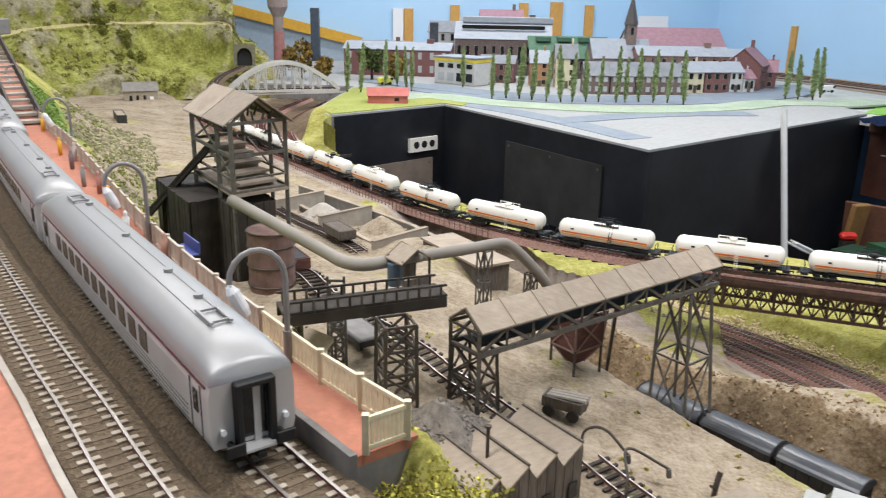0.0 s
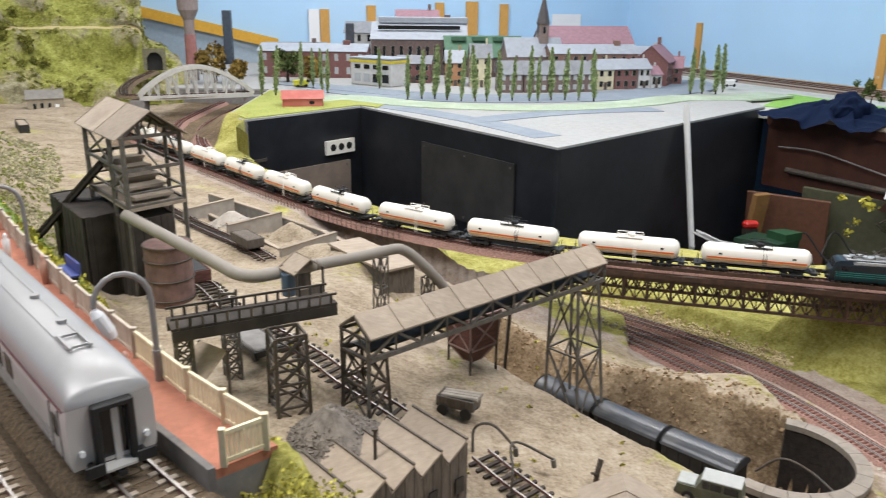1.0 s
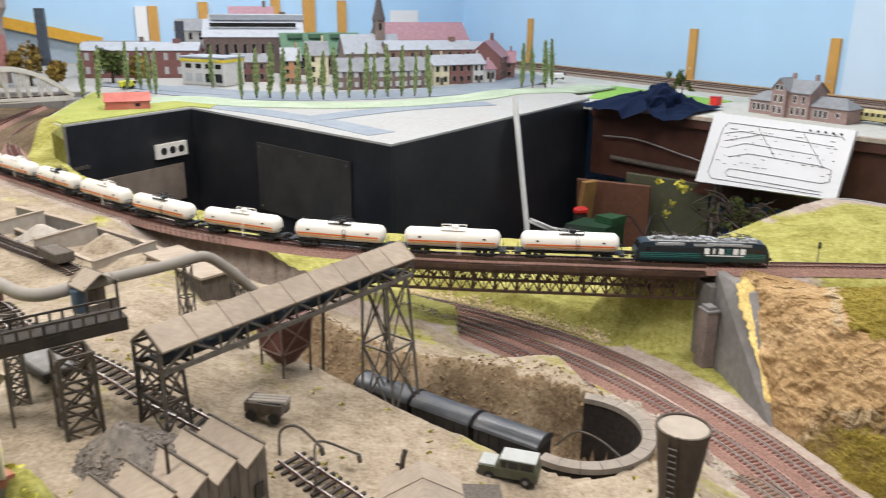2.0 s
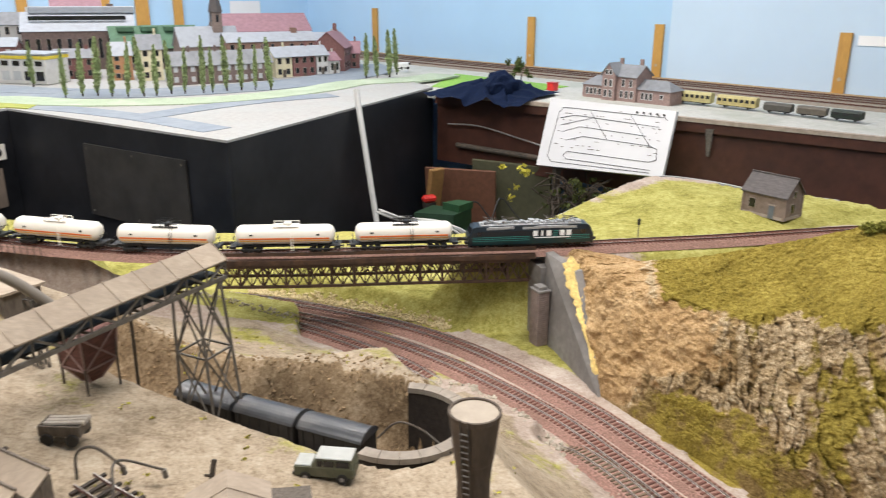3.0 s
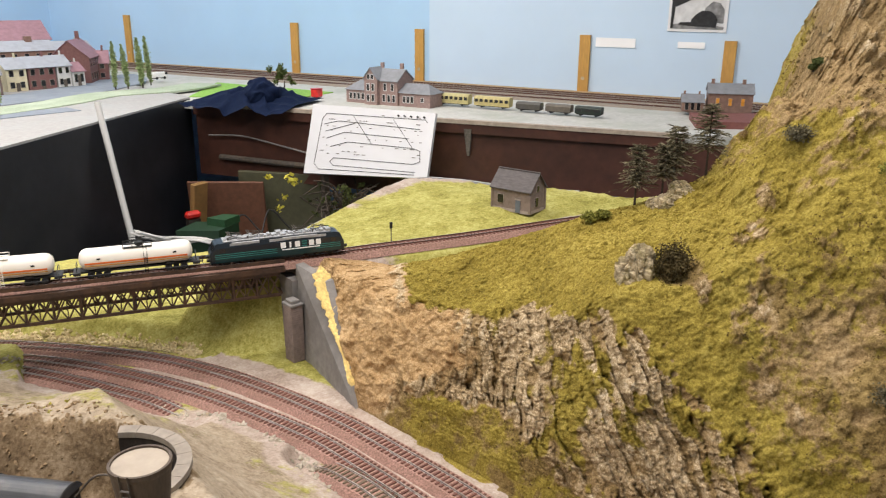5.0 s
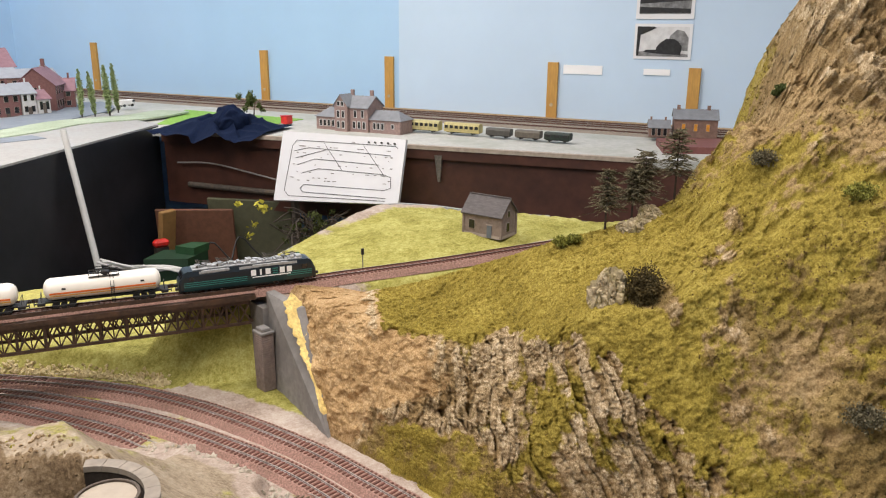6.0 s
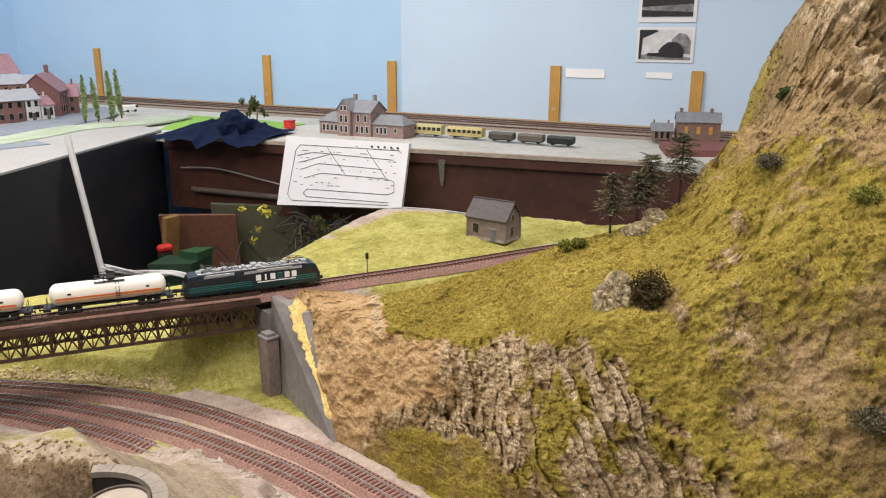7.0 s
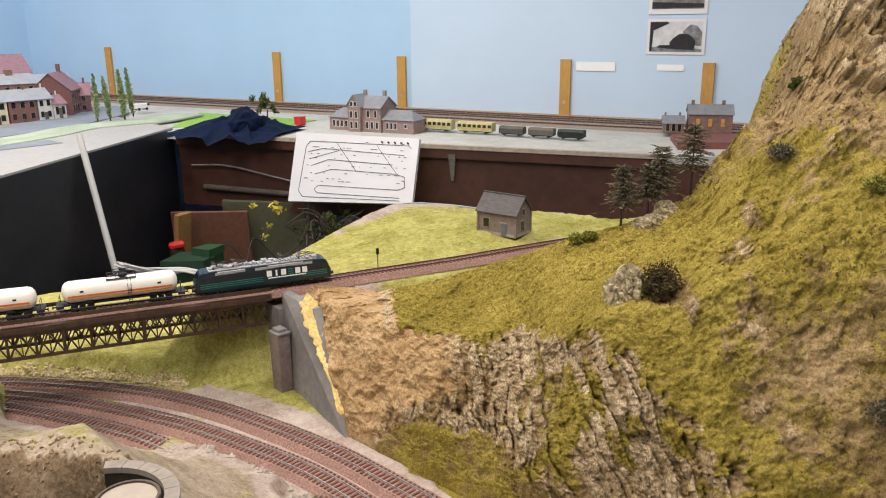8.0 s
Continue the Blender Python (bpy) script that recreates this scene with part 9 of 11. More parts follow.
def town_house(x, y, rz, L, W, H, RH, wall, roof, label, floors=2, cols=3, pane=None, chim=True, name="town_house", category="house", door=True):
    h = thing(name, label, category, "town buildings", pose(x, y, TOP, 0, 0, rz))
    wins = []
    for fl in range(floors):
        for c in range(cols):
            u = -L / 2 + L * (c + 0.5) / cols
            z = H * (fl + 0.55) / floors
            wins.append(("s", u, z, min(L / cols * 0.45, 0.016), H / floors * 0.5))
        wins.append(("e", 0.0, H * (fl + 0.55) / floors, 0.014, H / floors * 0.45))
        wins.append(("w", 0.0, H * (fl + 0.55) / floors, 0.014, H / floors * 0.45))
    small_house(h, L, W, H, RH, wall, roof, wins, [("s", L * 0.02, 0.014, H / floors * 0.72, TIMBER)] if door else (), over=0.006, chim=((L * 0.3, 0.0),) if chim else (), wm=pane or DARKGLASS, tw=0.002)
    return h


# the corner shop with its flat roof and yellow band
shop = thing("corner_shop", "white corner building with a yellow band and large windows", "shop", "town buildings", pose(0.105, 3.56, TOP, 0, 0, -38))
bm = bmesh.new()
box(bm, (0, 0, 0.055), (0.22, 0.13, 0.11), None, 0.003)
part("wall_shell", bm, WHITEWALL, shop)
bm = bmesh.new()
box(bm, (0, 0, 0.100), (0.224, 0.134, 0.012))
part("band", bm, plain("yellow_band_paint", (0.62, 0.50, 0.05), 0.6), shop)
bm = bmesh.new()
box(bm, (0, 0, 0.113), (0.228, 0.138, 0.006), None, 0.001)
part("flat_roof", bm, GREY_ROOF, shop)
for x in (-0.07, -0.02, 0.03, 0.08):
    bm = bmesh.new()
    box(bm, (x, -0.0652, 0.078), (0.030, 0.003, 0.018))
    part("window", bm, DARKGLASS, shop)
    bm = bmesh.new()
    box(bm, (x, -0.0652, 0.032), (0.034, 0.003, 0.034))
    part("window", bm, DARKGLASS if x > 0 else PANEPALE, shop)

town_house(-0.20, 3.95, -6, 0.50, 0.16, 0.12, 0.03, REDWALL, GREY_ROOF, "long dark brick warehouse with a low grey roof", 2, 9, PANEPALE)
hall2 = town_house(0.30, 4.15, -4, 0.46, 0.26, 0.17, 0.075, BROWNWALL, GREY_ROOF, "large brick factory hall with a pale zinc roof", 1, 11, door=False, name="factory_hall", category="factory")
bm = bmesh.new()
box(bm, (0, -0.075, 0.222), (0.40, 0.012, 0.018), Matrix.Identity(4))
part("roof_light", bm, DARKGLASS, hall2, "long dark glazed strip in the roof")
bm = bmesh.new()
box(bm, (0.02, 0.0, 0.255), (0.44, 0.05, 0.03), None, 0.003)
part("ridge_vent", bm, GREY_ROOF, hall2)
town_house(0.30, 4.45, 0, 0.22, 0.2, 0.24, 0.06, BROWNWALL, PURPLE_ROOF, "tall house with a dark purple hipped roof", 3, 5)
town_house(0.03, 4.35, -8, 0.20, 0.12, 0.19, 0.05, WHITEWALL, DARK_ROOF, "white gabled house behind the hall", 3, 4)
chm = thing("factory_chimney", "dark square factory chimney beside the hall", "chimney", m=pose(-0.04, 4.05, TOP))
bm = bmesh.new()
box(bm, (0, 0, 0.12), (0.04, 0.04, 0.24), None, 0.002)
part("stack", bm, plain("dark_grey_chimney", (0.05, 0.055, 0.07), 0.7), chm)
gh = thing("market_hall", "green-roofed market hall with an arched glass front", "market hall", "town buildings", pose(0.60, 4.02, TOP, 0, 0, 2))
small_house(gh, 0.36, 0.22, 0.10, 0.085, BROWNWALL, GREEN_ROOF, [("s", -0.14 + 0.04 * k, 0.055, 0.024, 0.05) for k in range(8)], over=0.012, tw=0.003)
for k in range(3):
    bm = bmesh.new()
    box(bm, (-0.02 + 0.1 * (k - 1), 0, 0.175), (0.07, 0.10, 0.025), None, 0.004)
    part("roof_lantern", bm, GREEN_ROOF, gh)
# church
ch = thing("church", "brick church with a slate spire", "church", "town buildings", pose(0.80, 3.78, TOP, 0, 0, 8))
small_house(ch, 0.26, 0.12, 0.115, 0.075, BRICK, GREY_ROOF, [("s", -0.1 + 0.04 * k, 0.065, 0.016, 0.055) for k in range(6)], over=0.006, tw=0.002)
bm = bmesh.new()
box(bm, (0.05, 0.0, 0.15), (0.044, 0.044, 0.22), None, 0.002)
part("tower", bm, BRICK, ch)
bm = bmesh.new()
bmesh.ops.create_cone(bm, cap_ends=True, segments=8, radius1=0.033, radius2=0.001, depth=0.135, matrix=Matrix.Translation((0.05, 0, 0.32)))
part("spire", bm, SLATE, ch)
for k in range(4):
    bm = bmesh.new()
    sx, sy = ((1, 0), (-1, 0), (0, 1), (0, -1))[k]
    box(bm, (0.05 + sx * 0.0222, sy * 0.0222, 0.225), (0.002 if sx else 0.012, 0.002 if sy else 0.012, 0.03))
    part("belfry_louvre", bm, DARKGLASS, ch)
town_house(1.10, 4.05, 2, 0.44, 0.24, 0.16, 0.075, WHITEWALL, PURPLE_ROOF, "long hall with a faded pink-purple roof", 2, 9, chim=False)
town_house(1.06, 3.72, 3, 0.40, 0.14, 0.13, 0.035, DEPOTWALL, GREY_ROOF, "long brick block with a pale roof", 2, 9)
town_house(1.36, 3.90, 0, 0.20, 0.16, 0.12, 0.03, WHITEWALL, GREY_ROOF, "plain white block with a flat grey roof", 2, 4)
town_house(0.425, 3.56, 0, 0.075, 0.10, 0.10, 0.045, ORANGEWALL, GREY_ROOF, "narrow orange gabled house", 3, 2)
town_house(0.53, 3.50, 0, 0.085, 0.10, 0.125, 0.05, CREAMWALL, DARK_ROOF, "tall narrow cream gabled house", 3, 2)
town_house(0.26, 3.68, -10, 0.15, 0.10, 0.085, 0.03, REDWALL, DARK_ROOF, "low dark brick house", 2, 4)
for k, (x, y) in enumerate(((0.625, 3.30), (0.725, 3.30), (0.825, 3.31), (0.92, 3.33))):
    town_house(x, y, 2, 0.095, 0.10, 0.075, 0.045, BROWNWALL, DARK_ROOF, "brown brick terrace house with a slate roof", 2, 3, PANEPALE)
town_house(1.03, 3.42, 12, 0.075, 0.10, 0.085, 0.035, CREAMWALL, GREY_ROOF, "small cream house with a grey roof", 2, 2)
town_house(1.125, 3.445, 12, 0.105, 0.10, 0.085, 0.035, REDWALL, GREY_ROOF, "red brick terrace house", 2, 3)
town_house(1.21, 3.465, 12, 0.055, 0.10, 0.085, 0.035, WHITEWALL, GREY_ROOF, "narrow white terrace house", 2, 2)
town_house(1.265, 3.47, 12, 0.05, 0.10, 0.060, 0.03, WHITEWALL, PURPLE_ROOF, "low white house end", 1, 2)
town_house(1.33, 3.62, 60, 0.20, 0.15, 0.105, 0.065, REDWALL, PURPLE_ROOF, "large dark red brick house with a purple roof", 2, 5)
town_house(1.42, 3.66, -20, 0.10, 0.09, 0.075, 0.045, REDWALL, PURPLE_ROOF, "dark red brick wing with a gable", 2, 2)
town_house(-0.32, 4.25, 0, 0.30, 0.14, 0.10, 0.04, BROWNWALL, DARK_ROOF, "plain brown block by the back wall", 2, 6)

# streets and verges on the board
def flat(name, pts, z, mat, label, cat="road"):
    bm = bmesh.new()
    prism(bm, pts, TOP - 0.003, z)
    return tagged(part(name, bm, mat), label, cat, kind="structure")


def band(name, centre, half, z, mat, label, cat="road"):
    line = Line([(x, y, 0) for x, y in centre])
    left, right = [], []
    for i in range(41):
        s = line.length * i / 40
        a, b = line.side(s, -half), line.side(s, half)
        left.append((a.x, a.y))
        right.append((b.x, b.y))
    o = strip_between(name, left, right, TOP - 0.003, z, mat, None)
    return tagged(o, label, cat, kind="structure")


band("verge", [(-0.15, 2.98), (0.0, 3.05), (0.23, 2.87), (0.53, 2.775), (0.76, 2.78), (1.04, 2.91), (1.25, 3.06), (1.50, 3.08), (1.70, 3.2)], 0.075, TOP + 0.004, PALEGREEN, "pale green verge with a raised edge", "verge")
band("road", [(-0.10, 3.42), (0.10, 3.22), (0.40, 3.06), (0.75, 3.06), (1.05, 3.16), (1.30, 3.34), (1.46, 3.55), (1.5, 3.8)], 0.125, TOP + 0.0025, ROADBLUE, "grey-blue painted street", "road")
band("road_stub", [(-0.30, 3.6), (0.0, 3.34), (0.2, 3.18)], 0.07, TOP + 0.0035, ROADBLUE, "grey-blue painted side street", "road")
band("road_marking", [(0.10, 2.86), (0.27, 2.66), (0.42, 2.44), (0.56, 2.18)], 0.046, TOP + 0.0015, ROADBLUE, "grey-blue road outline on bare plaster", "road")
band("road_marking", [(0.36, 2.46), (0.62, 2.62), (0.82, 2.70), (1.05, 2.74)], 0.050, TOP + 0.0022, ROADBLUE, "grey-blue road outline on bare plaster", "road")
bm = bmesh.new()
prism(bm, [(-0.36, 2.64), (-0.295, 2.515), (0.035, 2.842), (0.10, 2.78), (0.15, 2.95), (-0.10, 3.10), (-0.33, 3.3)], TOP - 0.002, TOP + 0.0035)
GREENFLOCK = plain("yellow_green_flock", (0.30, 0.33, 0.07), 0.95, grain=180, vary=0.35, relief=0.7, dirt=(0.42, 0.40, 0.12), dirt_scale=12)
tagged(part("green_corner", bm, GREENFLOCK), "yellow-green flocked corner of the town board", "grass", kind="structure")

# poplars
def poplar(seed):
    rp = random.Random(seed)
    t = thing("poplar_tree", "slender upright green model poplar on the verge", "tree", "poplars")
    bm = bmesh.new()
    tube(bm, [(0, 0, 0), (0, 0, 0.10), (0.002, 0, 0.18)], 0.002, 6, radii=[0.0028, 0.0018, 0.0005])
    part("trunk", bm, BARK, t)
    v, f = [], []
    for k in range(30):
        kk = k / 29
        z = 0.016 + 0.164 * kk
        rr_ = 0.0142 * math.sin(math.pi * min(1, kk * 0.85 + 0.13)) + 0.0018
        leaves(v, f, (rp.uniform(-0.002, 0.002), rp.uniform(-0.002, 0.002), z), rr_, 80, 0.0023, rp, (1, 1, 1.3), 0.15)
    from_lists("crown", v, f, LEAF_POPLAR, t)
    return t


protos = [poplar(s) for s in (1, 2, 3)]
PLACES = [(-0.334, 3.119), (-0.283, 3.115), (-0.215, 3.39), (-0.167, 3.394), (-0.12, 3.25), (-0.096, 3.191), (0.103, 3.376), (0.207, 2.992), (0.26, 3.022), (0.307, 3.018), (0.35, 2.981), (0.398, 2.944), (0.449, 2.94), (0.489, 2.937), (0.541, 2.966), (0.586, 2.963),
          (0.648, 2.958), (0.679, 2.956), (0.734, 2.986), (0.785, 2.982), (0.834, 2.978), (0.882, 2.94), (1.336, 3.188), (1.383, 3.185), (1.437, 3.181), (1.50, 3.26)]
rp = random.Random(77)
for i, (x, y) in enumerate(PLACES):
    m = pose(x, y, TOP + 0.003, rp.uniform(-3, 3), rp.uniform(-5, 5), rp.uniform(0, 360))
    if i < 3:
        protos[i].matrix_world = m
    else:
        k = rp.uniform(0.86, 1.10)
        c = copy_thing(protos[i % 3], m)
        c.scale = (k * rp.uniform(0.9, 1.2), k * rp.uniform(0.9, 1.2), k)
for (x, y, rz, col, lab) in ((-0.22, 3.42, 30, (0.62, 0.60, 0.05), "small yellow-green delivery van on the street"), (1.62, 3.48, 10, (0.75, 0.75, 0.73), "small white van by the station road")):
    vn = thing("delivery_van", lab, "van", m=pose(x, y, TOP + 0.003, 0, 0, rz))
    cm = plain("van_paint", col, 0.4, vary=0.05)
    bm = bmesh.new()
    box(bm, (0, 0, 0.018), (0.062, 0.026, 0.024), None, 0.004)
    part("body", bm, cm, vn)
    bm = bmesh.new()
    box(bm, (0.026, 0, 0.024), (0.012, 0.0265, 0.009))
    part("windscreen", bm, DARKGLASS, vn)
    for x2 in (-0.018, 0.018):
        for y2 in (-0.012, 0.012):
            bm = bmesh.new()
            lathe_x(bm, [(-0.002, 0.006), (0.002, 0.006)], 12, Matrix.Translation((x2, y2, 0.006)) @ Matrix.Rotation(math.pi / 2, 4, "Z"))
            part("wheel", bm, BLACKMAT, vn)

# ---- wall battens, rim, plates and photographs ----
def wall_slab(name, label, cat, a, b, z0, z1, thick, mat, off=0.0, group=""):
    """A thin upright slab between two plan points on a wall, standing off it towards the room."""
    bm = bmesh.new()
    a, b = Vector(a), Vector(b)
    d = (b - a).normalized()
    nrm = Vector((-d.y, d.x))
    if nrm.dot(Vector((0.6, 2.0)) - a) < 0:
        nrm = -nrm
    a, b = a + nrm * off, b + nrm * off
    prism(bm, [tuple(a), tuple(b), tuple(b + nrm * thick), tuple(a + nrm * thick)], z0, z1)
    return tagged(part(name, bm, mat), label, cat, group)


def on_wall(x, y):
    """The point of the east wall's face nearest to a plan point."""
    p = Vector((x, y)) - WB
    return WB + WD * p.dot(WD)


for x, y, zt in ((1.609, 5.243, 0.264), (1.876, 4.513, 0.235), (2.272, 3.433, 0.219), (2.508, 2.788, 0.207), (2.764, 2.088, 0.203), (2.949, 1.583, 0.197)):
    c = on_wall(x, y)
    wall_slab("wall_batten", "short upright pine batten screwed to the blue wall", "batten", c - WD * 0.021, c + WD * 0.021, -0.02, zt, 0.012, PINE, 0.001, "pine battens")
    bm = bmesh.new()
    q = c + WN * 0.0135
    tube(bm, [(q.x, q.y, 0.04), (q.x + WN.x * 0.002, q.y + WN.y * 0.002, 0.04)], 0.007, 12)
    tagged(part("screw_plug", bm, plain("pale_plug", (0.5, 0.4, 0.25), 0.6) if "pale_plug" not in bpy.data.materials else bpy.data.materials["pale_plug"]), "small round screw plug in the batten", "screw plug", "screw plugs")
ND = (Vector((-3.4, 4.3)) - CORNER).normalized()
for x, y, zt, z0, w in ((-0.215, 4.824, 0.285, 0.0, 0.026), (-0.275, 4.814, 0.285, 0.0, 0.030), (0.05, 4.867, 0.308, 0.0, 0.026), (0.451, 4.934, 0.327, 0.0, 0.026), (0.645, 4.966, 0.335, 0.0, 0.036), (0.843, 4.998, 0.321, 0.0, 0.026)):
    p = CORNER + ND * (Vector((x, y)) - CORNER).dot(ND)
    wall_slab("wall_batten", "short upright pine batten screwed to the blue wall", "batten", p - ND * w, p + ND * w, -0.01, zt, 0.018, PAPER if x == -0.275 else PINE, 0.001, "pine battens")
rim = thing("sloping_rim", "yellow-painted sloping board edge above a grey panel", "board edge")
bm = bmesh.new()
r0, r1 = Vector((-1.75, 4.555, 0.40)), Vector((-0.48, 4.762, 0.095))
bar(bm, r0, r1, 0.03, 0.055)
part("edge", bm, plain("yellow_edge_paint", (0.62, 0.34, 0.03), 0.6, vary=0.1), rim)
bm = bmesh.new()
vs = [bm.verts.new(p) for p in ((r0.x, r0.y + 0.012, -0.01), (r1.x, r1.y + 0.012, -0.01), (r1.x, r1.y + 0.012, r1.z), (r0.x, r0.y + 0.012, r0.z), (r0.x, r0.y + 0.02, -0.01), (r1.x, r1.y + 0.02, -0.01), (r1.x, r1.y + 0.02, r1.z), (r0.x, r0.y + 0.02, r0.z))]
for q in ((0, 1, 2, 3), (7, 6, 5, 4), (0, 4, 5, 1), (1, 5, 6, 2), (2, 6, 7, 3), (3, 7, 4, 0)):
    bm.faces.new([vs[k] for k in q])
part("panel", bm, plain("grey_blue_panel", (0.33, 0.40, 0.47), 0.8, vary=0.08), rim)
wall_slab("blank_sign", "blank white card on the blue wall", "sign", (1.149, 5.049), (1.335, 5.080), 0.176, 0.267, 0.004, PAPER, 0.003)
LABELWHITE = plain("bright_white_label", (0.93, 0.93, 0.93), 0.4, grain=12, vary=0.02, relief=0)
for (a, b, z0, z1) in (((2.778, 2.05), (2.831, 1.905), 0.161, 0.195), ((2.885, 1.758), (2.918, 1.667), 0.167, 0.189)):
    wall_slab("blank_label", "blank white paper label on the wall", "label", on_wall(*a), on_wall(*b), z0, z1, 0.002, LABELWHITE, 0.002, "blank labels")
GREYPRINT = plain("grey_photo_print", (0.22, 0.22, 0.22), 0.4, grain=40, vary=0.6, relief=0)
PALEPRINT = plain("pale_photo_print", (0.66, 0.66, 0.66), 0.4, grain=30, vary=0.15, relief=0)
DARKPRINT = plain("black_photo_print", (0.02, 0.02, 0.022), 0.4, grain=60, vary=0.6, relief=0)
for (z0, z1, kind) in ((0.366, 0.545, 0), (0.225, 0.350, 1)):
    a, b = on_wall(2.870, 1.798), on_wall(2.941, 1.603)
    ph = thing("photograph", "black and white railway photograph with a white border", "photograph", "photographs")
    o = wall_slab("card", "", "", a, b, z0, z1, 0.002, PAPER, 0.002)
    o.parent = ph
    L_ = (b - a).length
    if kind == 0:
        shapes = [(GREYPRINT, [(0.06, 0.10), (0.94, 0.10), (0.94, 0.90), (0.06, 0.90)]), (DARKPRINT, [(0.06, 0.30), (0.94, 0.36), (0.94, 0.62), (0.70, 0.70), (0.62, 0.60), (0.30, 0.64), (0.22, 0.58), (0.06, 0.60)]),
                  (DARKPRINT, [(0.06, 0.12), (0.94, 0.12), (0.94, 0.20), (0.06, 0.24)])]
    else:
        shapes = [(PALEPRINT, [(0.05, 0.08), (0.95, 0.08), (0.95, 0.92), (0.05, 0.92)]), (GREYPRINT, [(0.58, 0.30), (0.94, 0.24), (0.94, 0.62), (0.86, 0.80), (0.74, 0.84), (0.62, 0.66)]), (GREYPRINT, [(0.05, 0.08), (0.95, 0.08), (0.95, 0.15), (0.40, 0.26), (0.05, 0.20)]),
                  (DARKPRINT, [(0.05, 0.92), (0.05, 0.66), (0.14, 0.70), (0.38, 0.88), (0.34, 0.92)]), (DARKPRINT, [(0.05, 0.10), (0.09, 0.10), (0.11, 0.68), (0.05, 0.68)]),
                  (DARKPRINT, [(0.40, 0.16), (0.82, 0.13), (0.84, 0.36), (0.78, 0.50), (0.70, 0.58), (0.56, 0.58), (0.46, 0.46), (0.40, 0.34)]), (DARKPRINT, [(0.18, 0.20), (0.40, 0.16), (0.40, 0.27), (0.22, 0.26)])]
    for k, (mt, poly) in enumerate(shapes):
        bm = bmesh.new()
        for o_ in (0.0042, 0.0048 + 0.0005 * k):
            ring_ = []
            for u_, v_ in poly:
                q = a.lerp(b, u_) + WN * o_
                ring_.append(bm.verts.new((q.x, q.y, lerp(z0, z1, v_))))
            bm.faces.new(ring_)
        n_p = len(poly)
        bm.verts.ensure_lookup_table()
        for i in range(n_p):
            bm.faces.new((bm.verts[i], bm.verts[(i + 1) % n_p], bm.verts[n_p + (i + 1) % n_p], bm.verts[n_p + i]))
        bmesh.ops.recalc_face_normals(bm, faces=bm.faces[:])
        part("print_area", bm, mt, ph)

# ---- station board: wall tracks, station, wagons ----
SBZ = -0.02
wall_slab("shelf_strip", "bare wooden strip along the foot of the wall", "trim", on_wall(1.70, 4.95), on_wall(3.2, 1.0), SBZ, SBZ + 0.010, 0.03, plain("pale_wood_strip", (0.40, 0.28, 0.16), 0.7, vary=0.15, stretch=(1, 1, 1)), 0.001)
for off, nm in ((0.085, 0), (0.145, 1), (0.205, 2), (0.30, 3)):
    a, b = on_wall(1.80, 4.72) + WN * off, on_wall(3.1, 1.15) + WN * off
    railway("station_siding", "brown weathered siding along the wall", Line([(a.x, a.y, SBZ + 0.008), ((a.x + b.x) / 2, (a.y + b.y) / 2, SBZ + 0.008), (b.x, b.y, SBZ + 0.008)]), SLEEPER_PALE, plain("grey_brown_ballast", (0.26, 0.22, 0.18), 0.95, grain=300, vary=0.3) if "grey_brown_ballast" not in bpy.data.materials else bpy.data.materials["grey_brown_ballast"], pitch=0.016, max_parts=60)
bm = bmesh.new()
prism(bm, [(1.50, 2.90), (1.80, 2.62), (2.0, 2.70), (1.80, 3.3)], SBZ - 0.002, SBZ + 0.003)
tagged(part("green_lawn", bm, plain("bright_green_flock", (0.22, 0.42, 0.07), 0.95, grain=150, vary=0.3)), "bright green flocked lawn on the station board", "grass", kind="structure")
stn = thing("station_building", "grey-red brick station with gabled centre and low wings", "station", m=pose(1.985, 2.300, SBZ, 0, 0, math.degrees(math.atan2(WD.y, WD.x))))
STB = plain("mauve_brick", (0.30, 0.21, 0.19), 0.85, grain=120, vary=0.2)
bm = bmesh.new()
extrude_x(bm, [(-0.05, 0), (-0.05, 0.085), (0.0, 0.118), (0.05, 0.085), (0.05, 0)], -0.075, 0.055)
part("centre_block", bm, STB, stn)
for sd in (-1, 1):
    bm = bmesh.new()
    extrude_x(bm, [(0, 0.1205), (sd * 0.056, 0.0835), (sd * 0.056, 0.0810), (0, 0.1180)], -0.080, 0.060)
    part("roof", bm, DARK_ROOF, stn)
bm = bmesh.new()
extrude_x(bm, [(-0.026, 0), (-0.026, 0.092), (0.0, 0.125), (0.026, 0.092), (0.026, 0)], -0.065, 0.0, Matrix.Translation((-0.045, 0.0, 0)) @ Matrix.Rotation(math.pi / 2, 4, "Z"))
part("front_gable", bm, STB, stn)
for sd in (-1, 1):
    bm = bmesh.new()
    extrude_x(bm, [(0, 0.1275), (sd * 0.031, 0.0880), (sd * 0.031, 0.0860), (0, 0.1250)], -0.070, 0.0, Matrix.Translation((-0.045, 0.0, 0)) @ Matrix.Rotation(math.pi / 2, 4, "Z"))
    part("gable_roof", bm, DARK_ROOF, stn)
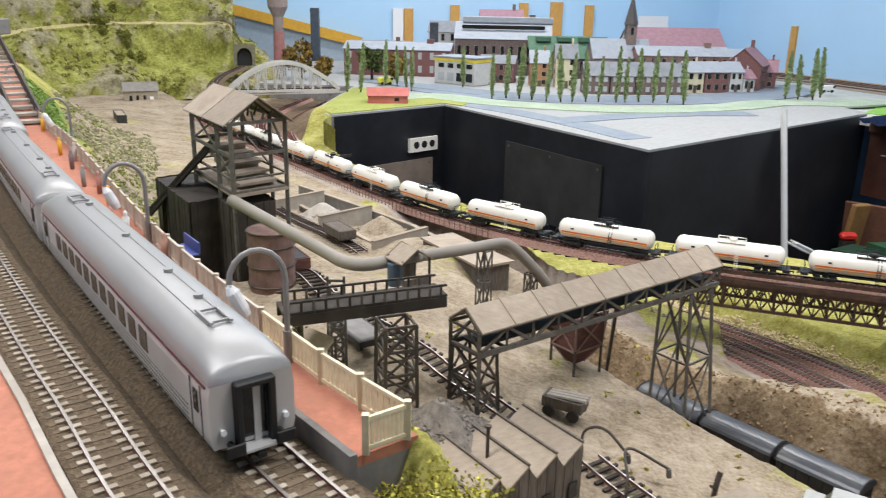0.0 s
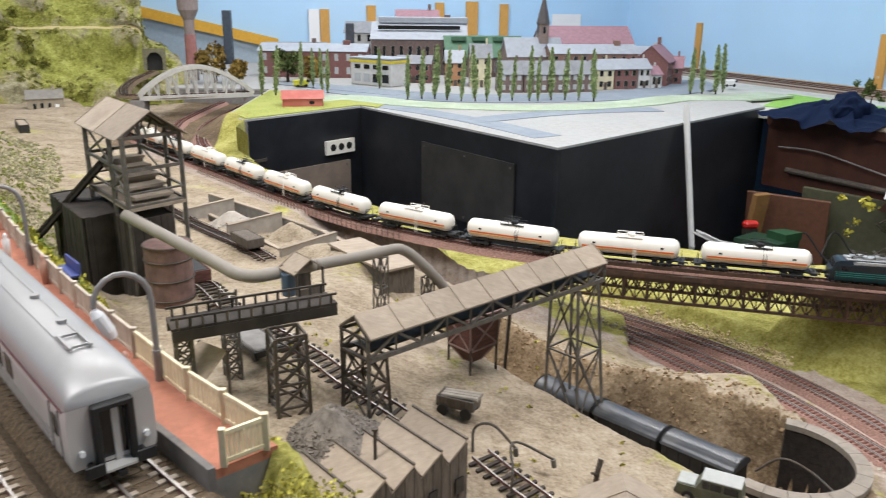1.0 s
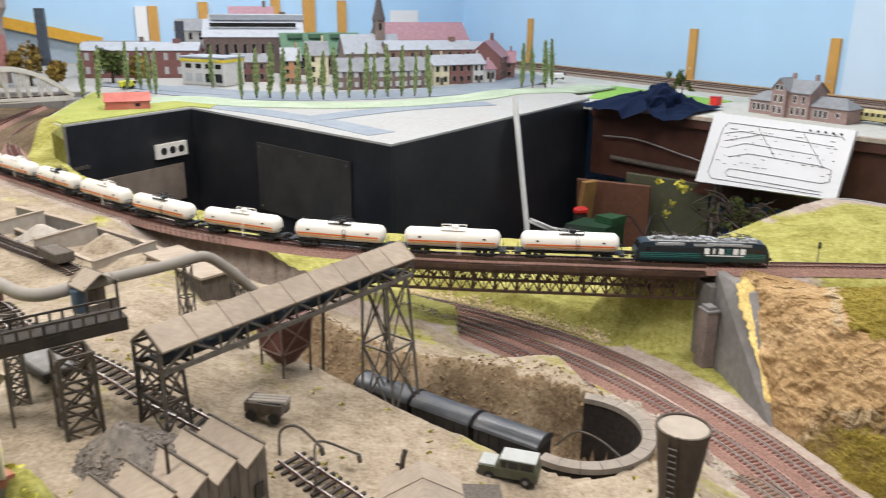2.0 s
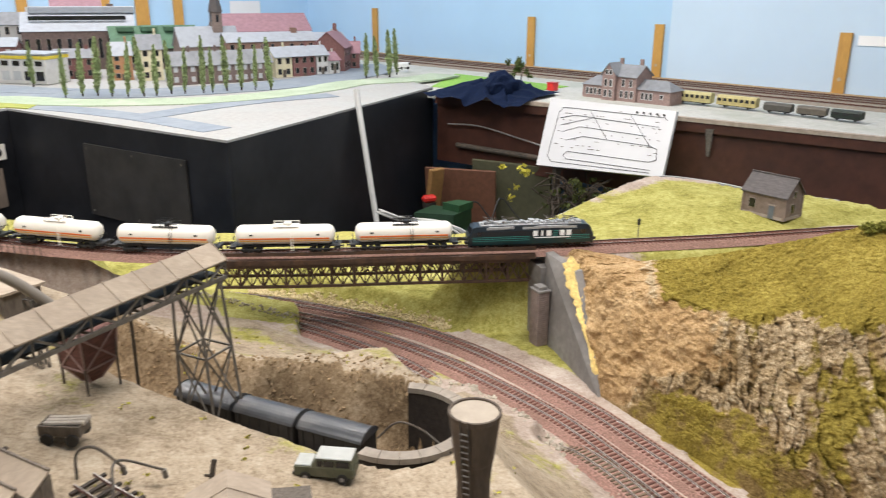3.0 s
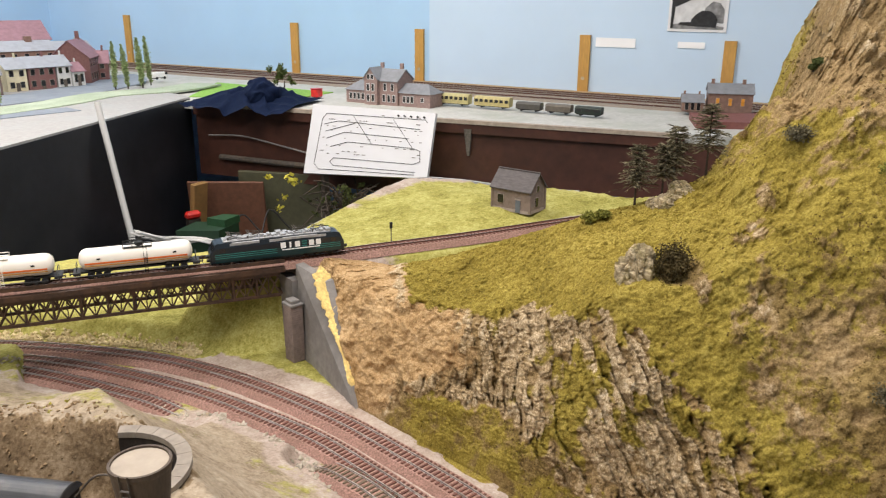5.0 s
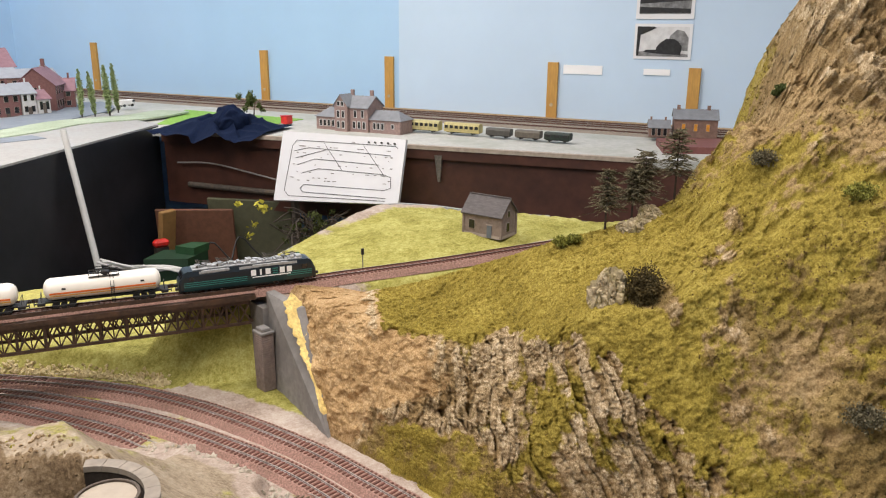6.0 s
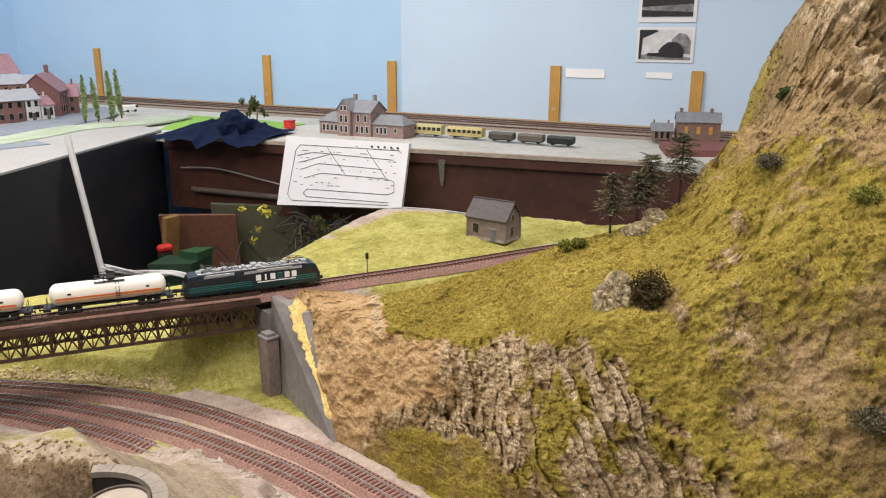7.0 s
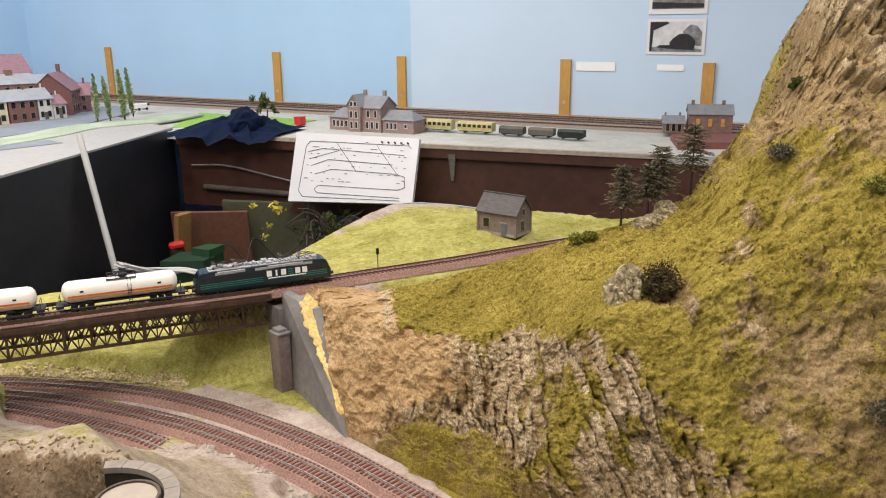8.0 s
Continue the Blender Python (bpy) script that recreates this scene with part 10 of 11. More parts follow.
for x0, x1 in ((-0.165, -0.078), (0.058, 0.180)):
    bm = bmesh.new()
    box(bm, ((x0 + x1) / 2, 0, 0.0225), (x1 - x0, 0.085, 0.045))
    part("wing", bm, STB, stn)
    bm = bmesh.new()
    a = [bm.verts.new((x, y, 0.045)) for x, y in ((x0 - 0.005, -0.048), (x1 + 0.005, -0.048), (x1 + 0.005, 0.048), (x0 - 0.005, 0.048))]
    t_ = [bm.verts.new((x, 0, 0.075)) for x in (x0 + (0.03 if x0 < 0 else 0), x1 - (0.0 if x0 < 0 else 0.03))]
    for q in ((a[0], a[1], t_[1], t_[0]), (a[1], a[2], t_[1]), (a[2], a[3], t_[0], t_[1]), (a[3], a[0], t_[0]), (a[3], a[2], a[1], a[0])):
        bm.faces.new(q)
    bmesh.ops.recalc_face_normals(bm, faces=bm.faces[:])
    part("wing_roof", bm, DARK_ROOF, stn)
for x, z, h, y in [(-0.055, 0.024, 0.022, -0.0655), (-0.035, 0.024, 0.022, -0.0655), (-0.055, 0.060, 0.022, -0.0655), (-0.035, 0.060, 0.022, -0.0655), (-0.053, 0.096, 0.014, -0.0655), (-0.037, 0.096, 0.014, -0.0655), (0.0, 0.024, 0.022, -0.0505), (0.02, 0.024, 0.022, -0.0505), (0.04, 0.024, 0.022, -0.0505),
                   (0.005, 0.062, 0.022, -0.0505), (0.035, 0.062, 0.022, -0.0505), (-0.145, 0.024, 0.020, -0.043), (-0.128, 0.024, 0.020, -0.043), (-0.111, 0.024, 0.020, -0.043), (-0.093, 0.024, 0.020, -0.043), (0.078, 0.024, 0.020, -0.043), (0.094, 0.024, 0.020, -0.043), (0.110, 0.024, 0.020, -0.043), (0.150, 0.026, 0.012, -0.043)]:
    wn = new("window")
    wn.parent = stn
    bm = bmesh.new()
    box(bm, (x, y, z), (0.0125, 0.0016, h + 0.0045))
    part("frame", bm, WHITEWALL, wn)
    bm = bmesh.new()
    box(bm, (x, y - 0.0004, z), (0.0085, 0.0018, h))
    part("pane", bm, BLACKMAT, wn)
for x in (-0.045, 0.035):
    bm = bmesh.new()
    box(bm, (x, 0.012, 0.128), (0.012, 0.010, 0.022), None, 0.001)
    part("chimney", bm, STB, stn)


def stock(name, label, x, y, L, H, col, windows, group=""):
    m = pose(x, y, SBZ + 0.004, 0, 0, math.degrees(math.atan2(WD.y, WD.x)))
    w = thing(name, label, "railway vehicle", group, m)
    mt = plain(name + "_paint", col, 0.6, grain=80, vary=0.2)
    bm = bmesh.new()
    extrude_x(bm, [(-0.015, 0.008), (-0.016, H * 0.8), (-0.011, H), (0.011, H), (0.016, H * 0.8), (0.015, 0.008)], -L / 2, L / 2)
    part("body", bm, mt, w)
    for k in range(windows):
        bm = bmesh.new()
        box(bm, (-L / 2 + L * (k + 0.5) / windows, -0.0160, H * 0.66), (L / windows * 0.62, 0.002, H * 0.26))
        part("window", bm, BLACKMAT, w)
    bm = bmesh.new()
    for x2 in (-L * 0.3, L * 0.3):
        wheelset(bm, x2, 0.005)
    box(bm, (0, 0, 0.007), (L * 0.9, 0.02, 0.004))
    part("running_gear", bm, BLACKMAT, w)
    return w


stock("yellow_railcar", "yellow and cream railcar with dark windows at the station", 2.110, 2.115, 0.13, 0.040, (0.46, 0.41, 0.19), 7)
stock("yellow_railcar", "yellow railcar trailer with dark windows at the station", 2.165, 1.975, 0.13, 0.038, (0.47, 0.40, 0.17), 7)
stock("mineral_wagon", "dark grey open mineral wagon on the station board", 2.205, 1.845, 0.085, 0.030, (0.07, 0.065, 0.055), 0, "mineral wagons")
stock("mineral_wagon", "grey-brown open mineral wagon on the station board", 2.240, 1.748, 0.085, 0.030, (0.11, 0.095, 0.075), 0, "mineral wagons")
stock("shunter", "small dark green shunting engine on the station board", 2.272, 1.652, 0.085, 0.030, (0.012, 0.022, 0.016), 3)
rb = thing("red_crate", "small bright red crate on the station board", "crate", m=pose(1.870, 2.610, SBZ + 0.003, 0, 0, 20))
bm = bmesh.new()
box(bm, (0, 0, 0.014), (0.034, 0.03, 0.028), None, 0.002)
part("box", bm, plain("bright_red_plastic", (0.62, 0.03, 0.025), 0.4), rb)
bm = bmesh.new()
box(bm, (0, 0, 0.029), (0.036, 0.032, 0.003), None, 0.001)
part("lid", bm, plain("dark_red_lid", (0.45, 0.02, 0.02), 0.4), rb)
t = thing("foam_tree", "loose green model tree on the lawn", "tree", "foam trees")
bm = bmesh.new()
tx, ty = 1.83, 2.78
tube(bm, [(tx, ty, SBZ), (tx + 0.004, ty, SBZ + 0.05)], 0.003, 8, radii=[0.0035, 0.002])
part("trunk", bm, BARK, t)
v, f = [], []
rw3 = random.Random(91)
for k in range(12):
    leaves(v, f, (tx + rw3.gauss(0, 0.014), ty + rw3.gauss(0, 0.014), SBZ + rw3.uniform(0.035, 0.10)), 0.017, 45, 0.0038, rw3)
from_lists("crown", v, f, LEAF_GREEN, t)
for (x, y, rz, L, W, H, RH, wall, roof, lab) in ((2.665, 1.405, -35, 0.135, 0.09, 0.060, 0.026, DEPOTWALL, DARK_ROOF, "red-brown brick depot house with orange windows"), (2.590, 1.49, -35, 0.065, 0.08, 0.030, 0.020, DEPOTWALL, DARK_ROOF, "low brick depot annexe with a grey roof")):
    h = thing("depot_house", lab, "house", "", pose(x, y, SBZ + 0.015, 0, 0, rz - 20))
    small_house(h, L, W, H, RH, wall, roof, [("s", u, H * 0.55, 0.010, 0.022) for u in (-L * 0.28, 0, L * 0.28)], wm=plain("orange_shutter", (0.65, 0.28, 0.03), 0.6) if RH > 0.022 else None, frame=CONCRETE_PALE, tw=0.002, chim=((L * 0.3, 0), (-L * 0.4, 0)))
rdp = thing("red_plinth", "faded red box plinth in front of the depot", "plinth")
bm = bmesh.new()
prism(bm, [(2.35, 1.32), (2.50, 1.44), (2.75, 1.20), (2.6, 1.05)], -0.10, SBZ + 0.020)
part("block", bm, plain("dull_red_plinth", (0.20, 0.075, 0.065), 0.8, grain=60, vary=0.15), rdp)
bm = bmesh.new()
prism(bm, [(1.463, 2.757), (2.243, 1.283), (2.225, 1.273), (1.445, 2.747)], -0.031, -0.019)
tagged(part("trim", bm, plain("raw_wood_edge", (0.36, 0.30, 0.24), 0.8, vary=0.2)), "raw wooden edging along the station board", "trim", kind="structure")
bm = bmesh.new()
prism(bm, [(1.463, 2.757), (2.243, 1.283), (2.228, 1.275), (1.448, 2.749)], -0.060, -0.0312)
tagged(part("trim", bm, BROWN_BOARD), "red-brown batten under the station board edge", "trim", kind="structure")
# bracket and conduit on the brown skirt
SK0, SK1 = Vector((2.24, 1.28)), Vector((1.46, 2.755))
skd = (SK1 - SK0).normalized()
skn = Vector((-skd.y, skd.x))
if skn.x > 0:
    skn = -skn
bk = thing("shelf_bracket", "dark steel bracket under the station board", "bracket")
bm = bmesh.new()
c = SK0 + skd * 0.64 + skn * 0.003
vs = []
for o_ in (-0.012, 0.012):
    for zz, w in ((-0.046, 1.0), (-0.13, 0.35)):
        p = c + skd * o_ * w
        vs.append([bm.verts.new((p.x + skn.x * t2, p.y + skn.y * t2, zz)) for t2 in (0.0, 0.014 * w)])
for q in ((vs[0][1], vs[2][1], vs[3][1], vs[1][1]), (vs[0][0], vs[0][1], vs[1][1], vs[1][0]), (vs[2][1], vs[2][0], vs[3][0], vs[3][1])):
    bm.faces.new(q)
part("plate", bm, STEELGREY, bk)
cd = thing("conduit", "dark conduit pipe along the brown skirt", "conduit")
bm = bmesh.new()
p0, p1 = SK0 + skn * 0.012 + skd * 0.02, SK1 + skn * 0.012 - skd * 0.1
tube(bm, [(p0.x, p0.y, -0.225), (p1.x, p1.y, -0.205)], 0.010, 10)
part("pipe", bm, STEELDARK, cd)
cb = thing("loose_cable", "loose grey cable drooping along the brown skirt", "cable")
bm = bmesh.new()
p0, p1 = SK1 + skn * 0.015 - skd * 0.06, SK1 + skn * 0.015 - skd * 0.55
tube(bm, smooth_path([(p0.x, p0.y, -0.13), (p0.x * 0.7 + p1.x * 0.3, p0.y * 0.7 + p1.y * 0.3, -0.125), (p0.x * 0.3 + p1.x * 0.7, p0.y * 0.3 + p1.y * 0.7, -0.155), (p1.x, p1.y, -0.175), ((p1 - skd * 0.6).x, (p1 - skd * 0.6).y, -0.235)], 0.02), 0.003, 6)
part("cable", bm, CONCRETE, cb)

# track diagram board
diag = thing("track_diagram", "white track diagram board with black line plan", "diagram board")
DT = [Vector(c) for c in ((1.703, 2.355, -0.007), (1.876, 1.936, -0.005), (1.804, 1.890, -0.189), (1.621, 2.299, -0.217))]
dn = (DT[1] - DT[0]).cross(DT[3] - DT[0]).normalized()
if dn.x > 0:
    dn = -dn


def dpt(u, v, o=0.0):
    return DT[0].lerp(DT[1], u).lerp(DT[3].lerp(DT[2], u), v) + dn * o


bm = bmesh.new()
a = [bm.verts.new(dpt(u, v_, 0.0)) for u, v_ in ((0, 0), (1, 0), (1, 1), (0, 1))]
b = [bm.verts.new(dpt(u, v_, -0.012)) for u, v_ in ((0, 0), (1, 0), (1, 1), (0, 1))]
bm.faces.new(a)
bm.faces.new(b[::-1])
for k in range(4):
    bm.faces.new((a[k], b[k], b[(k + 1) % 4], a[(k + 1) % 4]))
bmesh.ops.recalc_face_normals(bm, faces=bm.faces[:])
part("card", bm, plain("white_board_laminate", (0.60, 0.605, 0.62), 0.35, grain=12, vary=0.03, relief=0.02), diag)
LINES = [[(0.13, 0.12), (0.93, 0.12), (0.95, 0.16)], [(0.13, 0.12), (0.10, 0.2), (0.08, 0.85), (0.12, 0.93)], [(0.12, 0.93), (0.90, 0.96)], [(0.12, 0.28), (0.24, 0.22), (0.90, 0.27)], [(0.14, 0.38), (0.38, 0.24)], [(0.16, 0.48), (0.30, 0.38), (0.82, 0.42)], [(0.20, 0.60), (0.34, 0.52), (0.86, 0.56)],
         [(0.36, 0.14), (0.54, 0.54)], [(0.68, 0.14), (0.86, 0.56)], [(0.86, 0.56), (0.92, 0.60), (0.93, 0.76), (0.88, 0.80), (0.24, 0.76), (0.21, 0.82), (0.24, 0.87), (0.90, 0.92)]]
for pts in LINES:
    bm = bmesh.new()
    for (u0, v0), (u1, v1) in zip(pts, pts[1:]):
        bar(bm, dpt(u0, v0, 0.0008), dpt(u1, v1, 0.0008), 0.0014, 0.001, up=dn)
    part("track_line", bm, BLACKMAT, diag)
rd = random.Random(14)
bm = bmesh.new()
for k in range(60):
    u, v_ = rd.uniform(0.1, 0.92), rd.choice((0.10, 0.2, 0.3, 0.36, 0.47, 0.58, 0.66, 0.7))
    bar(bm, dpt(u, v_, 0.0008), dpt(u + rd.uniform(0.008, 0.03), v_, 0.0008), 0.0020, 0.001, up=dn)
part("small_marks", bm, STEELGREY, diag, "small unreadable grey marks")
for k in range(5):
    bm = bmesh.new()
    tube(bm, [dpt(0.72 + 0.05 * k, 0.085, 0.0), dpt(0.72 + 0.05 * k, 0.085, 0.006)], 0.003, 8)
    part("push_button", bm, BLACKMAT, diag)
for k in range(2):
    bm = bmesh.new()
    s0_ = dpt(0.5 + (k - 0.5) * 0.7, 0.9, -0.014)
    bar(bm, s0_, (s0_.x + 0.03, s0_.y + 0.02, -0.95), 0.02)
    part("stand_leg", bm, STEELDARK, diag)

diag.location = (Vector((0.30, 0.07, 0.34)) - (DT[0] + DT[2]) / 2).normalized() * 0.05

# dark blue cloth over the board corner
bm = bmesh.new()
NC = 80
grid = []
for i in range(NC):
    row = []
    for j in range(NC):
        u, v_ = i / (NC - 1), j / (NC - 1)
        c = Vector((1.435, 2.735)).lerp(Vector((1.640, 2.385)), u)
        perp = Vector((0.86, 0.51))
        back = (v_ - 0.25) * 0.30
        q = c + perp * back
        n_ = noise.fractal(Vector((u * 2.6, v_ * 2.4, 3.0)), 1.0, 2.0, 2)
        du, dv = u - 0.60, v_ - 0.42
        turn = math.atan2(dv, du)
        reach = math.hypot(du, dv)
        fold = math.sin(turn * 6 + 2.4 * n_ + reach * 3.0) * 0.55 + math.sin(turn * 11 + 4.0 * n_) * 0.3
        rim_ = smooth(0.0, 0.16, u) * smooth(1.0, 0.88, u) * smooth(1.0, 0.75, v_)
        heap_ = math.exp(-(abs(du) / 0.21) ** 3.4) * smooth(0.02, 0.30, v_) * smooth(1.0, 0.62, v_)
        spill = math.exp(-(abs(u - 0.34) / 0.16) ** 2) * smooth(0.05, 0.35, v_) * smooth(0.95, 0.5, v_)
        crumple = noise.ridged_multi_fractal(Vector((u * 5.0 + n_, v_ * 4.0, 9.0)), 0.9, 2.0, 2, 1.0, 2.0) - 0.9
        z = -0.012 + rim_ * 0.010 + heap_ * (0.024 + 0.007 * fold + 0.012 * crumple) + rim_ * 0.010 * crumple + 0.024 * spill + rim_ * 0.007 * fold * min(1.0, reach * 3.0)
        if v_ < 0.25:
            z -= (0.25 - v_) * (0.10 + 0.08 * n_ + 0.05 * math.sin(u * 17 + 3 * n_)) * smooth(0.02, 0.18, u)
        row.append(bm.verts.new((q.x + 0.010 * fold * rim_, q.y - 0.006 * fold * rim_, max(z, -0.009 if v_ > 0.30 else z))))
    grid.append(row)
for i in range(NC - 1):
    for j in range(NC - 1):
        bm.faces.new((grid[i][j], grid[i + 1][j], grid[i + 1][j + 1], grid[i][j + 1]))
cl = part("cloth", bm, NAVY, shade=True)
bm = bmesh.new()
bmesh.ops.create_icosphere(bm, subdivisions=5, radius=1.0)
for v in bm.verts:
    c = v.co.copy()
    w_ = noise.noise(c * 1.3 + Vector((4.0, 0, 0)))
    crease = noise.ridged_multi_fractal(Vector((c.x * 1.5 + w_, c.y * 1.1, c.z * 0.9 + w_ * 0.8)), 0.8, 2.1, 2, 1.0, 2.0) - 0.9
    k = 1.0 + 0.22 * w_ + 0.20 * crease
    v.co = Vector((1.596, 2.52, 0.020)) + Vector((0.50, -0.86, 0)) * c.x * 0.062 * k + Vector((0.86, 0.50, 0)) * c.y * 0.050 * k + Vector((0.10 * c.x, 0, 1.0)) * c.z * 0.050 * k
part("gathered_fold", bm, NAVY, cl, shade=True)
tagged(cl, "crumpled dark blue cloth thrown over the board corner", "cloth")

# grey-white pole, socket strip and panels on the black skirt
pl = thing("leaning_pole", "grey-white plastic pole leaning on the black skirt", "pole")
bm = bmesh.new()
tube(bm, [(1.052, 2.325, -0.372), (1.030, 2.430, 0.046)], 0.0092, 16)
part("tube", bm, POLEWHITE, pl)
bm = bmesh.new()
tube(bm, [(1.052, 2.325, -0.372), (1.052, 2.325, -0.95)], 0.0092, 12)
part("foot", bm, POLEWHITE, pl)
WS0, WS1 = Vector((0.04, 2.83)), Vector((-0.30, 2.50))
wsd = (WS1 - WS0).normalized()
wsn = Vector((0.70, -0.72))


def on_skirt(a, d, n_, u0, u1, z0, z1, thick, off=0.0):
    bm = bmesh.new()
    p, q = a + d * u0 + n_ * off, a + d * u1 + n_ * off
    prism(bm, [tuple(p), tuple(q), tuple(q + n_ * thick), tuple(p + n_ * thick)], z0, z1)
    return bm


sk = thing("socket_strip", "white triple socket strip on the black skirt", "socket")
part("plate", on_skirt(WS0, wsd, wsn, 0.042, 0.165, -0.158, -0.112, 0.012, 0.002), WHITE, sk)
for k in range(3):
    bm = bmesh.new()
    c = WS0 + wsd * (0.068 + 0.035 * k) + wsn * 0.0142
    tube(bm, [(c.x, c.y, -0.135), (c.x + wsn.x * 0.001, c.y + wsn.y * 0.001, -0.135)], 0.012, 14)
    part("socket_hole", bm, BLACKMAT, sk)
bp = thing("hatch_panel", "grey-brown hatch panel screwed to the black skirt", "panel")
part("sheet", on_skirt(WS0, wsd, wsn, 0.058, 0.50, -0.305, -0.185, 0.006, 0.002), plain("grey_brown_hatch", (0.22, 0.175, 0.14), 0.5, grain=25, vary=0.15, dirt=(0.10, 0.08, 0.07), dirt_scale=8), bp)
for u_ in (0.075, 0.480):
    bm = bmesh.new()
    c = WS0 + wsd * u_ + wsn * 0.008
    tube(bm, [(c.x, c.y, -0.200), (c.x + wsn.x * 0.0015, c.y + wsn.y * 0.0015, -0.200)], 0.0035, 10)
    part("screw", bm, STEELGREY, bp)
MS0, MS1 = Vector((0.555, 2.02)), Vector((0.04, 2.83))
msd = (MS1 - MS0).normalized()
msn = Vector((-0.845, -0.535))
bp = thing("hatch_panel", "dark grey scuffed hatch panel screwed to the black skirt", "panel")
part("sheet", on_skirt(MS0, msd, msn, 0.155, 0.585, -0.285, -0.077, 0.005, 0.002), CHALK, bp)
for u_ in (0.170, 0.370, 0.570):
    for z_ in (-0.272, -0.090):
        bm = bmesh.new()
        c = MS0 + msd * u_ + msn * 0.007
        tube(bm, [(c.x, c.y, z_), (c.x + msn.x * 0.0015, c.y + msn.y * 0.0015, z_)], 0.0035, 10)
        part("screw", bm, STEELGREY, bp)
bp = part("vent_slot", on_skirt(WS0, wsd, wsn, 0.40, 0.46, -0.145, -0.135, 0.003, 0.002), STEELDARK)
tagged(bp, "small dark slot plate on the skirt", "vent")

# ---- the dark well between the boards ----
bm = bmesh.new()
prism(bm, [(0.62, 1.50), (1.95, 1.35), (2.2, 1.3), (1.45, 2.75), (0.60, 2.06)], -0.62, -0.60)
tagged(part("well_shelf", bm, FLOORM), "dark shelf in the well between the boards", "shelf", kind="structure")
for (x, y, z, s, rz, mat, nm, lab) in ((1.34, 2.52, -0.34, (0.06, 0.02, 0.18), 20, plain("dull_offcut_wood", (0.27, 0.15, 0.05), 0.7, grain=30, vary=0.2), "wooden_offcut", "upright wooden offcut in the well"), (1.62, 2.46, -0.36, (0.30, 0.015, 0.24), -52, plain("dull_olive_panel", (0.085, 0.085, 0.048), 0.7, vary=0.15), "olive_panel", "dull olive panel leaning in the well"),
                                      (1.46, 2.55, -0.395, (0.26, 0.012, 0.26), -40, plain("red_brown_panel", (0.13, 0.055, 0.03), 0.7, vary=0.2), "brown_panel", "red-brown wooden panel leaning in the well")):
    bm = bmesh.new()
    box(bm, (0, 0, 0), s, pose(x, y, z, 8, 0, rz), 0.002)
    tagged(part(nm, bm, mat), lab, "panel")
    bm = bmesh.new()
    box(bm, (0, 0, 0), (s[0] * 0.5, 0.02, 0.6 + z - s[2] / 2 + 0.02), pose(x, y, (-0.6 + z - s[2] / 2) / 2, 0, 0, rz))
    tagged(part("prop", bm, DARKWOOD), "dark wooden prop under a panel", "prop", "props in the well")
gb = thing("green_case", "dark green folded case lying in the well", "case")
bm = bmesh.new()
prism(bm, [(1.17, 2.30), (1.27, 2.22), (1.36, 2.27), (1.26, 2.36)], -0.60, -0.335)
part("box", bm, plain("dark_green_case", (0.008, 0.035, 0.014), 0.6, vary=0.2), gb)
bm = bmesh.new()
prism(bm, [(1.30, 2.24), (1.365, 2.27), (1.33, 2.31), (1.27, 2.30)], -0.335, -0.312)
part("flap", bm, plain("green_flap", (0.015, 0.06, 0.022), 0.6, vary=0.2), gb)
bm = bmesh.new()
box(bm, (1.285, 2.44, -0.335), (0.05, 0.03, 0.025), None, 0.008)
o = part("red_ball", bm, plain("red_plastic", (0.5, 0.02, 0.015), 0.4))
tagged(o, "small red plastic object on the clutter", "object")
bm = bmesh.new()
box(bm, (1.285, 2.44, -0.475), (0.04, 0.025, 0.255))
tagged(part("prop", bm, DARKWOOD), "dark wooden prop under a panel", "prop", "props in the well")
rc = random.Random(17)
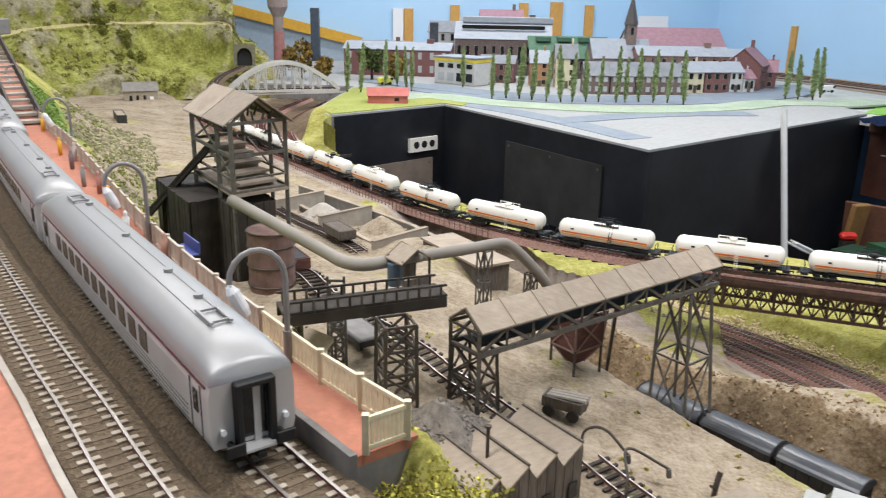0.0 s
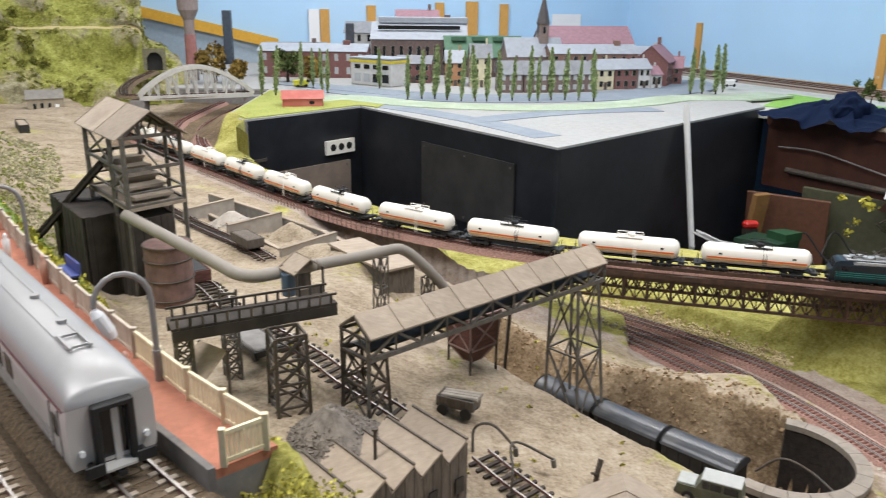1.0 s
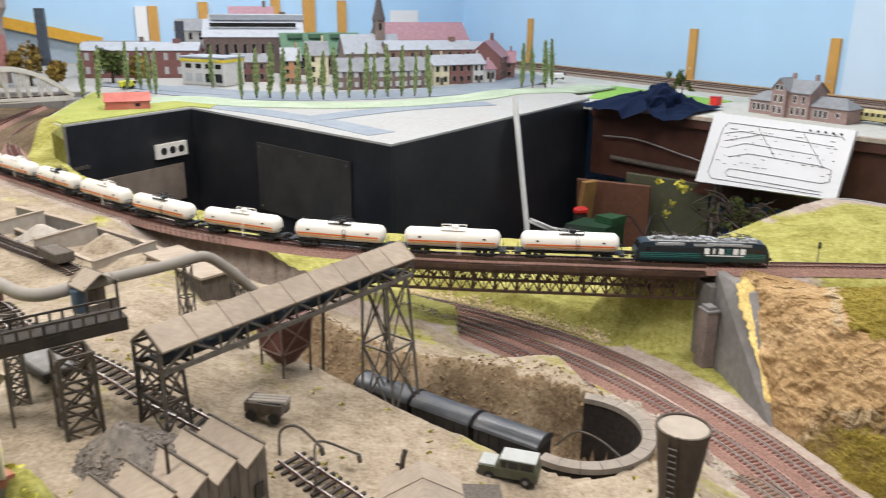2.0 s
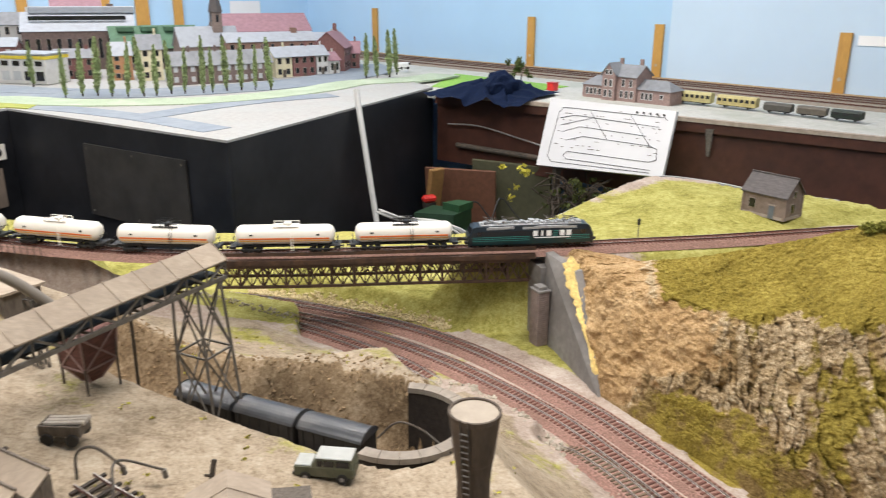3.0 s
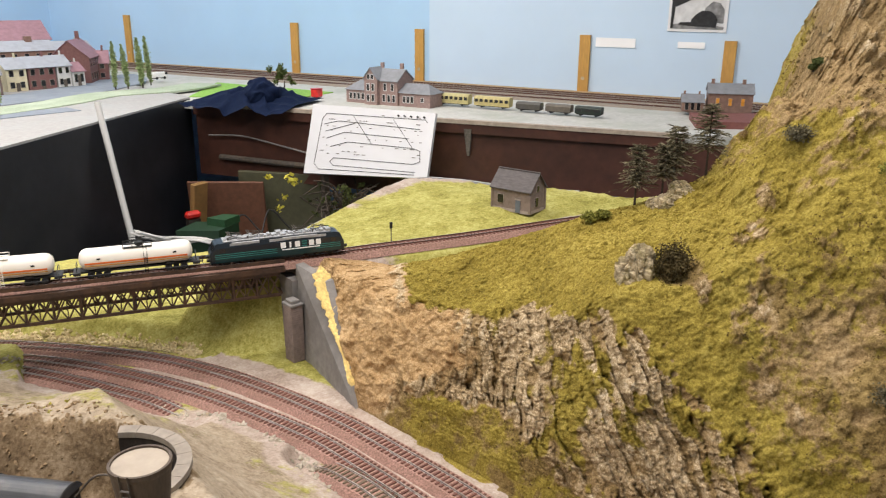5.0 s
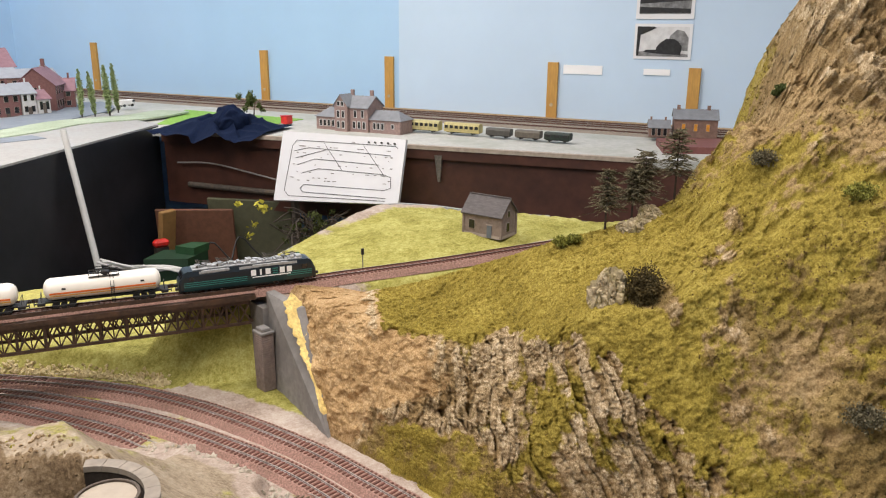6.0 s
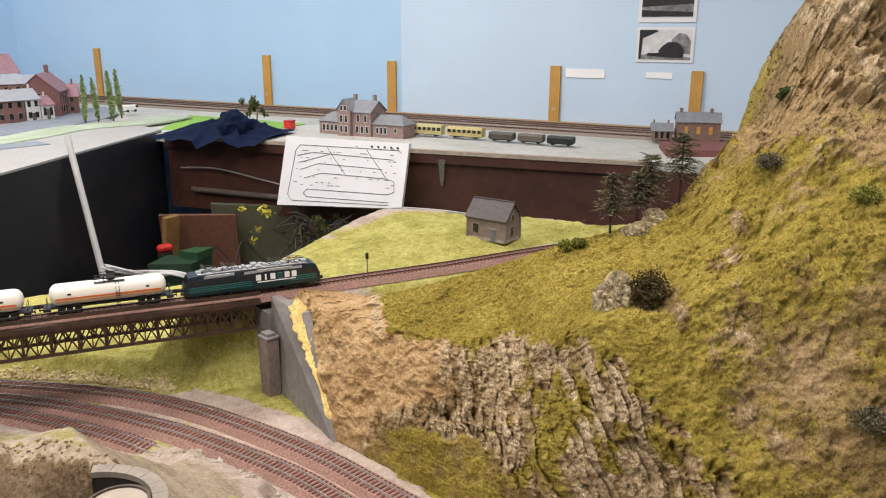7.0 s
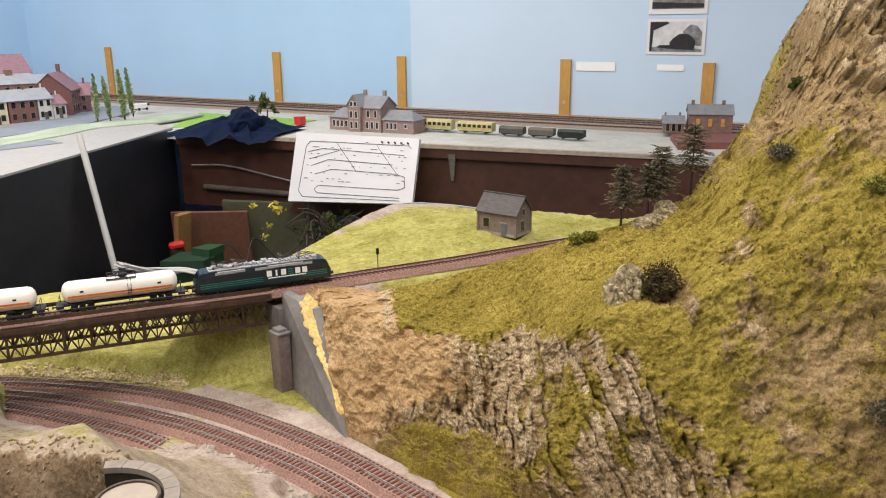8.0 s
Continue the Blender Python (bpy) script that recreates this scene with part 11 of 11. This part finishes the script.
for k in range(9):
    cb = thing("loose_cable", "loose grey cable in the well", "cable", "cables in the well")
    bm = bmesh.new()
    x0, y0 = 1.02 + 0.03 * rc.random(), 2.24 + 0.03 * rc.random()
    if k < 6:
        pts = [(x0, y0, -0.31 + 0.01 * rc.random()), (x0 + 0.06, y0 - 0.01, -0.33), (x0 + 0.12, y0 + 0.01, -0.345 - 0.02 * rc.random()), (x0 + 0.20, y0 - 0.03, -0.36), (x0 + 0.28, y0 - 0.06, -0.42), (x0 + 0.3, y0 - 0.1, -0.6)]
    else:
        x0 = 1.25 + 0.1 * (k - 6)
        pts = [(x0, 2.3, -0.40), (x0 + 0.05, 2.33, -0.33), (x0 + 0.09, 2.3, -0.38), (x0 + 0.13, 2.25, -0.45), (x0 + 0.15, 2.2, -0.6)]
    tube(bm, smooth_path(pts, 0.015), 0.0035 if k < 6 else 0.003, 6)
    part("cable", bm, POLEWHITE if k < 6 else BLACKMAT, cb)
# twiggy plant behind the diagram
tw = thing("twiggy_plant", "bare dark twiggy plant with a few yellow leaves", "plant")
rt = random.Random(33)
for k in range(60):
    x, y, z = 1.66 + rt.uniform(-0.05, 0.05), 2.10 + rt.uniform(-0.05, 0.05), -0.40
    pts = [(1.66, 2.10, -0.62), (1.66 + rt.uniform(-0.01, 0.01), 2.10, -0.34)]
    a = rt.uniform(0, 6.28)
    l = rt.uniform(0.05, 0.16)
    pts.append((1.66 + math.cos(a) * l * 0.6, 2.10 + math.sin(a) * l * 0.6, -0.28 + rt.uniform(-0.06, 0.05)))
    pts.append((1.66 + math.cos(a + 0.4) * l, 2.10 + math.sin(a + 0.4) * l, -0.27 + rt.uniform(-0.10, 0.06)))
    bm = bmesh.new()
    tube(bm, smooth_path(pts, 0.03), 0.0022, 5)
    part("twig", bm, BARK, tw)
v, f = [], []
v2, f2 = [], []
for k in range(70):
    leaves(v2, f2, (1.68 + rt.gauss(0, 0.055), 2.08 + rt.gauss(0, 0.055), -0.29 + rt.gauss(0, 0.03)), 0.016, 9, 0.005, rt)
from_lists("dark_leaves", v2, f2, leafmat("dark_olive_leaf", (0.05, 0.06, 0.02)), tw)
for k in range(5):
    leaves(v, f, (1.52 + rt.uniform(-0.05, 0.05), 2.28 + rt.uniform(-0.06, 0.06), -0.25 + rt.uniform(-0.06, 0.05)), 0.02, 14, 0.006, rt)
from_lists("leaves", v, f, plain("yellow_leaf", (0.5, 0.45, 0.05), 0.7), tw)
bm = bmesh.new()
prism(bm, [(1.55, 1.75), (1.80, 1.70), (2.0, 1.62), (1.86, 2.10), (1.70, 2.20)], -0.62, -0.30)
tagged(part("green_mound", bm, GREENFLOCK), "yellow-green flocked board edge in the well", "grass", kind="structure")
